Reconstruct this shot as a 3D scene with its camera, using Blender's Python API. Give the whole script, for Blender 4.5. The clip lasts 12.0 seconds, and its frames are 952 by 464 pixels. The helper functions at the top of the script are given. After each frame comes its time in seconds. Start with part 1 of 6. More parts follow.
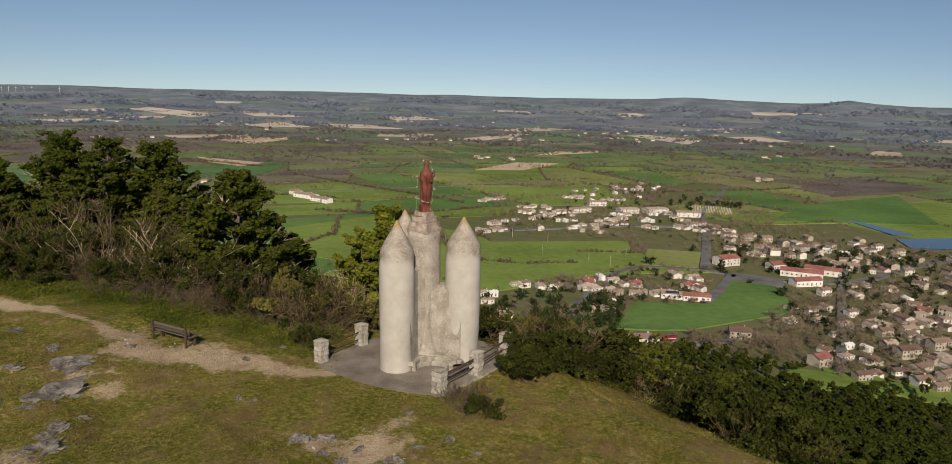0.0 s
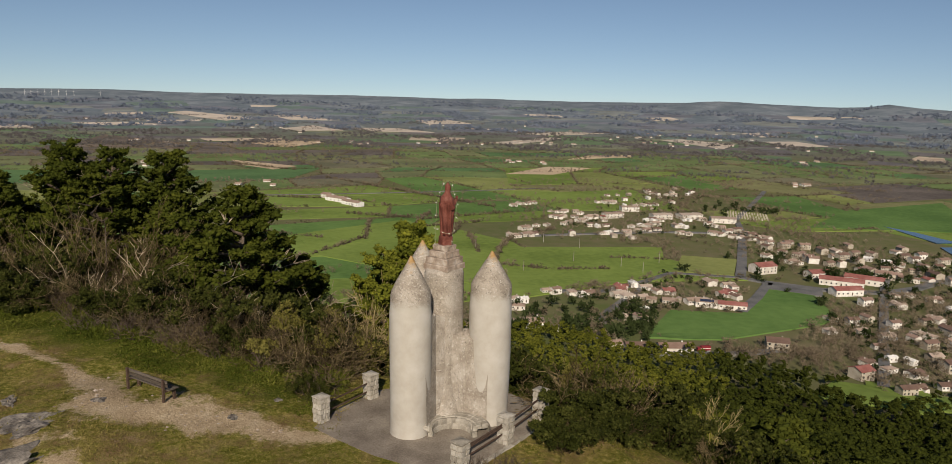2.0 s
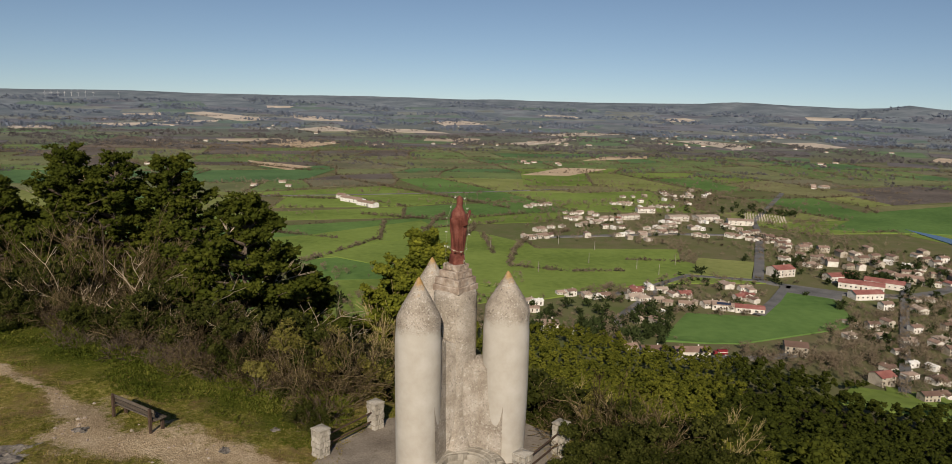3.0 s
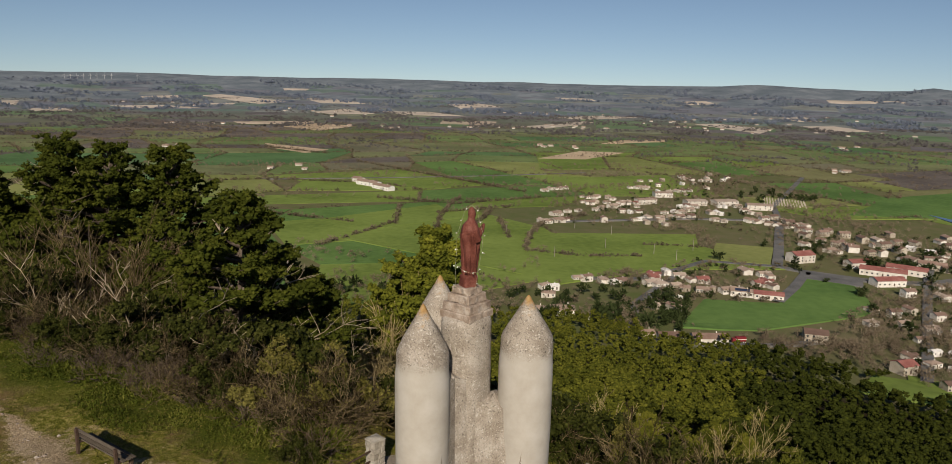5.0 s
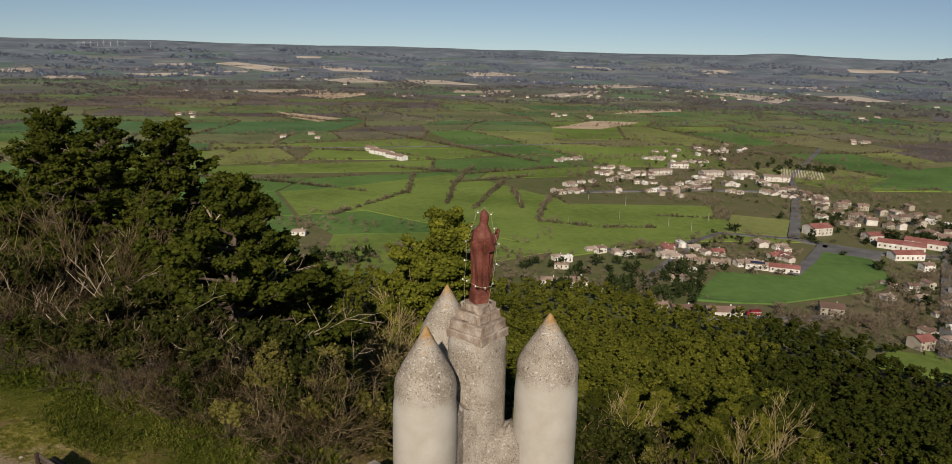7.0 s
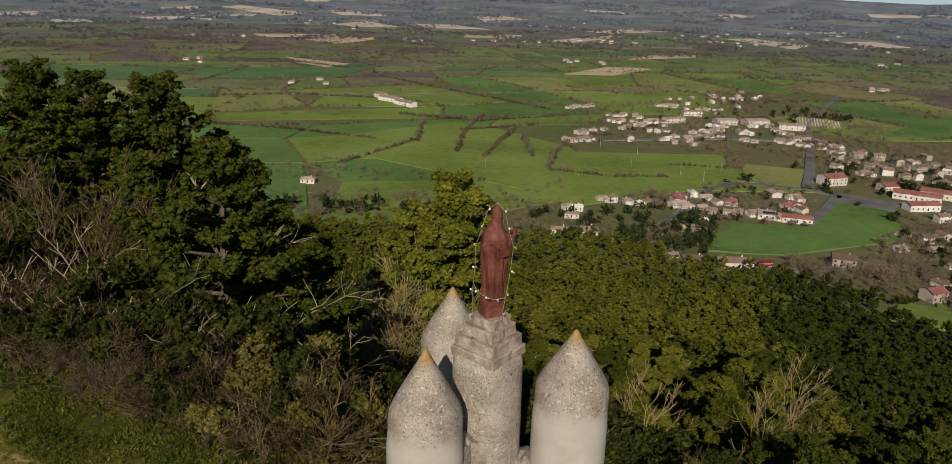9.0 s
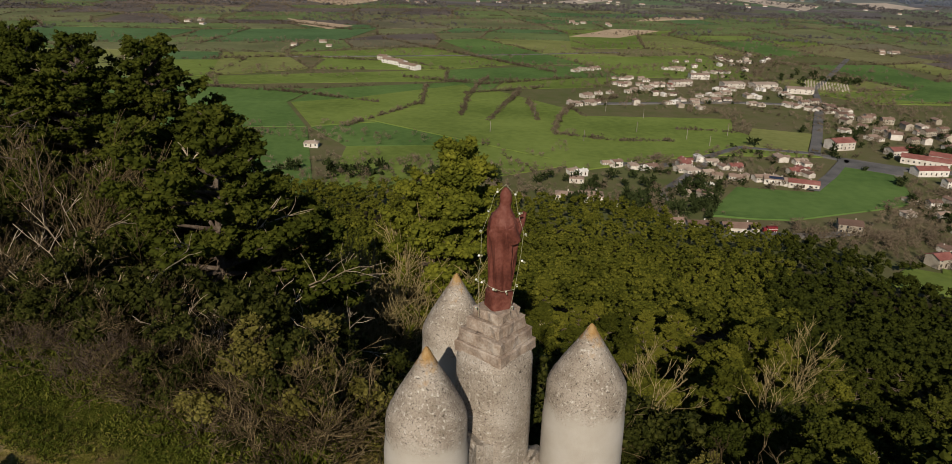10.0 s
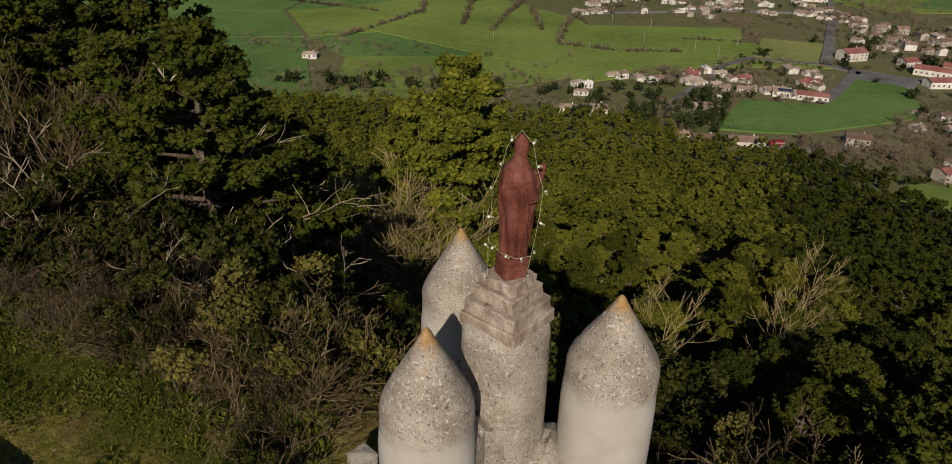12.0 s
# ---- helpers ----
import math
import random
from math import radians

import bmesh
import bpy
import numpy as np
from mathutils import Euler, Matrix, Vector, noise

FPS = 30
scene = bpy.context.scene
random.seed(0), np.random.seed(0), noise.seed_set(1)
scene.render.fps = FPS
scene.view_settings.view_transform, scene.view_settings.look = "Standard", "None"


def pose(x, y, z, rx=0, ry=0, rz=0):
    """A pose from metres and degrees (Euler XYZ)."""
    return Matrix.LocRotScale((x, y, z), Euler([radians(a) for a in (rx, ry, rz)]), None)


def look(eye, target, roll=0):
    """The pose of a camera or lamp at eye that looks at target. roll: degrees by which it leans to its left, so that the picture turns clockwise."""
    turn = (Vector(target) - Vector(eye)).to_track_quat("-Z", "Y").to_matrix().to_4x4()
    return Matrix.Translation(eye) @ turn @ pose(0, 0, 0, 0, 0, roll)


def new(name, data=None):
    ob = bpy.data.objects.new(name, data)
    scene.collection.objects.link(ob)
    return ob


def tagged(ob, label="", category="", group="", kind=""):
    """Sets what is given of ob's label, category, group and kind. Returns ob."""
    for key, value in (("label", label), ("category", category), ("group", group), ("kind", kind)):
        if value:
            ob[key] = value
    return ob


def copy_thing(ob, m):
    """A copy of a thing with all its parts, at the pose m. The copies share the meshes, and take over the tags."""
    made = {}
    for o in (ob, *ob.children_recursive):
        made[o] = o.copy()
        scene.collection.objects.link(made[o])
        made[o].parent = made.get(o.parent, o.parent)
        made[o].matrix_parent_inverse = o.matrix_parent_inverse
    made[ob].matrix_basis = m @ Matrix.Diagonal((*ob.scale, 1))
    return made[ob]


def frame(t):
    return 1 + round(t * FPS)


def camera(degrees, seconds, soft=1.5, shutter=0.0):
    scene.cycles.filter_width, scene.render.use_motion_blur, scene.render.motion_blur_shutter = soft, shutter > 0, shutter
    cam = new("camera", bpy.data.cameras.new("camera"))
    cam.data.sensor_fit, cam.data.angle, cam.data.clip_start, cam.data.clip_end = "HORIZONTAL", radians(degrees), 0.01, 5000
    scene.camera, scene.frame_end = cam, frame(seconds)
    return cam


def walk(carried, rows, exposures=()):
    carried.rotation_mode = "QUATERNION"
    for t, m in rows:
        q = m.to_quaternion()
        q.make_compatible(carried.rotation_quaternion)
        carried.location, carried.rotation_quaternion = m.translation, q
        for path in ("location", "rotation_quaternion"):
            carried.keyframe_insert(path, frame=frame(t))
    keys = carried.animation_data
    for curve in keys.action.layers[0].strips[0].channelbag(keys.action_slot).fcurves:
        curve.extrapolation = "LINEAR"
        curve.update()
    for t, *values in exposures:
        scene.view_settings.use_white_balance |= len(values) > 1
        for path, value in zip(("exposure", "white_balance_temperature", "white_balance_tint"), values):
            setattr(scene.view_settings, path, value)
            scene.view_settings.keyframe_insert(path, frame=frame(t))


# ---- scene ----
import itertools

cam = camera(66.0, 12.0, 0.5)
PATH = [
    (0, (1.122, -27.716, 10.862), (1.257, -25.757, 10.485), 1.4),
    (0.5, (1.199, -26.519, 10.87), (1.324, -24.559, 10.495), 1.3),
    (1, (1.308, -25.254, 10.922), (1.411, -23.292, 10.549), 1.3),
    (1.5, (1.39, -24.018, 10.952), (1.468, -22.054, 10.581), 1.4),
    (2, (1.443, -22.715, 11.034), (1.494, -20.751, 10.665), 1.4),
    (2.5, (1.469, -21.597, 11.111), (1.499, -19.632, 10.742), 1.4),
    (3, (1.491, -20.467, 11.14), (1.502, -18.501, 10.772), 1.4),
    (5, (1.511, -17.057, 11.391), (1.48, -15.101, 10.977), 1.4),
    (5.5, (1.505, -16.253, 11.458), (1.465, -14.301, 11.025), 1.5),
    (6, (1.496, -15.51, 11.52), (1.446, -13.563, 11.065), 1.5),
    (6.5, (1.48, -14.797, 11.58), (1.422, -12.855, 11.105), 1.5),
    (7, (1.443, -14.089, 11.596), (1.379, -12.152, 11.1), 1.5),
    (9, (1.29, -11.064, 11.777), (1.205, -9.169, 11.143), 1.6),
    (9.5, (1.237, -10.42, 11.755), (1.148, -8.541, 11.077), 1.6),
    (10, (1.191, -9.774, 11.692), (1.099, -7.913, 10.966), 1.6),
    (10.5, (1.132, -9.169, 11.592), (1.041, -7.325, 10.822), 1.6),
    (11, (1.088, -8.583, 11.518), (0.997, -6.763, 10.694), 1.5),
    (11.5, (1.032, -8.076, 11.444), (0.943, -6.282, 10.563), 1.6),
    (12, (0.98, -7.672, 11.472), (0.893, -5.909, 10.531), 1.6),
]
walk(cam, [(t, look(eye, target, roll)) for t, eye, target, roll in PATH],
     [(0, 0.05), (3, 0.03), (5, -0.05), (7, -0.1), (9, -0.2), (12, -0.25)])

# ---- light ----
SUN = Vector((0.07, 1.0, -0.58)).normalized()
world = bpy.data.worlds.new("world")
scene.world = world
world.use_nodes = True
wn, wl = world.node_tree.nodes, world.node_tree.links
sky = wn.new("ShaderNodeTexSky")
sky.sky_type = "NISHITA"
sky.sun_disc = False
sky.sun_elevation = math.asin(-SUN.z)
sky.sun_rotation = math.atan2(-SUN.x, -SUN.y)
sky.air_density, sky.dust_density, sky.ozone_density = 0.7, 0.1, 3.0
wc = wn.new("ShaderNodeTexCoord")
wa = wn.new("ShaderNodeVectorMath")
wa.operation = "ADD"
wa.inputs[1].default_value = (0, 0, 0.05)
wl.new(wc.outputs["Generated"], wa.inputs[0])
wl.new(wa.outputs[0], sky.inputs[0])
tint = wn.new("ShaderNodeMix")
tint.data_type, tint.blend_type = "RGBA", "MULTIPLY"
tint.inputs[0].default_value = 1.0
tint.inputs[7].default_value = (1.2, 1.08, 0.965, 1)
wl.new(sky.outputs[0], tint.inputs[6])
wl.new(tint.outputs[2], wn["Background"].inputs[0])
wn["Background"].inputs[1].default_value = 0.068
sun_data = bpy.data.lights.new("sun", "SUN")
sun_data.energy, sun_data.angle, sun_data.color = 5.0, radians(0.6), (1.0, 0.87, 0.71)
sun = new("sun", sun_data)
sun.matrix_world = look((0, 0, 60), Vector((0, 0, 60)) + SUN)


# ---- materials ----
def surface(name, colours, scale=4.0, rough=0.9, bump=0.3, fine=30.0, islands=0.0, objects=0.0, translucent=0.0,
            coords="Object", metal=0.0, stretch=(1, 1, 1), spots=None, gloss=0.15):
    """A node material: colours blended by noise at two scales, with relief; spots: (colour, scale, share) of dark or light specks."""
    m = bpy.data.materials.new(name)
    m.use_nodes = True
    n, l = m.node_tree.nodes, m.node_tree.links
    b = n["Principled BSDF"]
    b.inputs["Roughness"].default_value = rough
    b.inputs["Metallic"].default_value = metal
    b.inputs["Specular IOR Level"].default_value = gloss
    tc, mp = n.new("ShaderNodeTexCoord"), n.new("ShaderNodeMapping")
    mp.inputs["Scale"].default_value = stretch
    l.new(tc.outputs[coords], mp.inputs[0])
    n1, n2, mx = n.new("ShaderNodeTexNoise"), n.new("ShaderNodeTexNoise"), n.new("ShaderNodeMath")
    n1.inputs["Scale"].default_value, n2.inputs["Scale"].default_value = scale, fine
    n1.inputs["Detail"].default_value, n2.inputs["Detail"].default_value = 4.0, 3.0
    l.new(mp.outputs[0], n1.inputs["Vector"]), l.new(mp.outputs[0], n2.inputs["Vector"])
    mx.operation = "MULTIPLY_ADD"
    l.new(n2.outputs[0], mx.inputs[0])
    mx.inputs[1].default_value = 0.5
    l.new(n1.outputs[0], mx.inputs[2])
    out = mx.outputs[0]
    base = 0.75
    for kind, amount in (("ShaderNodeNewGeometry", islands), ("ShaderNodeObjectInfo", objects)):
        if amount:
            g, a = n.new(kind), n.new("ShaderNodeMath")
            a.operation = "MULTIPLY_ADD"
            l.new(g.outputs["Random Per Island" if kind.endswith("Geometry") else "Random"], a.inputs[0])
            a.inputs[1].default_value = amount
            l.new(out, a.inputs[2])
            out = a.outputs[0]
            base += amount / 2
    r = n.new("ShaderNodeValToRGB")
    while len(r.color_ramp.elements) < len(colours):
        r.color_ramp.elements.new(0.5)
    spread = 0.2 + (islands + objects) * 0.4
    mid = n.new("ShaderNodeMapRange")
    mid.inputs["From Min"].default_value, mid.inputs["From Max"].default_value = base - spread, base + spread
    l.new(out, mid.inputs[0])
    for i, c in enumerate(colours):
        r.color_ramp.elements[i].position = i / max(1, len(colours) - 1)
        r.color_ramp.elements[i].color = (*c, 1)
    l.new(mid.outputs[0], r.inputs[0])
    col = r.outputs[0]
    for c, sc, share in spots or ():
        v, t, k = n.new("ShaderNodeTexNoise"), n.new("ShaderNodeMapRange"), n.new("ShaderNodeMix")
        v.inputs["Scale"].default_value, v.inputs["Detail"].default_value, v.inputs["Roughness"].default_value = sc, 5.0, 0.65
        l.new(mp.outputs[0], v.inputs["Vector"])
        t.inputs["From Min"].default_value, t.inputs["From Max"].default_value = 0.77 - share, 0.855 - share
        l.new(v.outputs[0], t.inputs[0])
        k.data_type = "RGBA"
        l.new(t.outputs[0], k.inputs[0]), l.new(col, k.inputs[6])
        k.inputs[7].default_value = (*c, 1)
        col = k.outputs[2]
    l.new(col, b.inputs["Base Color"])
    if bump:
        bp = n.new("ShaderNodeBump")
        bp.inputs["Strength"].default_value, bp.inputs["Distance"].default_value = bump, 0.03
        l.new(mx.outputs[0], bp.inputs["Height"]), l.new(bp.outputs[0], b.inputs["Normal"])
    if translucent:
        tr, ad = n.new("ShaderNodeBsdfTranslucent"), n.new("ShaderNodeMixShader")
        l.new(col, tr.inputs[0])
        ad.inputs[0].default_value = translucent
        l.new(b.outputs[0], ad.inputs[1]), l.new(tr.outputs[0], ad.inputs[2])
        l.new(ad.outputs[0], n["Material Output"].inputs[0])
    return m


M = {
    "rough": surface("rough_render", [(0.24, 0.205, 0.165), (0.34, 0.30, 0.25), (0.42, 0.38, 0.33)], 2.2, 0.95, 1.0, 42, spots=[((0.075, 0.065, 0.055), 24, 0.2), ((0.56, 0.53, 0.48), 17, 0.2), ((0.12, 0.1, 0.08), 50, 0.21)]),
    "stone": surface("limestone", [(0.19, 0.17, 0.14), (0.31, 0.285, 0.24), (0.44, 0.41, 0.36)], 5, 0.92, 0.9, 40, objects=0.4, spots=[((0.10, 0.10, 0.09), 9, 0.1)]),
    "mortar": surface("mortar", [(0.2, 0.18, 0.15), (0.3, 0.27, 0.22)], 6, 0.95, 0.8, 50),
    "concrete": surface("terrace_concrete", [(0.135, 0.112, 0.09), (0.2, 0.172, 0.142), (0.28, 0.245, 0.2)], 0.9, 0.9, 0.4, 18, spots=[((0.12, 0.1, 0.075), 1.6, 0.14), ((0.14, 0.12, 0.09), 6, 0.16)]),
    "tier": surface("plinth_stone", [(0.22, 0.165, 0.125), (0.31, 0.25, 0.2), (0.43, 0.375, 0.32)], 3.5, 0.9, 0.8, 26, spots=[((0.11, 0.09, 0.08), 8, 0.12)]),
    "statue": surface("oxide_red_paint", [(0.08, 0.025, 0.018), (0.135, 0.044, 0.032), (0.19, 0.075, 0.057)], 2.2, 0.6, 0.3, 20),
    "cable": surface("pale_cable", [(0.2, 0.22, 0.12), (0.42, 0.38, 0.28)], 8, 0.6, 0, 30),
    "bulb": surface("bulb_glass", [(0.6, 0.66, 0.62), (0.75, 0.78, 0.75)], 8, 0.25, 0, 30),
    "rail": surface("dark_rail", [(0.045, 0.03, 0.022), (0.09, 0.06, 0.045)], 6, 0.7, 0.3, 30, stretch=(1, 1, 6)),
    "bench": surface("weathered_timber", [(0.05, 0.04, 0.03), (0.085, 0.07, 0.055), (0.14, 0.12, 0.1)], 4, 0.85, 0.5, 40, objects=0.2, stretch=(1, 8, 8)),
    "rock": surface("grey_limestone", [(0.08, 0.07, 0.062), (0.16, 0.143, 0.126), (0.28, 0.25, 0.215)], 2.2, 0.95, 1.0, 16, spots=[((0.05, 0.048, 0.045), 5, 0.17), ((0.36, 0.34, 0.3), 6, 0.13)]),
    "pine": surface("pine_needles", [(0.02, 0.027, 0.004), (0.04, 0.049, 0.007), (0.075, 0.081, 0.012)], 0.35, 0.75, 0, 3.5, islands=0.25, gloss=0.03),
    "slope_pine": surface("slope_pine_needles", [(0.022, 0.028, 0.004), (0.068, 0.074, 0.01), (0.145, 0.143, 0.02)], 0.3, 0.75, 0, 3.5, islands=0.25, objects=0.8, gloss=0.03),
    "far_pine": surface("wood_needles", [(0.02, 0.025, 0.004), (0.066, 0.073, 0.01), (0.14, 0.139, 0.02)], 0.1, 0.8, 0, 1.2, islands=0.25, gloss=0.03),
    "dark_pine": surface("dark_pine_needles", [(0.012, 0.017, 0.003), (0.042, 0.05, 0.008), (0.1, 0.105, 0.016)], 0.3, 0.75, 0, 3.5, islands=0.25, objects=0.6, gloss=0.03),
    "pine_light": surface("young_pine_needles", [(0.05, 0.06, 0.008), (0.1, 0.11, 0.014), (0.17, 0.175, 0.022)], 0.9, 0.75, 0, 3.5, islands=0.14, gloss=0.03),
    "ivy": surface("evergreen_leaves", [(0.007, 0.009, 0.002), (0.026, 0.031, 0.006), (0.07, 0.072, 0.018)], 1.1, 0.6, 0, 5, islands=0.25, gloss=0.03),
    "box": surface("olive_leaves", [(0.055, 0.052, 0.011), (0.12, 0.11, 0.026), (0.21, 0.185, 0.055)], 0.6, 0.7, 0, 3, islands=0.5, translucent=0.15, gloss=0.03),
    "bark": surface("pine_bark", [(0.05, 0.038, 0.028), (0.1, 0.077, 0.058), (0.17, 0.14, 0.11)], 3, 0.95, 0.8, 14),
    "twig": surface("bare_twigs", [(0.018, 0.013, 0.007), (0.045, 0.033, 0.017), (0.17, 0.13, 0.07)], 0.7, 0.95, 0, 4, islands=0.5, gloss=0.03),
    "tan_twig": surface("tan_twigs", [(0.035, 0.026, 0.013), (0.085, 0.064, 0.033), (0.23, 0.18, 0.1)], 0.7, 0.95, 0, 4, islands=0.5, gloss=0.03),
    "grey_twig": surface("grey_twigs", [(0.18, 0.145, 0.1), (0.32, 0.26, 0.185), (0.5, 0.42, 0.31)], 0.7, 0.95, 0, 4, islands=0.5, gloss=0.03),
    "pale_twig": surface("pale_twigs", [(0.14, 0.11, 0.05), (0.25, 0.2, 0.095), (0.38, 0.31, 0.165)], 0.7, 0.95, 0, 4, islands=0.5, gloss=0.03),
    "bramble": surface("dry_bramble", [(0.04, 0.03, 0.021), (0.085, 0.064, 0.047), (0.19, 0.15, 0.115)], 0.7, 0.95, 0, 4, islands=0.5, gloss=0.03),
    "grass": surface("grass_blades", [(0.052, 0.06, 0.009), (0.15, 0.142, 0.024), (0.4, 0.29, 0.12)], 0.35, 0.8, 0, 2, islands=0.5, translucent=0.2, gloss=0.03),
    "weed": surface("weed_leaves", [(0.035, 0.048, 0.007), (0.085, 0.104, 0.014), (0.19, 0.185, 0.04)], 0.5, 0.8, 0, 3, islands=0.4, translucent=0.2, gloss=0.03),
    "hedge": surface("winter_hedge", [(0.055, 0.047, 0.03), (0.105, 0.088, 0.058), (0.17, 0.145, 0.1)], 0.01, 0.95, 0, 0.1, islands=0.5, gloss=0.03),
    "plain_tree": surface("leafless_crowns", [(0.1, 0.078, 0.054), (0.175, 0.14, 0.098), (0.27, 0.222, 0.16)], 0.01, 0.95, 0, 0.1, islands=0.5, gloss=0.03),
    "plain_green": surface("evergreen_crowns", [(0.015, 0.022, 0.008), (0.03, 0.042, 0.014), (0.05, 0.065, 0.025)], 0.01, 0.9, 0, 0.1, islands=0.5, gloss=0.03),
    "asphalt": surface("asphalt", [(0.09, 0.09, 0.09), (0.14, 0.14, 0.14), (0.19, 0.185, 0.18)], 0.05, 0.9, 0.1, 1.5),
    "wall_white": surface("white_wall", [(0.44, 0.4, 0.35), (0.6, 0.57, 0.52), (0.76, 0.74, 0.71)], 0.25, 0.9, 0, 2, objects=0.4),
    "wall_stone": surface("stone_wall", [(0.26, 0.225, 0.18), (0.38, 0.34, 0.28), (0.5, 0.46, 0.39)], 0.25, 0.9, 0, 2, objects=0.4),
    "roof": surface("clay_tile_roof", [(0.12, 0.078, 0.062), (0.2, 0.133, 0.106), (0.31, 0.222, 0.18)], 0.12, 0.9, 0.3, 2.5, objects=0.8),
    "roof_pale": surface("pale_tile_roof", [(0.25, 0.18, 0.14), (0.34, 0.26, 0.21), (0.46, 0.385, 0.325)], 0.12, 0.9, 0.3, 2.5, objects=0.8),
    "roof_red": surface("red_tile_roof", [(0.2, 0.075, 0.065), (0.27, 0.11, 0.095), (0.34, 0.17, 0.15)], 0.12, 0.85, 0.2, 2.5),
    "pane": surface("window_glass", [(0.02, 0.024, 0.03), (0.05, 0.055, 0.06)], 0.5, 0.15, 0, 2, gloss=0.5),
    "solar": surface("solar_panel", [(0.02, 0.03, 0.06), (0.04, 0.05, 0.09)], 0.5, 0.2, 0, 2, gloss=0.5),
    "white": surface("white_paint", [(0.62, 0.6, 0.57), (0.78, 0.77, 0.75)], 0.5, 0.7, 0, 3),
    "red_paint": surface("red_paint", [(0.16, 0.02, 0.025), (0.22, 0.03, 0.035)], 0.5, 0.5, 0, 3),
}


def ground_material():
    m = bpy.data.materials.new("hill_and_plain")
    m.use_nodes = True
    n, l = m.node_tree.nodes, m.node_tree.links
    b = n["Principled BSDF"]
    b.inputs["Roughness"].default_value, b.inputs["Specular IOR Level"].default_value = 0.95, 0.05
    tc = n.new("ShaderNodeTexCoord")

    def noise_at(scale, detail=5.0, rough=0.6):
        t = n.new("ShaderNodeTexNoise")
        t.inputs["Scale"].default_value, t.inputs["Detail"].default_value, t.inputs["Roughness"].default_value = scale, detail, rough
        l.new(tc.outputs["Object"], t.inputs["Vector"])
        return t.outputs[0]

    def ramp(fac, stops):
        r = n.new("ShaderNodeValToRGB")
        while len(r.color_ramp.elements) < len(stops):
            r.color_ramp.elements.new(0.5)
        for e, (p, c) in zip(r.color_ramp.elements, stops):
            e.position, e.color = p, (*c, 1)
        l.new(fac, r.inputs[0])
        return r.outputs[0]

    def mix(fac, a, c):
        k = n.new("ShaderNodeMix")
        k.data_type = "RGBA"
        l.new(fac, k.inputs[0]), l.new(a, k.inputs[6]), l.new(c, k.inputs[7])
        return k.outputs[2]

    def attr(name):
        a = n.new("ShaderNodeAttribute")
        a.attribute_name = name
        return a.outputs["Fac"]

    def edge(mask, breakup, low, high, amount=0.9):
        a, r = n.new("ShaderNodeMath"), n.new("ShaderNodeMapRange")
        a.operation = "MULTIPLY_ADD"
        l.new(breakup, a.inputs[0])
        a.inputs[1].default_value = amount
        l.new(mask, a.inputs[2])
        r.inputs["From Min"].default_value, r.inputs["From Max"].default_value = low + amount / 2, high + amount / 2
        l.new(a.outputs[0], r.inputs[0])
        return r.outputs[0]

    grass = ramp(noise_at(0.5, 7.0, 0.68), [(0.3, (0.085, 0.1, 0.013)), (0.5, (0.175, 0.17, 0.03)), (0.7, (0.36, 0.26, 0.1))])
    lush = ramp(noise_at(0.7), [(0.3, (0.05, 0.064, 0.008)), (0.55, (0.11, 0.122, 0.017)), (0.75, (0.22, 0.18, 0.05))])
    grain = ramp(noise_at(5.5, 7.0, 0.78), [(0.38, (0.018, 0.021, 0.003)), (0.51, (0.158, 0.153, 0.026)), (0.64, (0.54, 0.42, 0.18))])
    half = n.new("ShaderNodeValue")
    half.outputs[0].default_value = 0.5
    lush_grain = mix(half.outputs[0], lush, ramp(noise_at(9.0, 6.0, 0.75), [(0.36, (0.012, 0.018, 0.003)), (0.54, (0.07, 0.088, 0.013)), (0.7, (0.2, 0.2, 0.045))]))
    grass = mix(half.outputs[0], grass, grain)
    dirt = ramp(noise_at(0.9, 8.0, 0.7), [(0.3, (0.24, 0.17, 0.098)), (0.5, (0.52, 0.395, 0.25)), (0.7, (0.68, 0.55, 0.39))])
    dirt = mix(half.outputs[0], dirt, ramp(noise_at(16.0, 6.0, 0.75), [(0.34, (0.1, 0.075, 0.045)), (0.5, (0.34, 0.26, 0.165)), (0.66, (0.62, 0.52, 0.38))]))
    worn = ramp(noise_at(1.6, 7.0, 0.7), [(0.3, (0.13, 0.08, 0.04)), (0.55, (0.23, 0.155, 0.08)), (0.75, (0.36, 0.27, 0.17))])
    zero = n.new("ShaderNodeValue")
    zero.outputs[0].default_value = 0.0
    grass = mix(edge(zero.outputs[0], noise_at(0.55, 10.0, 0.78), -0.03, 0.13, 1.0), grass, worn)
    grass = mix(edge(attr("lush"), noise_at(0.6, 6.0), 0.35, 0.65, 0.7), grass, lush_grain)
    near = mix(edge(attr("path"), noise_at(1.0, 12.0, 0.8), 0.32, 0.72, 3.6), grass, dirt)
    # brown scrub floor, its colour darkened to stand in for canopy shade
    shaded_scrub = ramp(noise_at(0.25), [(0.35, (0.018, 0.015, 0.007)), (0.6, (0.035, 0.027, 0.013))])
    near = mix(attr("wood"), near, shaded_scrub)
    plain = ramp(noise_at(0.006), [(0.35, (0.105, 0.13, 0.045)), (0.5, (0.14, 0.135, 0.062)), (0.65, (0.17, 0.145, 0.085))])
    plain = mix(half.outputs[0], plain, ramp(noise_at(0.05), [(0.35, (0.085, 0.115, 0.036)), (0.65, (0.16, 0.14, 0.085))]))
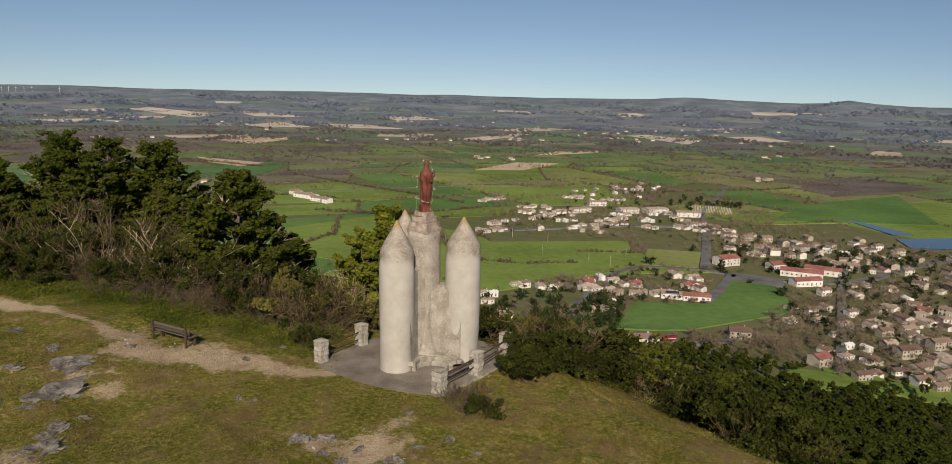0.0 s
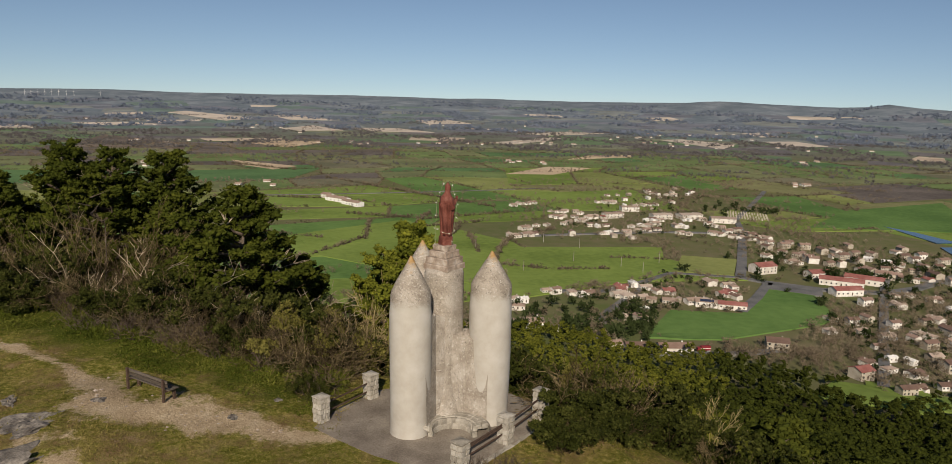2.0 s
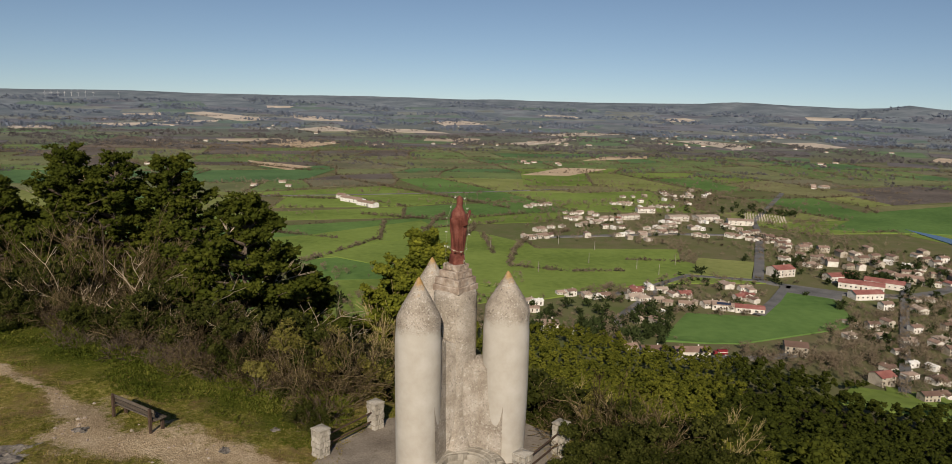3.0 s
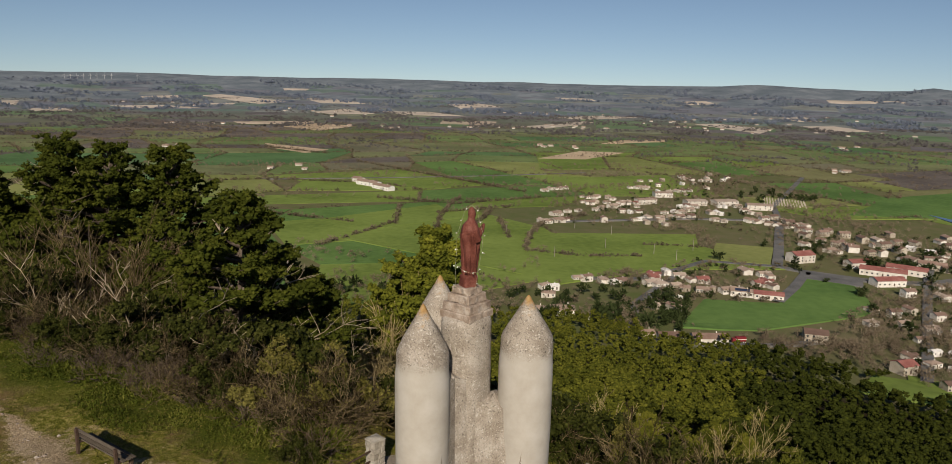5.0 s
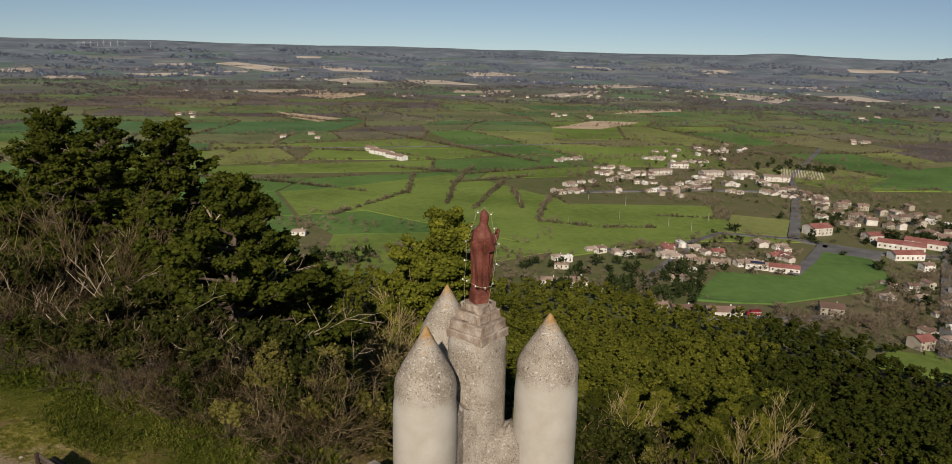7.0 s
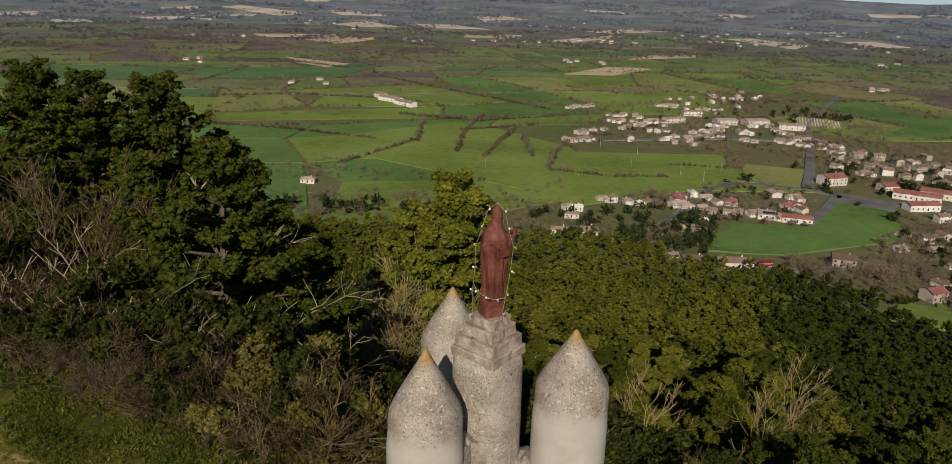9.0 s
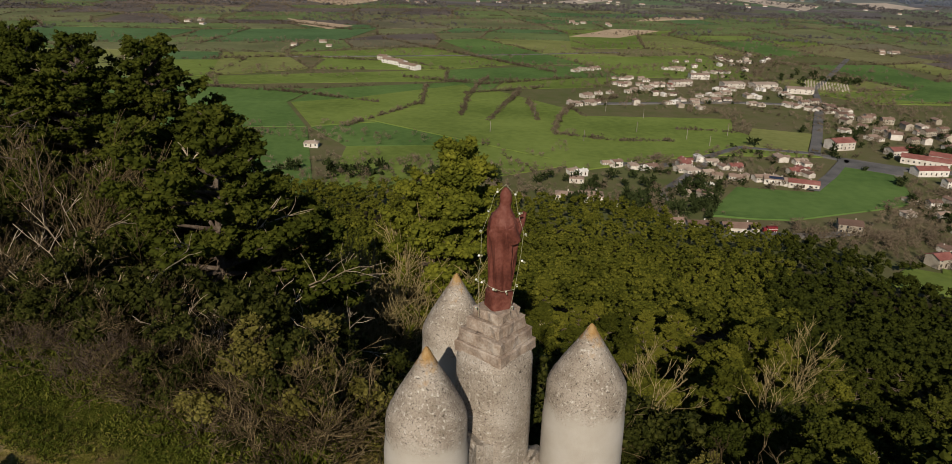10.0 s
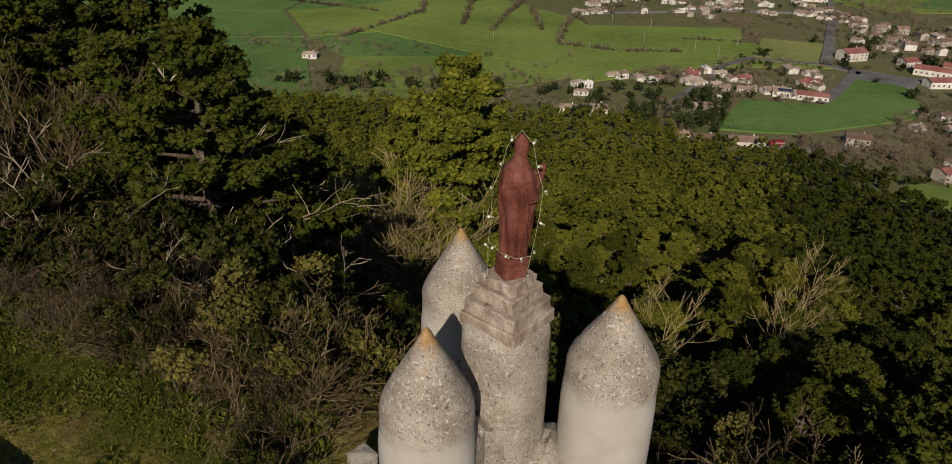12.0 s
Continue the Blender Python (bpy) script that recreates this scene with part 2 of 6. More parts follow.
    # blue-grey ground towards the horizon: distance haze is put into this colour
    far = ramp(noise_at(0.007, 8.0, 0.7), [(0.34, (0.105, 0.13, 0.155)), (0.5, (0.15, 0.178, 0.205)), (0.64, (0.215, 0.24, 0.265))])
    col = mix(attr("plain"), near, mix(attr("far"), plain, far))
    l.new(col, b.inputs["Base Color"])
    bp = n.new("ShaderNodeBump")
    bp.inputs["Strength"].default_value, bp.inputs["Distance"].default_value = 1.0, 0.09
    l.new(noise_at(11.0, 8.0, 0.75), bp.inputs["Height"]), l.new(bp.outputs[0], b.inputs["Normal"])
    return m


M["ground"] = ground_material()


# ---- mesh helpers ----
def part(name, bm, material, parent=None, label=""):
    """Links a bmesh as one mesh object, under a parent if given."""
    me = bpy.data.meshes.new(name)
    bm.to_mesh(me)
    bm.free()
    me.materials.append(M[material] if isinstance(material, str) else material)
    ob = new(name, me)
    ob.parent = parent
    return tagged(ob, label)


def thing(name, at, label, category, group="", turn=0.0):
    ob = new(name)
    ob.matrix_world = pose(*at, 0, 0, turn)
    ob.empty_display_size = 0.1
    return tagged(ob, label, category, group)


def array_mesh(name, tris, material, smooth=False):
    """A mesh object data block from an array of triangles, shape (n, 3, 3)."""
    tris = np.asarray(tris, dtype=np.float32)
    n = len(tris)
    me = bpy.data.meshes.new(name)
    me.vertices.add(3 * n), me.loops.add(3 * n), me.polygons.add(n)
    me.vertices.foreach_set("co", tris.reshape(-1))
    me.loops.foreach_set("vertex_index", np.arange(3 * n, dtype=np.int32))
    me.polygons.foreach_set("loop_start", np.arange(0, 3 * n, 3, dtype=np.int32))
    me.polygons.foreach_set("loop_total", np.full(n, 3, dtype=np.int32))
    me.update(calc_edges=True)
    me.materials.append(M[material])
    return me


def box(bm, size, at=(0, 0, 0), turn=0.0, bevel=0.0, wobble=0.0, rnd=None):
    m = Matrix.Translation(at) @ Matrix.Rotation(turn, 4, "Z") @ Matrix.Diagonal((*size, 1))
    vs = bmesh.ops.create_cube(bm, size=1.0, matrix=m)["verts"]
    if wobble:
        for v in vs:
            v.co += Vector([rnd.uniform(-wobble, wobble) for _ in range(3)])
    if bevel:
        es = list({e for v in vs for e in v.link_edges})
        bmesh.ops.bevel(bm, geom=es, offset=bevel, segments=1, affect="EDGES")
    return bm


def rod(bm, a, b, r0, r1=None, sides=8):
    """A tapered rod from a to b."""
    a, b = Vector(a), Vector(b)
    d = b - a
    m = Matrix.Translation((a + b) / 2) @ d.to_track_quat("Z", "Y").to_matrix().to_4x4()
    bmesh.ops.create_cone(bm, cap_ends=True, segments=sides, radius1=r0, radius2=r0 if r1 is None else r1, depth=d.length, matrix=m)
    return bm


def rings(bm, rows, sides, close=True):
    """Skins a stack of closed rings; rows: lists of points, one list a ring."""
    made = [[bm.verts.new(p) for p in row] for row in rows]
    for lo, hi in zip(made, made[1:]):
        for i in range(sides):
            bm.faces.new((lo[i], lo[(i + 1) % sides], hi[(i + 1) % sides], hi[i]))
    if close:
        bm.faces.new(made[0][::-1]), bm.faces.new(made[-1])
    for f in bm.faces:
        f.smooth = True
    return bm


def tube_tris(points, radii, sides=4):
    """Triangles of a tapered tube along points."""
    pts = np.asarray(points, dtype=float)
    out = []
    ringset = []
    for i, p in enumerate(pts):
        d = pts[min(i + 1, len(pts) - 1)] - pts[max(i - 1, 0)]
        d = d / (np.linalg.norm(d) + 1e-9)
        a = np.cross(d, (0.31, 0.17, 0.93))
        a = a / (np.linalg.norm(a) + 1e-9)
        b = np.cross(d, a)
        ang = np.arange(sides) * 2 * np.pi / sides
        ringset.append(p + radii[i] * (np.cos(ang)[:, None] * a + np.sin(ang)[:, None] * b))
    for r0, r1 in zip(ringset, ringset[1:]):
        for k in range(sides):
            j = (k + 1) % sides
            out.append((r0[k], r0[j], r1[j])), out.append((r0[k], r1[j], r1[k]))
    return np.array(out)


def blades(centres, reach, width, count, rng, up=0.3, flat=1.0, out=None):
    """Tufts: at each centre, count thin leaf triangles that fan out. reach: an array or a number."""
    c = np.repeat(np.asarray(centres, dtype=float), count, axis=0)
    n = len(c)
    reach = np.repeat(np.broadcast_to(np.asarray(reach, dtype=float), (len(centres),)), count)
    d = rng.normal(size=(n, 3)) * (1, 1, flat) + (0, 0, up)
    face = rng.normal(size=(n, 3))
    if out is not None:
        # leaves lie like scales on the pad, a little raised
        face = np.repeat(out, count, axis=0) + rng.normal(size=(n, 3)) * 0.3
        d = np.cross(face, d) + np.repeat(out, count, axis=0) * rng.uniform(-0.05, 0.45, n)[:, None]
    d /= np.linalg.norm(d, axis=1)[:, None]
    side = np.cross(d, face)
    side /= np.linalg.norm(side, axis=1)[:, None]
    length = reach * rng.uniform(0.6, 1.1, n)
    w = (reach * width * rng.uniform(0.7, 1.3, n))[:, None]
    root = c + d * (length * 0.1)[:, None]
    mid = c + d * (length * 0.55)[:, None]
    tip = c + d * length[:, None]
    return np.stack([mid + side * w, tip, root - side * w * 0.6], axis=1)


GOLD = (1 + 5 ** 0.5) / 2
ICO = np.array([(-1, GOLD, 0), (1, GOLD, 0), (-1, -GOLD, 0), (1, -GOLD, 0), (0, -1, GOLD), (0, 1, GOLD), (0, -1, -GOLD), (0, 1, -GOLD), (GOLD, 0, -1), (GOLD, 0, 1), (-GOLD, 0, -1), (-GOLD, 0, 1)]) / math.hypot(1, GOLD)
ICO_FACES = np.array([(a, b, c) for a, b, c in itertools.combinations(range(12), 3) if max(np.linalg.norm(ICO[a] - ICO[b]), np.linalg.norm(ICO[b] - ICO[c]), np.linalg.norm(ICO[a] - ICO[c])) < 1.2])
OCT = np.array([(1, 0, 0), (-1, 0, 0), (0, 1, 0), (0, -1, 0), (0, 0, 1), (0, 0, -1)], dtype=float)
OCT_FACES = np.array([(x, y, z) for x in (0, 1) for y in (2, 3) for z in (4, 5)])


def cores(centres, radius, rng, flat=0.6, simple=False):
    """The dense inside of each foliage pad: uneven small solids that light does not pass."""
    base, faces = (OCT, OCT_FACES) if simple else (ICO, ICO_FACES)
    c = np.asarray(centres, dtype=float)
    r = np.broadcast_to(np.asarray(radius, dtype=float), (len(c),))
    v = base[None] * rng.uniform(0.75, 1.2, (len(c), len(base), 1)) * r[:, None, None] * (1, 1, flat) + c[:, None, :]
    return v[:, faces].reshape(-1, 3, 3)


def tufts(centres, radius, per, rng, slim=0.3, spike=1.35, flat=0.8, bias=0.25, solid=0.72, simple=False):
    """Needle clumps: at each centre an uneven dense middle with pointed sprays that stand out of it."""
    c = np.asarray(centres, dtype=float)
    r = np.broadcast_to(np.asarray(radius, dtype=float), (len(c),))
    cc, rr = np.repeat(c, per, axis=0), np.repeat(r, per)[:, None]
    d = rng.normal(size=(len(cc), 3)) + (0, 0, bias)
    d /= np.linalg.norm(d, axis=1)[:, None]
    side = np.cross(d, rng.normal(size=d.shape))
    side /= np.linalg.norm(side, axis=1)[:, None]
    shape = np.array((1, 1, flat))
    root = cc + d * rr * 0.45 * shape
    tip = cc + d * rr * (spike * rng.uniform(0.7, 1.15, (len(cc), 1))) * shape
    w = side * rr * slim * rng.uniform(0.7, 1.3, (len(cc), 1))
    mid = root + (tip - root) * 0.35
    return np.concatenate([np.stack([mid + w, tip, mid - w], axis=1), cores(c, r * solid, rng, flat, simple)])


# ---- the lie of the land ----
CREST = np.array([(-5000, 900), (-60, 24), (-20, 12), (-14, 9.5), (-7, 7.2), (-3, 5.0), (1, 4.6), (4.9, 2.4), (7.0, -1.5), (12, -8), (22, -18), (60, -50), (5000, -2500)], dtype=float)
FALL_S = np.array([0, 4, 10, 25, 60, 120, 200, 260, 320, 380, 450, 9000], dtype=float)
FALL_Z = np.array([0, -2.4, -10.2, -22.5, -41, -63, -94, -115, -130, -136, -140, -140], dtype=float)
EYE = np.array((1.2, -17.0))


def waves(x, y, size, seed=0.0):
    """Cheap smooth unevenness in -1..1."""
    a, b = x / size + seed, y / size - seed * 1.7
    return (np.sin(a * 2.1 + 1.3 * np.sin(b * 1.7 + seed)) + np.sin(b * 2.7 + 1.1 * np.sin(a * 1.9 - seed)) + np.sin((a + b) * 1.3 + seed * 3)) / 3


def beyond(x, y):
    """Signed distance past the crest line, positive downhill."""
    x, y = np.asarray(x, dtype=float), np.asarray(y, dtype=float)
    best = np.full(x.shape, 1e9)
    sign = np.ones(x.shape)
    for (ax, ay), (bx, by) in zip(CREST, CREST[1:]):
        dx, dy = bx - ax, by - ay
        t = np.clip(((x - ax) * dx + (y - ay) * dy) / (dx * dx + dy * dy), 0, 1)
        d = np.hypot(x - ax - t * dx, y - ay - t * dy)
        cr = dx * (y - ay) - dy * (x - ax)
        near = d < best
        best = np.where(near, d, best)
        sign = np.where(near, np.where(cr > 0, 1.0, -1.0), sign)
    # the right shoulder bulges unevenly
    return best * sign + 1.1 * waves(x, y, 4.6, 0.3) * np.clip((x - 6) / 3, 0, 1) * np.clip(1.5 - best / 14, 0, 1)


def height(x, y):
    x, y = np.asarray(x, dtype=float), np.asarray(y, dtype=float)
    s = beyond(x, y)
    z = np.interp(s, FALL_S, FALL_Z)
    z = np.where(s < 0, 0.0, z)
    d = np.hypot(x - EYE[0], y - EYE[1])
    ahead = y > -600
    # the plain lifts gently to the horizon
    ratio = np.where(d < 2000, 1.0, d / 2000 * (1 - 0.92 * np.clip(d - 2000, 0, 2700) / 2700))
    lift = np.where(d < 2000, z, 11.0 - 151.0 * ratio)
    hills = np.clip((d - 2600) / 2000, 0, 1)
    lift = lift + hills * (7 * waves(x, y, 420, 0.4) + 5 * waves(x, y, 190, 2.2)) * 0.8
    peak = 40 * np.exp(-(((x - 2300) / 170) ** 2 + ((y - 3900) / 260) ** 2)) + 16 * np.exp(-(((x - 1500) / 480) ** 2 + ((y - 4350) / 240) ** 2))
    lift = lift + peak
    z = np.where((s > 460) & ahead & (d >= 2000), lift, z)
    # the hilltop is uneven; it is level under the terrace
    r = np.hypot(x - 1.0, y - 0.3)
    calm = np.clip((r - 4.2) / 5.0, 0, 1)
    top = np.clip(1 - s / 14, 0, 1)
    left = np.clip(-x - 2, 0, 18) * 0.055
    z = z + calm * top * (0.22 * waves(x, y, 4.5, 1.0) + 0.09 * waves(x, y, 1.3, 3.0) + left)
    z = z - np.clip((x - 4) / 10, 0, 1) * np.clip(-(s) / 6, 0, 1) * 1.0
    # the ground leans away beside the terrace
    rough = np.clip(s / 20, 0, 1) * np.clip((470 - s) / 60, 0, 1)
    return z + rough * 0.9 * waves(x, y, 14, 0.7)


def spread(lo, hi, step, end0, end1, grow):
    """Grid lines: even between lo and hi, then ever wider to the ends."""
    mid = list(np.arange(lo, hi + 1e-6, step))
    a, s = lo, step
    while a > end0:
        s *= grow
        a -= s
        mid.insert(0, max(a, end0))
    a, s = hi, step
    while a < end1:
        s *= grow
        a += s
        mid.append(min(a, end1))
    return np.array(mid)


TRACK = [(-40, 16.5), (-24, 9.4), (-18.4, 6.1), (-16.1, 4.7), (-13.7, 3.5), (-11.6, 2.4), (-9.4, 0.6), (-7.7, 0.3), (-6.1, 0.2), (-4.0, -0.4), (-2.4, -0.5)]


def off_track(x, y):
    best = np.full(np.shape(x), 1e9)
    for (ax, ay), (bx, by) in zip(TRACK, TRACK[1:]):
        dx, dy = bx - ax, by - ay
        t = np.clip(((x - ax) * dx + (y - ay) * dy) / (dx * dx + dy * dy), 0, 1)
        best = np.minimum(best, np.hypot(x - ax - t * dx, y - ay - t * dy))
    return best


def bare(x, y):
    """How bare the soil is, 0 to 1: the track, the worn ground by the bench and some scrapes."""
    x, y = x + 0.25 * waves(x, y, 1.1, 5.0) + 0.7 * waves(x, y, 2.6, 8.0), y + 0.2 * waves(y, x, 1.2, 2.0) + 0.4 * waves(x, y, 2.9, 4.0)
    d = off_track(x, y)
    p = np.clip(1.25 - d / np.interp(x, [-13, -10.5, -7, -3], [0.42, 1.4, 1.2, 0.6]), 0, 1)
    for cx, cy, r in ((-10.4, 0.9, 1.5), (-8.2, 1.0, 1.2), (-0.3, -6.8, 1.3), (-11.2, -1.9, 0.55), (-2.3, -6.4, 0.6), (-10.3, -2.9, 0.45), (0.4, -4.9, 0.6), (-10, -8, 0.8), (-5.6, 0.9, 0.7)):
        p = np.maximum(p, 0.85 * np.clip(1.4 - np.hypot(x - cx, y - cy) / r, 0, 1))
    return p


def build_ground():
    xs = spread(-22, 17, 0.3, -4900, 4900, 1.07)
    ys = spread(-32, 15, 0.3, -3000, 4850, 1.055)
    X, Y = np.meshgrid(xs, ys)
    Z = height(X, Y)
    me = bpy.data.meshes.new("ground")
    nx, ny = len(xs), len(ys)
    me.vertices.add(nx * ny)
    me.vertices.foreach_set("co", np.stack([X, Y, Z], -1).reshape(-1).astype(np.float32))
    i = (np.arange(ny - 1)[:, None] * nx + np.arange(nx - 1)[None, :]).reshape(-1)
    quads = np.stack([i, i + 1, i + nx + 1, i + nx], 1).astype(np.int32)
    n = len(quads)
    me.loops.add(4 * n), me.polygons.add(n)
    me.loops.foreach_set("vertex_index", quads.reshape(-1))
    me.polygons.foreach_set("loop_start", np.arange(0, 4 * n, 4, dtype=np.int32))
    me.polygons.foreach_set("loop_total", np.full(n, 4, dtype=np.int32))
    me.polygons.foreach_set("use_smooth", np.ones(n, dtype=bool))
    me.update(calc_edges=True)
    s = beyond(X, Y)
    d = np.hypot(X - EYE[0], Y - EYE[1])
    # the last mask brings in the painted haze tint with distance
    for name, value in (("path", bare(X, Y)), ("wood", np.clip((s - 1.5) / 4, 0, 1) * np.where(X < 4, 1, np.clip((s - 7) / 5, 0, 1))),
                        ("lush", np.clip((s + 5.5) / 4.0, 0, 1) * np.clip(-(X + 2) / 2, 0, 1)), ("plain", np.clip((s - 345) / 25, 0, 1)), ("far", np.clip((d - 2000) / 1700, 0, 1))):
        a = me.attributes.new(name, "FLOAT", "POINT")
        a.data.foreach_set("value", value.reshape(-1).astype(np.float32))
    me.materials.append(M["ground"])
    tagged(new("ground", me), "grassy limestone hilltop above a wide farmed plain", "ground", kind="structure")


build_ground()


# ---- the monument ----
def tower(name, at, parent, seed, radius=0.67, top=5.95, neck=4.62, lean=0.0):
    """A smooth rendered shaft with a pointed, rougher cap."""
    rnd = random.Random(seed)
    sides = 72
    prof = [(-0.3, 0.66), (0.0, 0.655), (0.12, 0.64), (0.6, 0.645), (1.4, 0.665), (2.4, 0.68), (3.4, 0.685), (4.1, 0.68), (neck - 0.12, 0.662), (neck, 0.657)]
    k = radius / 0.67
    rows = []
    for z, r in prof:
        rows.append([(k * r * math.cos(a) * (1 + 0.012 * math.sin(3 * a + z * 1.3 + seed)), k * r * math.sin(a) * (1 + 0.012 * math.sin(2 * a - z + seed)), z)
                     for a in (2 * math.pi * i / sides for i in range(sides))])
    shaft = part("shaft", rings(bmesh.new(), rows, sides, False), "cap", parent)
    shaft.matrix_local = pose(*at)
    cap = [(0.0, 1.0), (0.17, 1.0), (0.23, 0.975), (0.30, 0.91), (0.45, 0.735), (0.62, 0.52), (0.8, 0.285), (0.92, 0.135), (0.97, 0.085), (1.0, 0.03)]
    rows = []
    for i in range(28):
        f = i / 27
        r = np.interp(f, [c[0] for c in cap], [c[1] for c in cap])
        z = neck + f * (top - neck)
        j = 0.0 if i < 1 else 0.005 if i < 5 else 0.014
        rows.append([(k * 0.657 * r * math.cos(a) * (1 + rnd.uniform(-j, j)), k * 0.657 * r * math.sin(a) * (1 + rnd.uniform(-j, j)), z + (rnd.uniform(-0.008, 0.008) if i else -0.002))
                     for a in (2 * math.pi * j / sides for j in range(sides))])
    rows.append([(0.004 * math.cos(2 * math.pi * q / sides), 0.004 * math.sin(2 * math.pi * q / sides), top + 0.012) for q in range(sides)])
    point = part("pointed_cap", rings(bmesh.new(), rows, sides, False), "cap", parent, "pitted grey cap with orange lichen at the tip")
    point.matrix_local = pose(*at)


def cap_material():
    """Smooth render below, worn to rough pebbles towards the tip, with orange lichen at the very top."""
    m = M["rough"].copy()
    m.name = "cap_render"
    n, l = m.node_tree.nodes, m.node_tree.links
    b = n["Principled BSDF"]
    old = b.inputs["Base Color"].links[0].from_socket
    bump = b.inputs["Normal"].links[0].from_node
    tc, sep = n.new("ShaderNodeTexCoord"), n.new("ShaderNodeSeparateXYZ")
    l.new(tc.outputs["Object"], sep.inputs[0])

    def mask(scale, amount, low, high, most=1.0):
        nz, ad, mr = n.new("ShaderNodeTexNoise"), n.new("ShaderNodeMath"), n.new("ShaderNodeMapRange")
        l.new(tc.outputs["Object"], nz.inputs["Vector"])
        nz.inputs["Scale"].default_value, nz.inputs["Detail"].default_value, nz.inputs["Roughness"].default_value = scale, 7.0, 0.65
        ad.operation = "MULTIPLY_ADD"
        l.new(nz.outputs[0], ad.inputs[0])
        ad.inputs[1].default_value = amount
        l.new(sep.outputs[2], ad.inputs[2])
        mr.inputs["From Min"].default_value, mr.inputs["From Max"].default_value, mr.inputs["To Max"].default_value = low + amount / 2, high + amount / 2, most
        l.new(ad.outputs[0], mr.inputs[0])
        return mr.outputs[0]

    def tone(scale, stops):
        nz, r = n.new("ShaderNodeTexNoise"), n.new("ShaderNodeValToRGB")
        l.new(tc.outputs["Object"], nz.inputs["Vector"])
        nz.inputs["Scale"].default_value, nz.inputs["Detail"].default_value, nz.inputs["Roughness"].default_value = scale, 6.0, 0.6
        r.color_ramp.elements.new(0.5)
        for e, (q, c) in zip(r.color_ramp.elements, stops):
            e.position, e.color = q, (*c, 1)
        l.new(nz.outputs[0], r.inputs[0])
        return r.outputs[0]

    def mix(fac, x, y):
        k = n.new("ShaderNodeMix")
        k.data_type = "RGBA"
        l.new(fac, k.inputs[0]), l.new(x, k.inputs[6]), l.new(y, k.inputs[7])
        return k.outputs[2]

    worn = mask(2.5, 0.9, 4.35, 4.62)
    smooth = tone(1.4, [(0.3, (0.355, 0.325, 0.28)), (0.5, (0.405, 0.378, 0.332)), (0.7, (0.455, 0.432, 0.392))])
    col = mix(worn, smooth, old)
    col = mix(mask(5.0, 1.5, 5.62, 5.9, 0.8), col, tone(9.0, [(0.3, (0.22, 0.13, 0.04)), (0.5, (0.36, 0.2, 0.05)), (0.7, (0.42, 0.3, 0.14))]))
    l.new(col, b.inputs["Base Color"])
    fade = n.new("ShaderNodeMapRange")
    fade.inputs["To Min"].default_value = 0.25
    l.new(worn, fade.inputs[0]), l.new(fade.outputs[0], bump.inputs["Strength"])
    return m


M["cap"] = cap_material()
SEAT = (1.42, -0.42, 0.0)
TOWER_L, TOWER_R, TOWER_B, CORE = (0.0, 0.0, 0.0), (2.62, 1.06, 0.0), (0.22, 2.85, 0.0), (1.03, 1.22, 0.0)


def rounded(u, sharp, half):
    """A point on a rounded square, u in 0..2 pi."""
    c, s = math.cos(u), math.sin(u)
    return half * math.copysign(abs(c) ** sharp, c), half * math.copysign(abs(s) ** sharp, s)


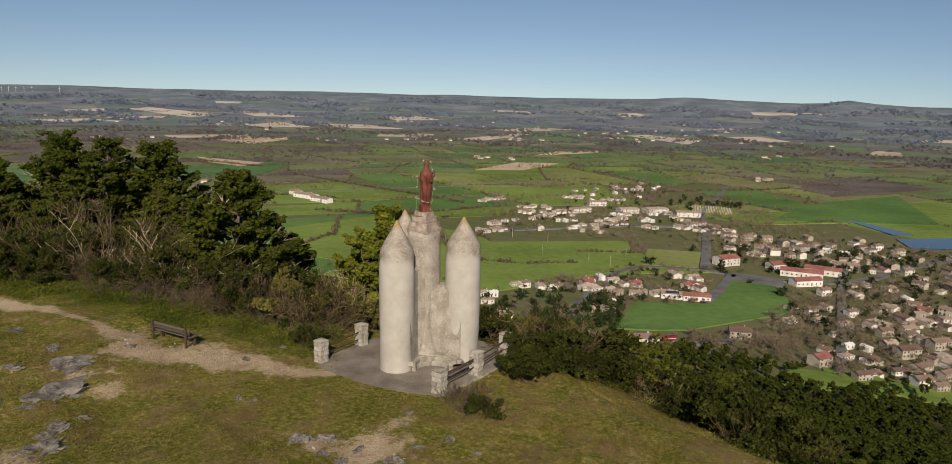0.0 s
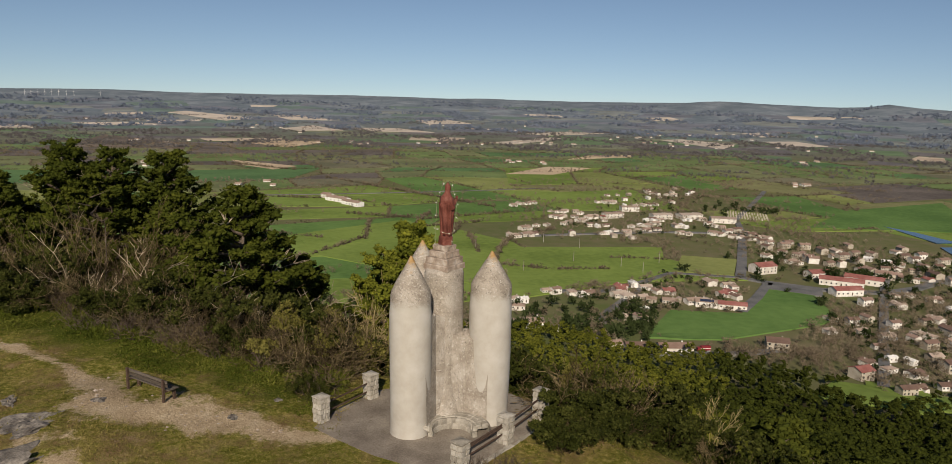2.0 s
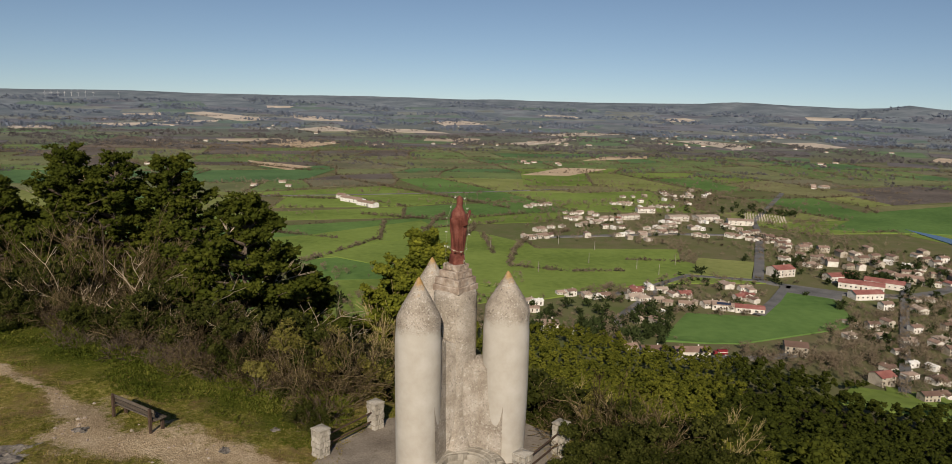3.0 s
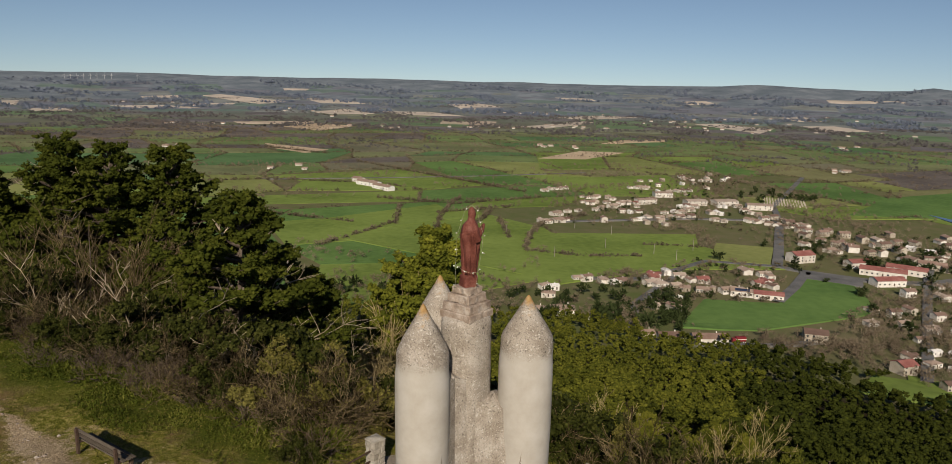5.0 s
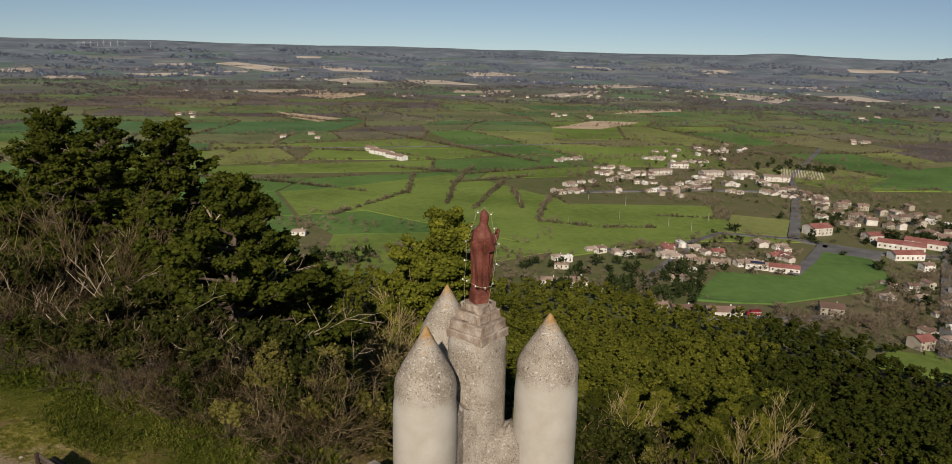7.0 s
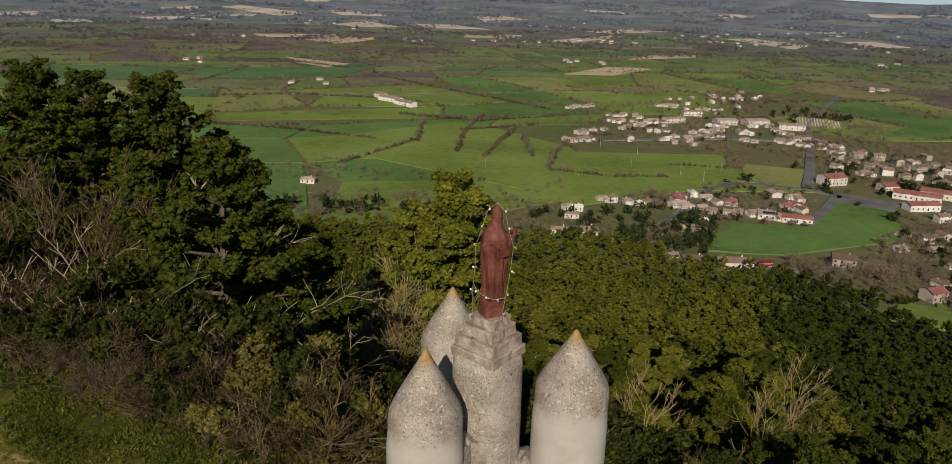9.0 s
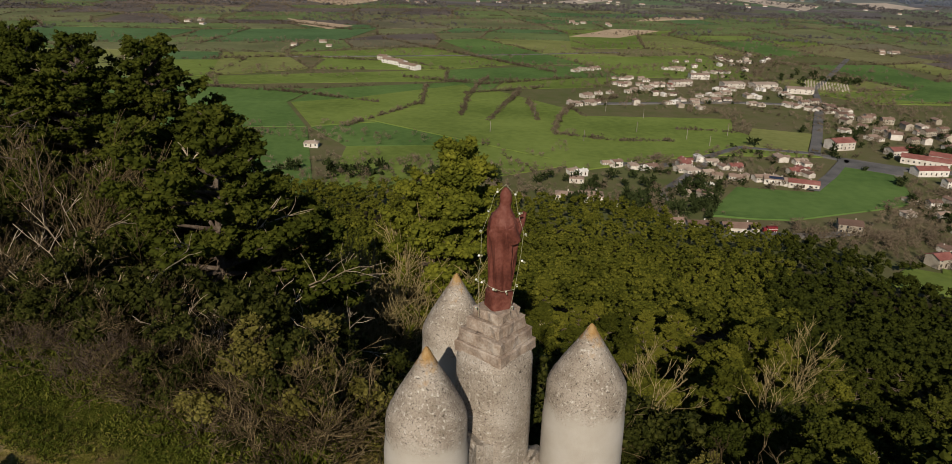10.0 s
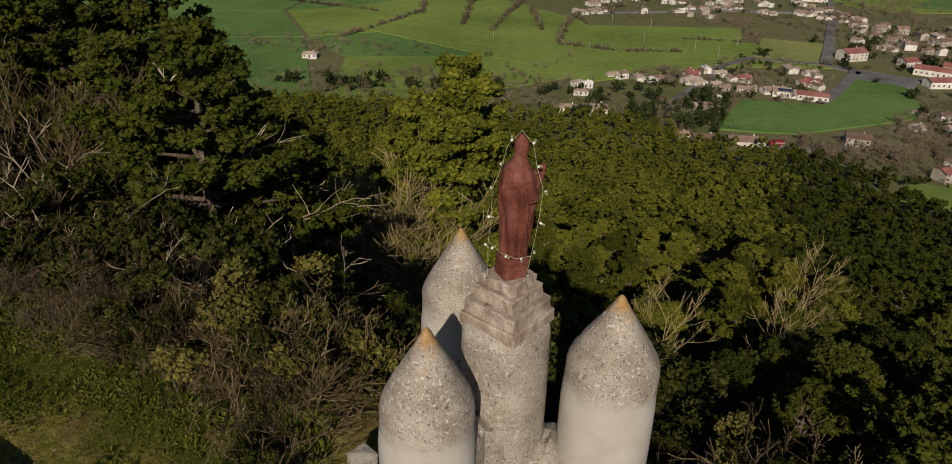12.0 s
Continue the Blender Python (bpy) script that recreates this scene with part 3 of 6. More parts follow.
def build_monument():
    top = thing("monument", (0, 0, 0), "weathered rendered monument of three pointed shafts round a pillar", "monument")
    for i, (at, r, tip, neck) in enumerate(((TOWER_L, 0.67, 5.95, 4.42), (TOWER_R, 0.70, 5.93, 4.5), (TOWER_B, 0.66, 5.9, 4.45))):
        tower("shaft", at, top, 11 + i, r, tip, neck)
    # the pillar: a rounded square that flares at its foot
    rnd = random.Random(5)
    sides, rows = 48, []
    for z in np.linspace(-0.2, 5.32, 34):
        half = 0.66 - 0.05 * z / 5.3 + 0.25 * max(0, 1 - z / 2.2) ** 2 - (0.05 if z > 5.3 else 0)
        row = []
        for i in range(sides):
            px, py = rounded(2 * math.pi * i / sides, 0.78, half)
            k = 1 + rnd.uniform(-0.007, 0.007)
            row.append((px * k, py * k, z))
        rows.append(row)
    pillar = part("pillar", rings(bmesh.new(), rows, sides), "rough", top, "rough pebble-rendered pillar")
    pillar.matrix_local = pose(*CORE, 0, 0, 52)
    # walls that tie the shafts to the pillar, with ragged tops
    for name, a, high, low, thick in (("tie_wall", TOWER_L, 4.15, 3.75, 0.8), ("tie_wall", TOWER_R, 3.0, 3.3, 0.85), ("tie_wall", TOWER_B, 3.9, 3.7, 0.5)):
        ax, ay = a[0], a[1]
        d = Vector((CORE[0] - ax, CORE[1] - ay, 0))
        n = 14
        bm = bmesh.new()
        side = Vector((-d.y, d.x, 0)).normalized()
        cols = []
        for i in range(n + 1):
            f = i / n
            z = high + (low - high) * f + rnd.uniform(-0.06, 0.06)
            w = thick * (0.5 + 0.35 * abs(f - 0.5) * 2)
            c = Vector((ax, ay, 0)) + d * f
            cols.append([bm.verts.new(c + side * w * q + Vector((0, 0, h))) for q, h in ((-1.15, -0.1), (-1, z * 0.5), (-0.92, z - 0.08), (-0.3, z + rnd.uniform(-0.03, 0.06)), (0.35, z + rnd.uniform(-0.03, 0.06)), (0.92, z - 0.08), (1, z * 0.5), (1.15, -0.1))])
        for c0, c1 in zip(cols, cols[1:]):
            for j in range(7):
                bm.faces.new((c0[j], c0[j + 1], c1[j + 1], c1[j]))
        bmesh.ops.recalc_face_normals(bm, faces=bm.faces)
        part(name, bm, "rough", top)
    # stepped plinth of stone courses
    for i, (half, z0, z1) in enumerate(((0.50, 5.28, 5.48), (0.455, 5.48, 5.70), (0.36, 5.70, 5.92), (0.285, 5.92, 6.10))):
        bm = bmesh.new()
        box(bm, (2 * half, 2 * half, z1 - z0), (0, 0, (z0 + z1) / 2), 0, 0.02)
        bmesh.ops.subdivide_edges(bm, edges=[e for e in bm.edges if e.calc_length() > 0.3], cuts=6, use_grid_fill=True)
        for v in bm.verts:
            v.co += Vector((rnd.uniform(-0.018, 0.018), rnd.uniform(-0.018, 0.018), rnd.uniform(-0.008, 0.008)))
        step = part("plinth_step", bm, "tier", top, "crumbling reddish stone step")
        step.matrix_local = pose(*CORE, 0, 0, 52 + (1.5 - i))
    # low curved stone seat in the niche between the two front shafts
    bm = bmesh.new()
    cols = []
    for i in range(25):
        a = math.radians(8 + i * 165 / 24)
        cols.append([bm.verts.new((math.cos(a) * q, math.sin(a) * q, h)) for q, h in ((0.74, -0.1), (0.74, 0.30), (1.25, 0.36), (1.25, -0.1))])
    for c0, c1 in zip(cols, cols[1:]):
        for j in range(3):
            bm.faces.new((c0[j], c0[j + 1], c1[j + 1], c1[j]))
    bmesh.ops.recalc_face_normals(bm, faces=bm.faces)
    rim = part("seat_core", bm, "mortar", top)
    rim.matrix_local = pose(*SEAT)
    return top, rnd


MONUMENT, RND = build_monument()


def stone_shapes(count, size, seed):
    """A few uneven squared stones, as shared meshes."""
    rnd, out = random.Random(seed), []
    for _ in range(count):
        bm = box(bmesh.new(), size, (0, 0, 0), 0, 0.0, min(size) * 0.11, rnd)
        bmesh.ops.bevel(bm, geom=list(bm.edges), offset=min(size) * 0.1, segments=1, affect="EDGES")
        me = bpy.data.meshes.new("stone")
        bm.to_mesh(me), bm.free()
        me.materials.append(M["stone"])
        out.append(me)
    return out


def stone(meshes, rnd, parent, m):
    ob = new("stone", rnd.choice(meshes))
    ob.parent = parent
    ob.matrix_local = m
    return ob


SEAT_STONES = stone_shapes(6, (0.23, 0.17, 0.2), 3)
for ring_z, q in ((0.09, 0.72), (0.27, 0.74), (0.36, 0.86), (0.365, 1.08)):
    for i in range(12 if q < 0.8 else 14):
        a = math.radians(10 + i * 160 / (11 if q < 0.8 else 13) + (5 if ring_z > 0.2 else 0))
        tilt = 90 if q > 0.8 else 0
        stone(SEAT_STONES, RND, MONUMENT, pose(SEAT[0] + q * math.cos(a), SEAT[1] + q * math.sin(a), ring_z - (0.04 if tilt else 0), tilt, 0, math.degrees(a) + 90 + RND.uniform(-6, 6)))


def build_statue():
    """A standing robed figure as one plain form, facing +x."""
    bm = bmesh.new()
    sides = 40
    prof = [(0.0, 0.245, 0.24), (0.28, 0.245, 0.24), (0.30, 0.205, 0.205), (0.36, 0.225, 0.22), (0.6, 0.225, 0.22), (0.85, 0.235, 0.24), (1.1, 0.255, 0.27), (1.32, 0.27, 0.29), (1.5, 0.255, 0.28),
            (1.60, 0.22, 0.235), (1.68, 0.155, 0.165), (1.74, 0.112, 0.115), (1.80, 0.102, 0.10), (1.88, 0.115, 0.108), (1.96, 0.108, 0.10), (2.03, 0.075, 0.07), (2.08, 0.02, 0.02)]
    rows = []
    zs = np.linspace(0, 2.08, 110)
    for z in zs:
        rx, ry = (0.9 * np.interp(z, [p[0] for p in prof], [p[k] for p in prof]) for k in (1, 2))
        fold = 0.11 * (1 if 0.38 < z < 1.4 else 0.4 if z < 1.62 and z > 0.32 else 0.04)
        shift = 0.04 * math.sin(z * 1.6) + 0.06 * min(1, max(0, (z - 1.6) / 0.25))
        row = []
        for i in range(sides):
            a = 2 * math.pi * i / sides
            k = 1 + fold * math.sin(6 * a + 4.6 * z) + fold * 0.7 * math.sin(11 * a - 3.0 * z + 1.0) * (0.5 + 0.5 * math.sin(2.2 * z + a)) + fold * 0.35 * math.sin(17 * a + 6 * z)
            if z < 0.3:
                px, py = rounded(a, 0.45, 1.0)
                px, py = px * rx * 0.92, py * ry * 0.92
            else:
                px, py = rx * k * math.cos(a), ry * k * math.sin(a)
            row.append((px + shift, py, z))
        rows.append(row)
    rings(bm, rows, sides)
    # forearms joined before the breast, draped sleeves below them
    for sy in (-1, 1):
        rod(bm, (0.1, sy * 0.22, 1.28), (0.34, sy * 0.06, 1.46), 0.09, 0.055, 12)
        rod(bm, (0.34, sy * 0.055, 1.42), (0.42, sy * 0.02, 1.62), 0.05, 0.025, 10)
        rod(bm, (0.02, sy * 0.22, 1.5), (0.14, sy * 0.22, 1.22), 0.105, 0.11, 12)
    me = bpy.data.meshes.new("statue")
    bm.to_mesh(me), bm.free()
    me.materials.append(M["statue"])
    ob = new("statue", me)
    blend = ob.modifiers.new("blend", "REMESH")
    blend.mode, blend.voxel_size, blend.use_smooth_shade = "VOXEL", 0.013, True
    ob.matrix_world = pose(1.05, 1.24, 6.09, 0, 0, 28)
    tagged(ob, "oxide-red painted statue of a robed figure on a plinth", "statue")


build_statue()


def build_string_lights():
    top = thing("string_lights", (1.05, 1.24, 6.1), "string of white festoon bulbs looped round the red statue", "string lights")
    runs = [
        [(0.05, 0.0, 2.12), (-0.12, -0.16, 2.0), (-0.2, -0.27, 1.7), (-0.3, -0.28, 1.4), (-0.3, -0.28, 1.0), (-0.33, -0.26, 0.6), (-0.32, -0.26, 0.1), (-0.3, -0.3, -0.1)],
        [(0.05, 0.0, 2.12), (0.2, -0.1, 1.98), (0.26, -0.16, 1.7), (0.36, -0.2, 1.4), (0.33, -0.25, 1.0), (0.28, -0.28, 0.6), (0.22, -0.3, 0.2), (0.2, -0.3, 0.02)],
        [(-0.33, -0.26, 0.62), (-0.15, -0.34, 0.5), (0.05, -0.34, 0.42), (0.26, -0.3, 0.45)],
    ]
    tris, lamps = [], []
    for k, run in enumerate(runs):
        pts = np.array(run)
        f = np.linspace(0, len(pts) - 1, 40)
        p = np.stack([np.interp(f, range(len(pts)), pts[:, i]) for i in range(3)], 1)
        tris.append(tube_tris(p, [0.0035] * len(p), 5))
        lamps += [tuple(p[i]) for i in range(4 + k, 40, 6 if k < 2 else 12)]
    me = array_mesh("cable", np.concatenate(tris), "cable")
    new("cable", me).parent = top
    bm = bmesh.new()
    bmesh.ops.create_uvsphere(bm, u_segments=8, v_segments=6, radius=0.02)
    first = part("bulb", bm, "bulb", top)
    socket = part("socket", rod(bmesh.new(), (0, 0, 0.015), (0, 0, 0.06), 0.014, 0.014, 6), "cable", first, "pale lamp socket")
    for i, p in enumerate(lamps):
        ob = first if i == 0 else new("bulb", first.data)
        ob.parent = top
        if i:
            new("socket", socket.data).parent = ob
        ob.matrix_local = pose(p[0] * 1.1, p[1] * 1.12, p[2], 40 * (i % 3), 30 * (i % 5), 0)


build_string_lights()

# ---- the terrace ----
POSTS = {"a": (-3.05, 0.70, -0.05), "b": (-1.62, 2.70, -0.02), "c": (1.66, -2.50, -0.05), "d": (3.12, -0.75, 0.02), "e": (4.45, 1.12, 0.1)}


def build_terrace():
    edge = [(-3.2, 0.15), (-2.2, -0.75), (-1.0, -1.7), (0.2, -2.35), (1.55, -2.75), (1.95, -2.55), (3.4, -0.8), (4.75, 1.05), (4.3, 2.4), (3.2, 3.6), (1.0, 4.3), (-1.5, 3.3), (-2.6, 1.8)]
    bm = bmesh.new()
    top = [bm.verts.new((x, y, 0.012)) for x, y in edge]
    low = [bm.verts.new((x * 1.0, y * 1.0, -1.3)) for x, y in edge]
    bm.faces.new(top)
    for i in range(len(edge)):
        j = (i + 1) % len(edge)
        bm.faces.new((top[i], low[i], low[j], top[j]))
    bmesh.ops.recalc_face_normals(bm, faces=bm.faces)
    slab = part("pavement", bm, "concrete")
    tagged(slab, "worn grey concrete terrace round the monument", "terrace", kind="structure")
    # masonry under the outer edge
    rnd = random.Random(9)
    meshes = stone_shapes(6, (0.4, 0.2, 0.2), 8)
    for (ax, ay), (bx, by) in zip(edge[4:8], edge[5:9]):
        d = Vector((bx - ax, by - ay, 0))
        n = max(1, round(d.length / 0.4))
        for row in range(5):
            for i in range(n):
                f = (i + (0.5 if row % 2 else 0.25)) / n
                p = Vector((ax, ay, 0)) + d * min(f, 0.98)
                stone(meshes, rnd, slab, pose(p.x, p.y, -0.08 - 0.21 * row, 0, 0, math.degrees(math.atan2(d.y, d.x)) + rnd.uniform(-3, 3)))
    return slab


TERRACE = build_terrace()
POST_STONES = [stone_shapes(5, (0.235, 0.13, 0.17), 21), stone_shapes(5, (0.16, 0.13, 0.17), 22)]


def build_post(x, y, z, high, turn, seed):
    rnd = random.Random(seed)
    top = thing("stone_post", (x, y, z), "square pale limestone fence post with a capstone", "post", "posts round the terrace", turn)
    part("core", box(bmesh.new(), (0.36, 0.36, high + 0.3), (0, 0, high / 2 - 0.15)), "mortar", top)
    rows = int(high / 0.18)
    for r in range(-1, rows):
        for s in range(4):
            a = s * 90
            for k, off in ((0, -0.095), (1, 0.115)) if (r + s) % 2 else ((1, -0.115), (0, 0.095)):
                m = pose(0, 0, 0, 0, 0, a) @ pose(off, -0.145 + rnd.uniform(-0.012, 0.012), 0.09 + r * 0.18, rnd.uniform(-3, 3), rnd.uniform(-3, 3), rnd.uniform(-3, 3))
                stone(POST_STONES[k], rnd, top, m)
    bm = bmesh.new()
    rows = [[(q * cx, q * cy, h) for cx, cy in ((-1, -1), (1, -1), (1, 1), (-1, 1))] for q, h in ((0.2, high), (0.225, high + 0.03), (0.22, high + 0.055), (0.03, high + 0.10))]
    rings(bm, rows, 4)
    for f in bm.faces:
        f.smooth = False
    part("capstone", bm, "stone", top)


for i, (key, high, turn) in enumerate((("a", 0.9, 50), ("b", 0.9, 48), ("c", 0.92, 50), ("d", 0.9, 52), ("e", 0.92, 50))):
    build_post(*POSTS[key], high, turn, 30 + i)


def build_railing(a, b, levels, label):
    a, b = Vector(POSTS[a]), Vector(POSTS[b])
    top = thing("railing", tuple((a + b) / 2), label, "railing", "railings of the terrace")
    mid = (a + b) / 2
    d = (b - a).normalized()
    for h in levels:
        p, q = a + d * 0.16 - mid, b - d * 0.16 - mid
        part("rail", rod(bmesh.new(), p + Vector((0, 0, h)), q + Vector((0, 0, h)), 0.03, 0.03, 8), "rail", top)


build_railing("c", "d", (0.34, 0.6, 0.68), "dark metal pipe rails between two stone posts")
build_railing("d", "e", (0.32, 0.66), "dark metal pipe rails between two stone posts")
build_railing("a", "b", (0.30, 0.62), "dark metal pipe rails between two stone posts")


def build_bench():
    z = float(height(-9.25, 1.63))
    top = thing("park_bench", (-9.25, 1.68, z), "weathered grey timber bench on dark posts beside the track", "bench", turn=-33)
    for x in (-1.0, 1.0):
        part("post", box(bmesh.new(), (0.08, 0.09, 0.95), (x, -0.1, 0.37), 0, 0.01), "rail", top, "dark upright")
        part("leg", box(bmesh.new(), (0.09, 0.1, 0.6), (x, 0.32, 0.12), 0, 0.01), "rail", top)
        part("bracket", box(bmesh.new(), (0.07, 0.5, 0.06), (x, 0.12, 0.40), 0, 0.01), "rail", top)
    for i, h in enumerate((0.62, 0.76)):
        part("back_slat", box(bmesh.new(), (2.3, 0.035, 0.11), (0, -0.03 - 0.01 * i, h), 0, 0.008), "bench", top)
    for y in (0.06, 0.2, 0.34):
        part("seat_slat", box(bmesh.new(), (2.3, 0.12, 0.04), (0, y, 0.45), 0, 0.008), "bench", top)


build_bench()


def build_rock(x, y, size, seed, flat=0.45, sink=0.5):
    rnd = random.Random(seed)
    bm = bmesh.new()
    bmesh.ops.create_icosphere(bm, subdivisions=4, radius=1.0)
    off = Vector((seed * 3.1, seed * 1.7, 0))
    for v in bm.verts:
        c = v.co.copy()
        k = 0.75 + 0.5 * noise.noise(c * 1.1 + off) + 0.28 * noise.noise(c * 2.7 + off) + 0.2 * noise.noise(c * 6 + off) + 0.1 * noise.noise(c * 13 + off)
        cells = noise.cell(c * 2.2 + off) * 0.12
        v.co = c * (k + cells)
        v.co.x *= size[0]
        v.co.y *= size[1]
        v.co.z *= size[0] * flat
    ob = part("rock", bm, "rock")
    ob.matrix_world = pose(x, y, float(height(x, y)) - size[0] * flat * sink + 0.02, 0, 0, 62 + rnd.uniform(-8, 8) if size[0] > 0.9 else rnd.uniform(0, 180))
    tagged(ob, "grey lichen-spotted limestone outcrop in thin grass", "rock", "rocks on the hilltop")


for i, (x, y, sx, sy, fl) in enumerate(((-2.75, -6.1, 0.55, 0.45, 0.8), (-1.95, -6.0, 0.5, 0.3, 0.6), (-11.35, -3.7, 2.2, 0.95, 0.2), (-12.0, -1.0, 1.3, 0.9, 0.22), (-13.0, -5.2, 1.2, 0.6, 0.22), (-10.3, -6.2, 0.95, 0.5, 0.25), (-5.4, -2.9, 0.28, 0.22, 0.7), (0.3, -7.3, 0.4, 0.3, 0.6),
                                        (-1.4, -7.4, 0.45, 0.3, 0.5), (1.95, -6.1, 0.3, 0.2, 0.5), (-10.0, -7.2, 1.0, 0.6, 0.35), (-4.9, -3.1, 0.18, 0.15, 0.6), (0.6, -4.2, 0.4, 0.16, 0.3), (-13.6, -2.0, 0.6, 0.4, 0.3),
                                        (-10.6, 0.9, 0.35, 0.3, 0.4), (2.7, -7.0, 0.3, 0.2, 0.5), (-6.0, 0.6, 0.3, 0.2, 0.35), (-4.9, 2.2, 0.25, 0.2, 0.4), (-16.0, 2.8, 0.5, 0.4, 0.3), (-0.4, -8.6, 0.6, 0.4, 0.4), (-10.4, -5.6, 0.5, 0.3, 0.25), (-12.8, -4.6, 0.5, 0.35, 0.3), (-9.9, -4.9, 0.35, 0.2, 0.3), (-13.4, 0.6, 0.5, 0.3, 0.25), (-0.9, -6.6, 0.3, 0.2, 0.4), (1.0, -6.6, 0.28, 0.2, 0.45), (-1.9, -7.0, 0.3, 0.22, 0.5))):
    build_rock(x, y, (sx, sy), i + 1.0, fl)


# ---- trees and shrubs near by ----
def limb(p0, d0, length, radius, rnd, lift=0.0, steps=5, wander=0.25):
    """Points and radii of a bent limb."""
    pts, rad = [np.array(p0, dtype=float)], [radius]
    d = np.array(d0, dtype=float)
    for i in range(steps):
        d = d + np.array([rnd.gauss(0, wander), rnd.gauss(0, wander), rnd.gauss(0, wander * 0.7) + lift]) * 0.4
        d = d / np.linalg.norm(d)
        pts.append(pts[-1] + d * length / steps)
        rad.append(radius * (1 - 0.85 * (i + 1) / steps))
    return pts, rad


def dome(c, r, n, rng, flat=0.6):
    """Places on the upper shell of a foliage pad, and the way outwards there."""
    d = rng.normal(size=(n, 3))
    d[:, 2] = np.abs(d[:, 2]) * 0.9 - 0.25
    d /= np.linalg.norm(d, axis=1)[:, None]
    return c + d * (r * rng.uniform(0.75, 1.05, n))[:, None] * (1, 1, flat), d


def pine_meshes(seed, high, reach, leaves="pine", clear=0.12, cone=0.0, ring=5, step=1.2, dense=7.0, clump=0.28, per=16, dead=0):
    """Trunk with whorls of limbs, and a crown of needle clumps that sit in flat sprays along them; dead: bleached bare branches."""
    rnd, rng = random.Random(seed), np.random.default_rng(seed)
    tp, tr = limb((0, 0, -0.6), (0, 0, 1), high * 0.97 + 0.6, 0.035 * high ** 0.8, rnd, 0.25, 9, 0.09)
    wood, centres, pale = [tube_tris(tp, tr, 7)], [], []
    heights = [p[2] for p in tp]
    tiers = max(5, int(high * (1 - clear) / step))
    for i in range(tiers * ring):
        f = min(clear + (1 - clear) * ((i // ring + rnd.uniform(-0.35, 0.35) + 0.5) / tiers), 0.99)
        z = f * high * 0.96
        base = np.array([np.interp(z, heights, [p[k] for p in tp]) for k in range(3)])
        shape = (0.55 + 0.55 * math.sin(math.pi * min(1, (1 - f) * 1.15 + 0.12)) ** 0.8) * (1 - 0.45 * f ** 3)
        shape = shape * (1 - cone) + cone * (0.16 + 1.0 * (1 - f) ** 0.75)
        ln = reach * shape * rnd.uniform(0.55, 1.2) * min(1.0, (0.22 if cone > 0.35 else 0.42) + 2.6 * (1 - f))
        a = i * 2.4 + rnd.uniform(-0.5, 0.5)
        d = np.array([math.cos(a), math.sin(a), 0.02 + 0.7 * f ** 3])
        lp, lr = limb(base, d / np.linalg.norm(d), ln, 0.012 * high * (1 - 0.6 * f) + 0.015, rnd, 0.10, 5, 0.22)
        wood.append(tube_tris(lp, lr, 4))
        lp = np.array(lp)
        # side sprays: short forks off the outer limb, each with a few clumps
        forks = max(3, int(ln * dense / 4))
        for k in range(forks):
            q = rnd.uniform(0.3, 1.0) if k else 1.0
            j = min(4, int(q * 5))
            p = lp[j] + (lp[j + 1] - lp[j]) * (q * 5 - j)
            away = np.array([-d[1], d[0], 0]) * rnd.choice((-1, 1)) * rnd.uniform(0.3, 1.0) + d * rnd.uniform(0.2, 0.8) + (0, 0, rnd.uniform(0.0, 0.5))
            reach_out = (0.25 + ln * 0.2 * (1.25 - q)) * rnd.uniform(0.6, 1.3)
            e = p + away / np.linalg.norm(away) * reach_out
            wood.append(tube_tris([p, (p + e) / 2 + (0, 0, 0.04), e], [0.03, 0.02, 0.01], 3))
            for m in range(4):
                centres.append(p + (e - p) * (1.05 - 0.24 * m) + np.array([rnd.gauss(0, clump * 0.75), rnd.gauss(0, clump * 0.75), rnd.gauss(clump * 0.3, clump * 0.4)]))
        if dead and rnd.random() < dead * (1.1 - f):
            q = rnd.uniform(0.5, 0.9)
            j = min(4, int(q * 5))
            for _ in range(3):
                dd = d + np.array([rnd.gauss(0, 0.5), rnd.gauss(0, 0.5), rnd.gauss(0.25, 0.35)])
                bp, br = limb(lp[j] + (0, 0, 0.15), dd / np.linalg.norm(dd), ln * rnd.uniform(0.35, 0.75), 0.04, rnd, 0.1, 5, 0.5)
                pale.append(tube_tris(bp, [max(0.012, v) for v in br], 4))
                for _ in range(2):
                    de = dd + np.array([rnd.gauss(0, 0.7), rnd.gauss(0, 0.7), rnd.gauss(0.1, 0.5)])
                    bq, bs = limb(bp[rnd.choice((2, 3))], de / np.linalg.norm(de), ln * 0.25, 0.02, rnd, 0.1, 3, 0.5)
                    pale.append(tube_tris(bq, [max(0.01, v) for v in bs], 3))
    centres = np.array(centres)
    crown = tufts(centres, clump * rng.uniform(0.65, 1.35, len(centres)), per, rng)
    out = [array_mesh("trunk", np.concatenate(wood), "bark"), array_mesh("crown", crown, leaves)]
    if pale:
        out.append(array_mesh("dead_wood", np.concatenate(pale), "grey_twig"))
    return out


def tree_from(name, meshes, at, label, category, group, turn=0.0, names=("trunk", "crown", "dead_wood"), scale=1.0):
    top = thing(name, at, label, category, group, turn)
    top.scale = (scale, scale, scale)
    for nm, me in zip(names, meshes):
        new(nm, me).parent = top
    return top


def on_ground(x, y, sink=0.0):
    return (x, y, float(height(x, y)) - sink)


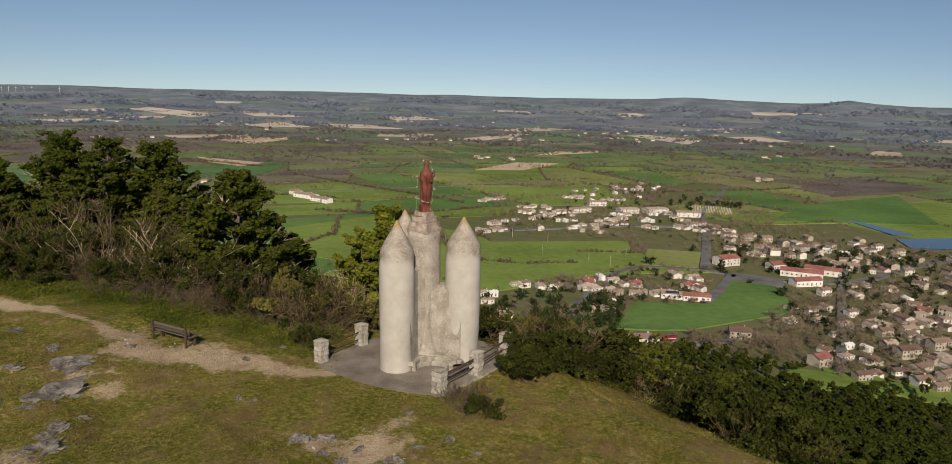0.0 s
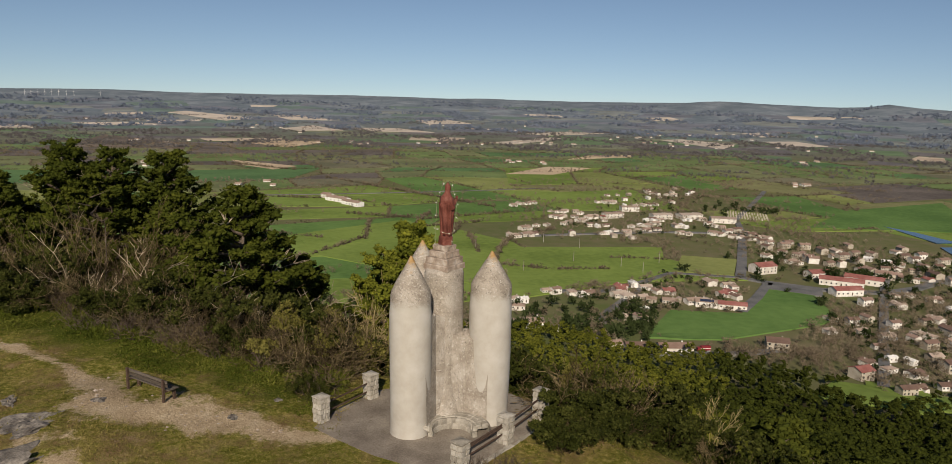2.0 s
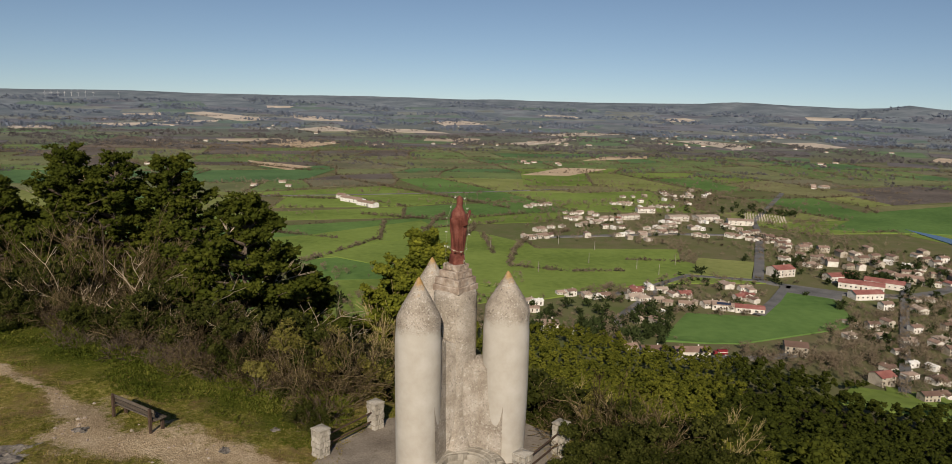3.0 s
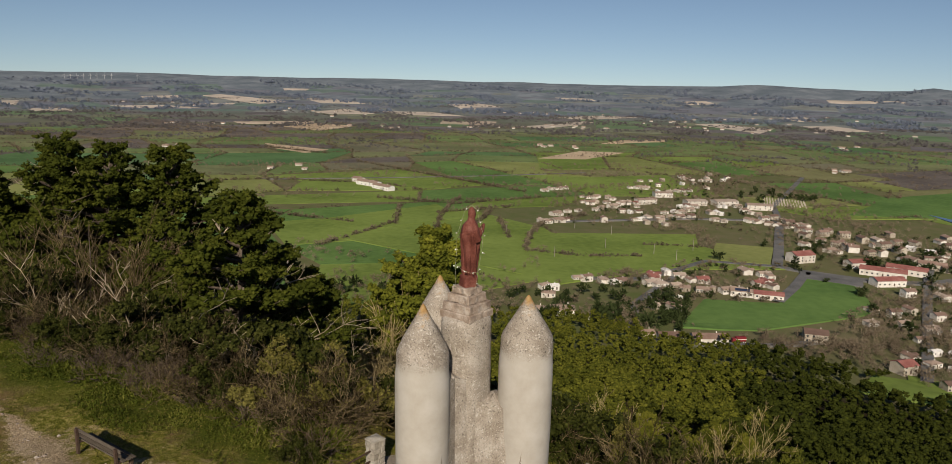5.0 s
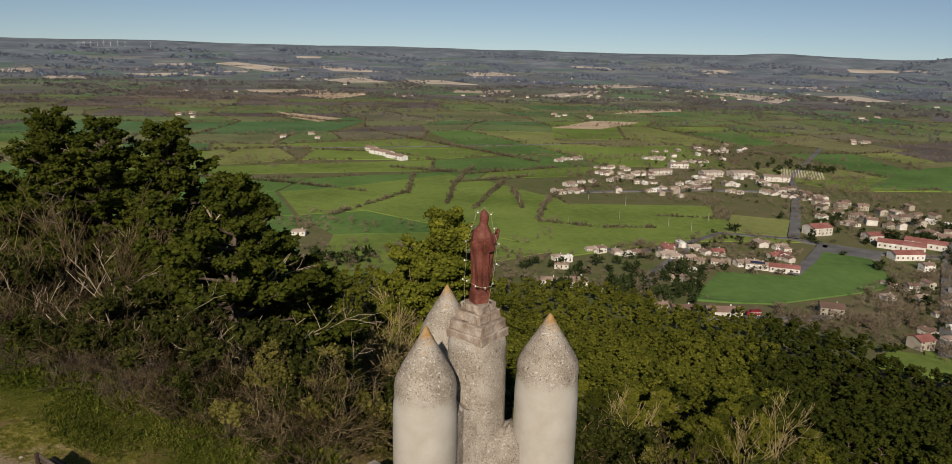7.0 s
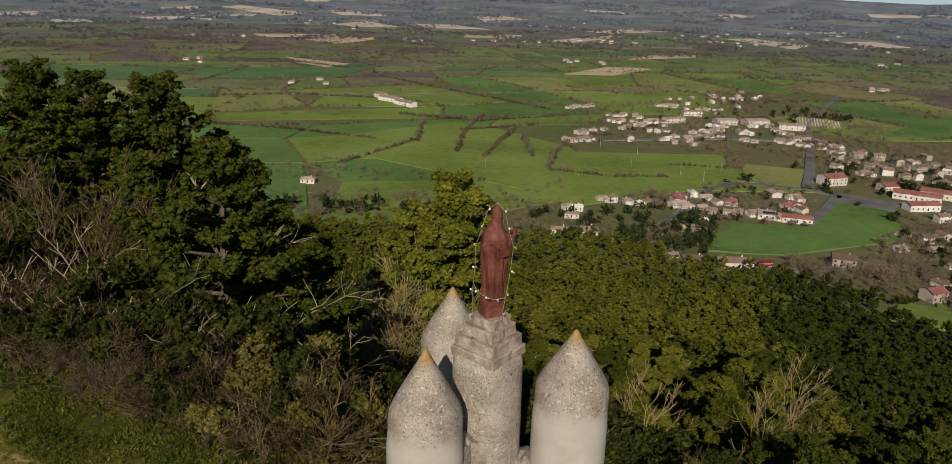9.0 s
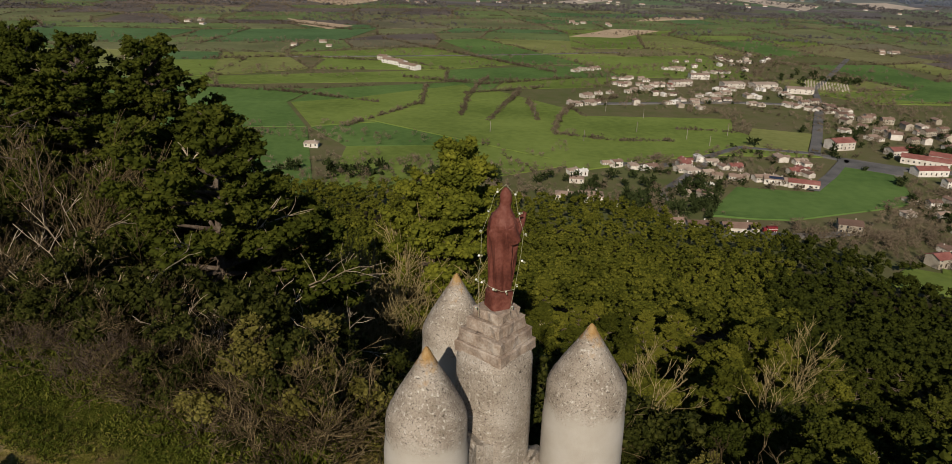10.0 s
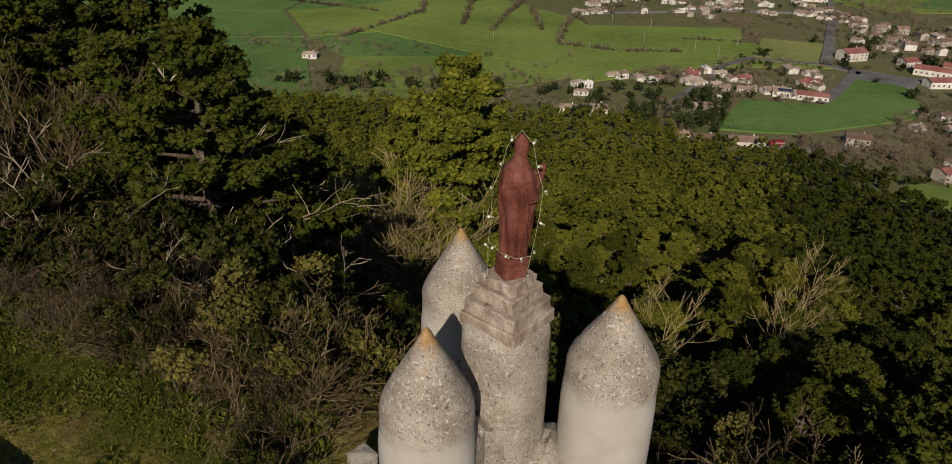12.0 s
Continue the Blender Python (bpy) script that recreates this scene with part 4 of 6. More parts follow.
# tall pines behind the track: x, y, tip height, reach
for i, (x, y, tip, reach) in enumerate(((-27.6, 30.4, 7.0, 4.7), (-23.9, 30.6, 6.7, 4.7), (-22.0, 33.8, 6.6, 4.8), (-10.4, 16.6, 6.0, 5.6), (-17.2, 22.6, 4.0, 3.6),
                                               (-30.5, 28.0, 5.4, 3.8), (-25.0, 24.5, 2.6, 3.2), (-14.2, 19.5, 2.4, 3.8), (-8.8, 19.6, 1.4, 2.8), (-34.5, 33.0, 7.0, 4.0), (-20.5, 20.5, 1.6, 3.0))):
    g = float(height(x, y))
    shape = 0.6 if i in (3, 4, 7) else 0.1
    tree_from("pine_tree", pine_meshes(100 + i, tip - g, reach, "pine", 0.2 if tip - g > 13 else 0.1, shape, 7, 0.85, 13.0, 0.235, 12, 0.3), (x, y, g), "tall dark green pine with a ragged crown", "tree", "pines behind the track")
g = float(height(-3.1, 29.2))
tree_from("pine_tree", pine_meshes(140, 2.3 - g, 4.4, "pine_light", 0.3, 0.25, 8, 0.75, 15.0, 0.25, 12), (-3.1, 29.2, g), "bright yellowish green pine with a rounded crown", "tree", "pines behind the monument")
g = float(height(-19.1, 18.1))
dead_tree = tree_from("dead_tree", [array_mesh("trunk", tube_tris(*limb((0, 0, -0.5), (0.03, 0, 1), 4.2 - g, 0.1, random.Random(3), 0.3, 8, 0.1), 6), "bark")], (-19.1, 18.1, g), "bleached leafless pole of a dead pine", "tree", "")
for k in range(12):
    r = random.Random(200 + k)
    branch = tube_tris(*limb((0.05 * k / 5, 0, (3.0 - g) * 0.6 + k * 0.45), (math.cos(k * 2.3), math.sin(k * 2.3), 0.3), r.uniform(0.6, 1.6), 0.035, r, 0.1), 4)
    new("branch", array_mesh("branch", branch, "bark")).parent = dead_tree


def twig_mesh(seed, high, stems, levels, lean, material, forks=3, thick=0.03, sides=3, shorten=0.62, lift=0.12, bend=0.55):
    """A leafless shrub or tree: forking limbs down to thin twigs."""
    rnd = random.Random(seed)
    out = []

    def grow(p, d, length, radius, level):
        steps = 5 if level < 1 else 2
        pts, rad = limb(p, d, length, radius, rnd, lift, steps, bend)
        rad = [max(r, 0.008) for r in rad]
        out.append(tube_tris(pts, rad, sides if level < levels - 1 else 3))
        if level >= levels:
            return
        for k in range(forks + (1 if level == 0 else 0)):
            q = rnd.uniform(0.35, 1.0)
            j = min(steps - 1, int(q * steps))
            c = pts[j] + (pts[j + 1] - pts[j]) * (q * steps - j)
            dd = pts[j + 1] - pts[j]
            dd = dd / np.linalg.norm(dd) + np.array([rnd.gauss(0, 0.55), rnd.gauss(0, 0.55), rnd.gauss(0.1, 0.4)])
            grow(c, dd / np.linalg.norm(dd), length * shorten * rnd.uniform(0.7, 1.2), max(0.006, radius * 0.5), level + 1)

    for i in range(stems):
        a = i * 2.4 + rnd.random()
        d = np.array([math.cos(a) * lean, math.sin(a) * lean, 1.0])
        p = np.array([math.cos(a), math.sin(a), 0]) * rnd.uniform(0, 0.12 * stems * 0.25) + (0, 0, -0.15)
        grow(p, d / np.linalg.norm(d), high * rnd.uniform(0.5, 0.75), thick, 0)
    return array_mesh("stem", np.concatenate(out), material)


def leafy_mesh(seed, high, wide, count, material, leaf=0.16, per=4):
    """The leaves of a dense shrub: tufts in several overlapping lobes."""
    rng = np.random.default_rng(seed)
    k = 15
    lobes = rng.normal(size=(k, 3)) * (wide * 0.36, wide * 0.36, high * 0.22) + (0, 0, high * 0.5)
    lobes[:, 2] = np.clip(lobes[:, 2], high * 0.12, high)
    r = rng.uniform(0.13, 0.24, k) * (wide + high) / 2
    shell, way = dome(np.repeat(lobes, count // k, axis=0), np.repeat(r, count // k), count // k * k, rng, 0.9)
    tris = [blades(shell, leaf, 0.34, per, rng, 0.4, 1.0, way), cores(lobes, r * 0.5, rng, 0.9)]
    some = rng.random(len(shell)) < 0.22
    tris.append(tufts(shell[some] + way[some] * 0.06, leaf * rng.uniform(0.6, 1.3, int(some.sum())), 8, rng, 0.3, 1.4, 0.9, 0.3, 0.6))
    return array_mesh("foliage", np.concatenate(tris), material)


BARE = [twig_mesh(300 + i, 2.2, 8, 3, 0.8, "tan_twig" if i else "twig", 3, 0.026, 3, 0.58) for i in range(3)]
PALE = [twig_mesh(320 + i, 2.9, 5, 3, 0.95, "grey_twig", 2, 0.045) for i in range(2)]
TALL = [twig_mesh(340 + i, 7.0, 8, 3, 0.25, "twig", 3, 0.06, 3, 0.55, 0.3, 0.3) for i in range(2)]
DRY = [twig_mesh(360 + i, 1.3, 14, 2, 1.2, "bramble", 3, 0.02, 3, 0.6) for i in range(3)]
EVER = [leafy_mesh(380 + i, 2.3, 2.2, 1300, "ivy", 0.15, 3) for i in range(2)]
OLIVE = [leafy_mesh(390 + i, 1.9, 1.9, 900, "box", 0.14) for i in range(2)]
FAN = [twig_mesh(350, 7.0, 8, 3, 0.32, "pale_twig", 5, 0.036, 3, 0.55, 0.25, 0.36)]
SLENDER = [twig_mesh(352, 9.0, 3, 3, 0.13, "pale_twig", 6, 0.05, 4, 0.42, 0.4, 0.25)]
SLENDER_TALL = max(v.co.z for v in SLENDER[0].vertices)
FAN_TALL = max(v.co.z for v in FAN[0].vertices)
BROWN = [twig_mesh(355 + i, 6.4, 7, 3, 0.5, "tan_twig", 5, 0.085, 3, 0.55, 0.18, 0.42) for i in range(2)]
STEM = [twig_mesh(395 + i, 2.2, 7, 2, 0.6, "twig", 3, 0.03) for i in range(2)]


def place(kind, x, y, scale, rnd):
    turn, at = rnd.uniform(0, 360), on_ground(x, y, 0.05)
    if kind == "bare":
        return tree_from("bare_shrub", [rnd.choice(BARE)], at, "leafless tan shrub of thin upright twigs", "shrub", "bare shrubs on the hill edge", turn, ("stem",), scale)
    if kind == "pale":
        return tree_from("bare_shrub", [rnd.choice(PALE)], at, "bleached grey leafless shrub with crooked branches", "shrub", "bare shrubs on the hill edge", turn, ("stem",), scale)
    if kind == "tall":
        return tree_from("bare_tree", [rnd.choice(TALL)], at, "leafless young tree with many upright stems", "tree", "bare trees on the slope", turn, ("stem",), scale)
    if kind == "fan":
        return tree_from("bare_tree", [FAN[0]], at, "leafless pale tree with a wide fan of fine branches", "tree", "bare trees on the slope", turn, ("stem",), scale)
    if kind == "slender":
        return tree_from("bare_tree", [SLENDER[0]], at, "slender leafless tree with pale ascending branches", "tree", "bare trees on the slope", turn, ("stem",), scale)
    if kind == "brown":
        return tree_from("bare_tree", [rnd.choice(BROWN)], at, "leafless brown tree with a wide dense twiggy crown", "tree", "bare trees on the slope", turn, ("stem",), scale)
    if kind == "dry":
        return tree_from("bramble", [rnd.choice(DRY)], at, "dry brown bramble thicket at the grass edge", "shrub", "brambles on the hill edge", turn, ("stem",), scale)
    if kind == "ever":
        return tree_from("evergreen_shrub", [rnd.choice(STEM), rnd.choice(EVER)], at, "dense dark green evergreen shrub", "shrub", "evergreen shrubs on the hill edge", turn, ("stem", "foliage"), scale)
    return tree_from("olive_shrub", [rnd.choice(STEM), rnd.choice(OLIVE)], at, "olive green small-leaved shrub with bare twigs", "shrub", "olive shrubs on the hill edge", turn, ("stem", "foliage"), scale)


def build_thicket():
    rnd = random.Random(77)
    # shrubs that stand out
    for kind, x, y, sc in (("pale", -6.9, 10.6, 1.25), ("pale", -5.6, 9.6, 1.1), ("pale", -4.0, 8.6, 0.95), ("olive", -4.2, 7.2, 1.25), ("bare", -3.3, 5.2, 1.15), ("bare", -3.9, 4.6, 1.1), ("olive", -2.7, 6.2, 1.0), ("bare", -3.2, 4.2, 1.0), ("bare", -4.6, 5.4, 1.15), ("bare", -6.2, 7.0, 1.0), ("bare", -7.4, 7.6, 0.95), ("pale", -8.2, 8.2, 0.9), ("bare", -10.0, 8.9, 1.1), ("pale", -11.4, 10.0, 1.2), ("bare", -12.6, 9.9, 1.1), ("bare", -14.4, 10.8, 1.2), ("pale", -16.0, 11.6, 1.3), ("bare", -17.0, 11.8, 1.3), ("bare", -19.5, 12.6, 1.3), ("olive", -5.2, 6.0, 1.0), ("bare", -2.6, 5.9, 1.1),
                           ("ever", -10.8, 10.4, 1.35), ("ever", -13.6, 13.0, 1.5), ("pale", -13.8, 12.6, 1.6), ("bare", -15.2, 12.4, 1.4), ("bare", -18.0, 13.2, 1.5), ("ever", -20.5, 14.5, 1.6), ("ever", -12.2, 12.6, 1.5), ("bare", -8.6, 8.9, 1.1),
                           ("tall", -6.4, 21.4, 1.1), ("ever", -7.4, 19.6, 1.5), ("ever", -7.6, 13.4, 1.4), ("ever", -8.8, 13.6, 1.4), ("bare", -5.2, 13.0, 1.5), ("ever", -2.2, 8.6, 1.2), ("ever", -3.0, 12.0, 1.5),
                           ("ever", 5.0, -1.3, 0.62), ("ever", 5.4, -0.9, 0.55), ("ever", 6.2, -0.2, 0.55), ("ever", 6.6, 0.8, 0.55), ("bare", 7.0, 1.2, 0.7), ("bare", 6.3, 2.6, 0.7), ("bare", 5.9, 0.2, 0.45), ("dry", 2.6, -2.9, 0.55), ("dry", 3.2, -2.6, 0.5), ("ever", 3.1, -4.6, 0.36), ("dry", 2.7, -4.2, 0.5), ("bare", 3.3, -4.4, 0.4), ("dry", 2.2, -3.0, 0.6), ("dry", 2.2, -3.3, 0.5),
                           ("brown", -19.4, 18.6, 1.35), ("brown", -22.4, 20.4, 1.45), ("brown", -16.2, 17.4, 1.2), ("brown", -26.0, 22.5, 1.5), ("brown", -12.6, 15.4, 1.0), ("bare", 6.0, 1.9, 1.15), ("bare", 6.6, 1.2, 1.1), ("ever", 5.9, 0.7, 0.75), ("ever", 6.6, 0.2, 0.7), ("bare", 5.6, 2.8, 1.1), ("ever", 7.2, 1.0, 0.75), ("ever", 6.4, 2.2, 0.8), ("olive", 6.0, 3.4, 0.8), ("bare", 7.2, 3.6, 1.1), ("bare", 3.4, 7.2, 1.2), ("ever", -3.9, 2.3, 0.42), ("dry", -3.6, 2.9, 0.8), ("bare", -3.5, 3.6, 1.0)):
        place(kind, x, y, sc, rnd)
    # evergreens close behind the terrace
    for x, y, sc in ((0.5, 7.4, 1.25), (1.6, 6.4, 1.2), (2.3, 7.8, 1.4), (3.2, 6.7, 1.15), (4.2, 8.4, 1.4), (1.2, 9.2, 1.5), (3.0, 9.8, 1.5), (5.2, 6.6, 0.9)):
        place("ever", x, y, sc, rnd)
    # pale fan-shaped trees that rise out of the slope: x, y, height of the tip
    for x, y, tip in ((-5.9, 26.0, 0.3), (-4.9, 25.2, -0.6), (-6.9, 26.6, -0.9)):
        place("fan", x, y, (tip - float(height(x, y))) / FAN_TALL, rnd)
    for x, y, tip in ((8.2, 20.6, -4.8), (20.5, 36.0, -14.0), (34.0, 62.0, -24.0)):
        place("slender", x, y, (tip - float(height(x, y))) / SLENDER_TALL, rnd)
    # the belt along the crest
    for i in range(74):
        x = -24 + 21 * (i + rnd.random()) / 74
        y = float(np.interp(x, CREST[:, 0], CREST[:, 1])) + rnd.uniform(-1.2, 5.5)
        s = float(beyond(x, y))
        kind = "dry" if s < 0.2 else rnd.choice(("bare", "ever", "ever", "dry", "ever", "bare", "ever", "ever"))
        place(kind, x, y, rnd.uniform(0.7, 1.2) * (1.15 if s > 2 else 0.8), rnd)
    for i in range(16):
        x = -26 + 22 * (i + rnd.random()) / 16
        y = float(np.interp(x, CREST[:, 0], CREST[:, 1])) + rnd.uniform(6, 12)
        place(rnd.choice(("bare", "ever", "ever", "olive")), x, y, rnd.uniform(1.0, 1.6), rnd)
    # brambles and low twigs that creep out over the grass
    for i in range(46):
        x = -22 + 17.5 * (i + rnd.random()) / 46
        y = float(np.interp(x, CREST[:, 0], CREST[:, 1])) - rnd.uniform(0.2, 1.9) * min(1.0, (-x - 3.6) / 3)
        place(rnd.choice(("dry", "dry", "bare", "ever", "dry")), x, y, rnd.uniform(0.55, 0.9), rnd)
    # weeds down the right shoulder
    for i in range(26):
        x = rnd.uniform(8, 17)
        y = float(np.interp(x, CREST[:, 0], CREST[:, 1])) + rnd.uniform(5.5, 13)
        place(rnd.choice(("bare", "dry", "ever", "bare")), x, y, rnd.uniform(0.6, 1.1), rnd)


build_thicket()


# ---- the wooded slope ----
def forest_edge(x):
    return np.interp(x, [-200, 60, 87, 98, 150, 176, 200, 220, 250, 290], [430, 425, 410, 382, 380, 358, 346, 326, 306, 256])


def headroom(x, y):
    """How tall a tree may grow on the slope: the wind keeps the crowns in one even sheet."""
    x, y = np.asarray(x, dtype=float), np.asarray(y, dtype=float)
    sheet_slope = np.interp(x, [-8, 5, 14], [0.285, 0.30, 0.35])
    room = 10.9 - sheet_slope * np.hypot(x - 1.1, y + 27.7) - height(x, y)
    return np.where((x < -8) | (y > 300), np.maximum(room, 11.0), room)


def forest_spots():
    rng = np.random.default_rng(4)
    gx, gy = np.meshgrid(np.arange(-190, 290, 5.7), np.arange(-60, 430, 5.7))
    gx = gx + (np.arange(gx.shape[0]) % 2)[:, None] * 2.85
    x, y = (gx + rng.uniform(-2.4, 2.4, gx.shape)).reshape(-1), (gy + rng.uniform(-2.4, 2.4, gx.shape)).reshape(-1)
    s = beyond(x, y)
    ok = (s > 9) & (y < forest_edge(x) + rng.uniform(-8, 8, len(x)))
    ok &= (np.abs(x - 1.2) < (y + 32) * 0.80) & (y > -18 + 0.75 * np.clip(x - 8, 0, 400) * 0.9)
    ok &= ~((x < -6) & (s < 27)) & (np.hypot(x + 3.1, y - 29.2) > 5) & (np.hypot(x + 5.9, y - 26.0) > 5) & (np.hypot(x - 8.7, y - 23.6) > 5.2) & ~((x > -6) & (x < 16) & (s < 21))
    # a clearing near the foot
    ok &= np.hypot((x - 212) / 34, (y - 322) / 16) > 1
    ok &= rng.random(len(x)) < 0.86 + 0.2 * waves(x, y, 9.0, 1.2)
    ok &= headroom(x, y) > 5.0
    return x[ok], y[ok], s[ok]


FX, FY, FS = forest_spots()
order = np.argsort(np.hypot(FX - 2, FY + 8))
FX, FY, FS = FX[order], FY[order], FS[order]
PINES = [pine_meshes(500 + i, 9.5, 2.5, "slope_pine", 0.34, 0.2, 5, 0.95, 11.0, 0.28, 12, 0.12 if i % 3 == 0 else 0) for i in range(7)]
DARK_PINES = [pine_meshes(520 + i, 9.5, 2.6, "dark_pine", 0.3, 0.25, 5, 0.95, 11.0, 0.27, 12) for i in range(4)]
rnd = random.Random(12)
for x, y in zip(FX[:290], FY[:290]):
    if rnd.random() < 0.045:
        place("tall", float(x), float(y), rnd.uniform(0.9, 1.3), rnd)
        continue
    # pines right of this slanting line get the darker needles
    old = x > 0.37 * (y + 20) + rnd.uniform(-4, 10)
    tree_from("pine_tree", rnd.choice(DARK_PINES if old else PINES), on_ground(float(x), float(y), 0.2), "dark green pine on the hill shoulder" if old else "olive green pine on the wooded slope", "tree", "pines on the slope", rnd.uniform(0, 360), scale=min(rnd.uniform(0.85, 1.25), float(headroom(x, y)) / 10.0 * rnd.uniform(0.5, 1.18)))


def build_far_forest():
    rng = np.random.default_rng(9)
    x, y = FX[290:], FY[290:]
    n = len(x)
    z = height(x, y)
    h = np.minimum(rng.uniform(7.5, 12, n), headroom(x, y) * rng.uniform(0.5, 1.1, n))
    d = np.hypot(x, y + 10)
    # a wavy slanting line parts the darker trees from the rest
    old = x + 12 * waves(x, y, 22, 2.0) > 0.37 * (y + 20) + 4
    parts = {False: [], True: []}
    for darker, (lo, hi, lumps, per, size) in itertools.product((False, True), ((0, 150, 30, 9, 0.62), (150, 240, 20, 8, 0.8), (240, 900, 14, 7, 1.0))):
        k = (d >= lo) & (d < hi) & (old == darker)
        m = int(k.sum())
        if not m:
            continue
        c = np.repeat(np.stack([x[k], y[k], z[k]], 1), lumps, axis=0)
        hh, wide = np.repeat(h[k], lumps), np.repeat(rng.uniform(1.5, 2.6, m), lumps)
        # lumps over a rounded crown, denser on its upper shell
        up = rng.uniform(-0.55, 1.0, len(c))
        a, out = rng.uniform(0, 2 * np.pi, len(c)), np.sqrt(1 - up * up) * rng.uniform(0.65, 1.1, len(c))
        c = c + np.stack([wide * out * np.cos(a), wide * out * np.sin(a), hh * (0.72 + 0.28 * up)], 1)
        parts[darker].append(tufts(c, size * rng.uniform(0.65, 1.35, len(c)), per, rng, 0.34, 1.35, 0.8, 0.25, 0.75))
    for darker, material, label in ((False, "far_pine", "dense olive green pine wood down the hillside"), (True, "dark_pine", "dense dark pine wood on the hill shoulder")):
        tagged(new("pine_wood", array_mesh("pine_wood", np.concatenate(parts[darker]), material)), label, "forest", kind="stuff")


build_far_forest()


# ---- grass ----
def build_grass():
    rng = np.random.default_rng(21)
    x, y = rng.uniform(-20, 16, 120000), rng.uniform(-14, 11, 120000)
    s = beyond(x, y)
    keep = (s < np.where(x > 4.5, 8.5, 5)) & (bare(x, y) < rng.uniform(0.1, 0.75, len(x)))
    keep &= ~((np.hypot(x - 0.8, y - 0.6) < 3.2)) & (np.sin(x * 1.1 + np.sin(y)) + np.sin(y * 1.3 + x * 0.4) > rng.uniform(-2.2, 1.4, len(x)))
    keep &= (s < -4.5) | (x > -3) | (rng.random(len(x)) < 0.3)
    x, y = x[keep], y[keep]
    c = np.stack([x, y, height(x, y) + 0.01], 1)
    ob = new("grass", array_mesh("grass", blades(c, rng.uniform(0.05, 0.12, len(c)) * (1 + 0.6 * np.clip(waves(x, y, 0.8, 6.0), 0, 1)), 0.09, 4, rng, 1.2, 0.5), "grass"))
    tagged(ob, "tufted short grass, green and straw coloured", "grass", kind="stuff")


build_grass()


def build_weeds():
    """Rank green weeds between the track and the thicket."""
    rng = np.random.default_rng(23)
    x = rng.uniform(-22, -2.6, 30000)
    s = rng.uniform(-4.6, 0.6, len(x))
    y = np.interp(x, CREST[:, 0], CREST[:, 1]) + s
    keep = (waves(x, y, 1.3, 3.0) + 0.18 * s + 0.5 > rng.uniform(-0.4, 0.9, len(x))) & (bare(x, y) < 0.25) & (np.hypot(x - 0.8, y - 0.6) > 4.2)
    x, y, s = x[keep], y[keep], s[keep]
    c = np.stack([x, y, height(x, y) + 0.02], 1)
    tall = rng.uniform(0.07, 0.16, len(c)) * (1 + np.clip(s + 3, 0, 3) * 0.45)
    tagged(new("weeds", array_mesh("weeds", blades(c, tall, 0.17, 5, rng, 1.0, 0.6), "weed")), "rank green weeds and long grass beside the thicket", "grass", kind="stuff")


build_weeds()


def build_pebbles():
    """Loose stones on the track, along its edges and in the scrapes."""
    rng = np.random.default_rng(31)
    x, y = rng.uniform(-20, 4, 26000), rng.uniform(-11, 9, 26000)
    keep = (beyond(x, y) < 1) & (np.hypot(x - 0.8, y - 0.6) > 4.2) & (bare(x, y) * (0.65 + 0.5 * waves(x, y, 0.9, 2.0)) > rng.uniform(0.12, 1.6, len(x)))
    x, y = x[keep][:1100], y[keep][:1100]
    r = 0.015 + 0.075 * rng.random(len(x)) ** 5
    ob = new("pebbles", array_mesh("pebbles", cores(np.stack([x, y, height(x, y)], 1), r, rng, 0.55, True), "tier"))
    tagged(ob, "loose pale limestone pebbles on the worn track", "stones", kind="stuff")


build_pebbles()


# ---- the plain: fields, hedges, water, roads ----
def field_stuff(name, a, b, stripe=0.0):
    a, b = (tuple(p * k for p, k in zip(c, (1.04, 1.0, 0.95))) for c in (a, b))
    lo, hi = tuple(p * 0.82 for p in a), tuple(q * 1.12 for q in b)
    return surface(name, [lo, tuple((p + q) / 2 for p, q in zip(a, b)), hi], 0.011, 0.95, 0, 0.16, gloss=0.1)


CROPS = [field_stuff("pasture", (0.135, 0.2, 0.044), (0.17, 0.235, 0.058)), field_stuff("young_wheat", (0.085, 0.165, 0.045), (0.11, 0.19, 0.055)),
         field_stuff("meadow", (0.17, 0.205, 0.065), (0.21, 0.235, 0.085)), field_stuff("rough_pasture", (0.16, 0.17, 0.075), (0.2, 0.2, 0.1)),
         field_stuff("winter_wood", (0.12, 0.1, 0.085), (0.165, 0.14, 0.12)), field_stuff("stubble", (0.44, 0.35, 0.25), (0.52, 0.43, 0.32))]
# The same crops, greyer and bluer by distance: haze is put into these colours.
HAZE_DULLED_CROPS = [field_stuff("hazed_pasture", (0.11, 0.165, 0.06), (0.14, 0.19, 0.075)), field_stuff("hazed_wheat", (0.075, 0.15, 0.06), (0.095, 0.17, 0.07)),
             field_stuff("hazed_meadow", (0.14, 0.165, 0.08), (0.17, 0.19, 0.095)), field_stuff("hazed_fallow", (0.13, 0.135, 0.085), (0.165, 0.16, 0.11)), field_stuff("hazed_copse", (0.1, 0.088, 0.082), (0.14, 0.125, 0.115))]
HAZY_MID_CROPS = [field_stuff("dim_green", (0.1, 0.165, 0.09), (0.125, 0.185, 0.105)), field_stuff("dim_olive", (0.15, 0.17, 0.12), (0.18, 0.195, 0.14)),
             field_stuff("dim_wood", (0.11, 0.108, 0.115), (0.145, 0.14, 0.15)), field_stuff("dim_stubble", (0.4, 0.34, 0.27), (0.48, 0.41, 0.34))]
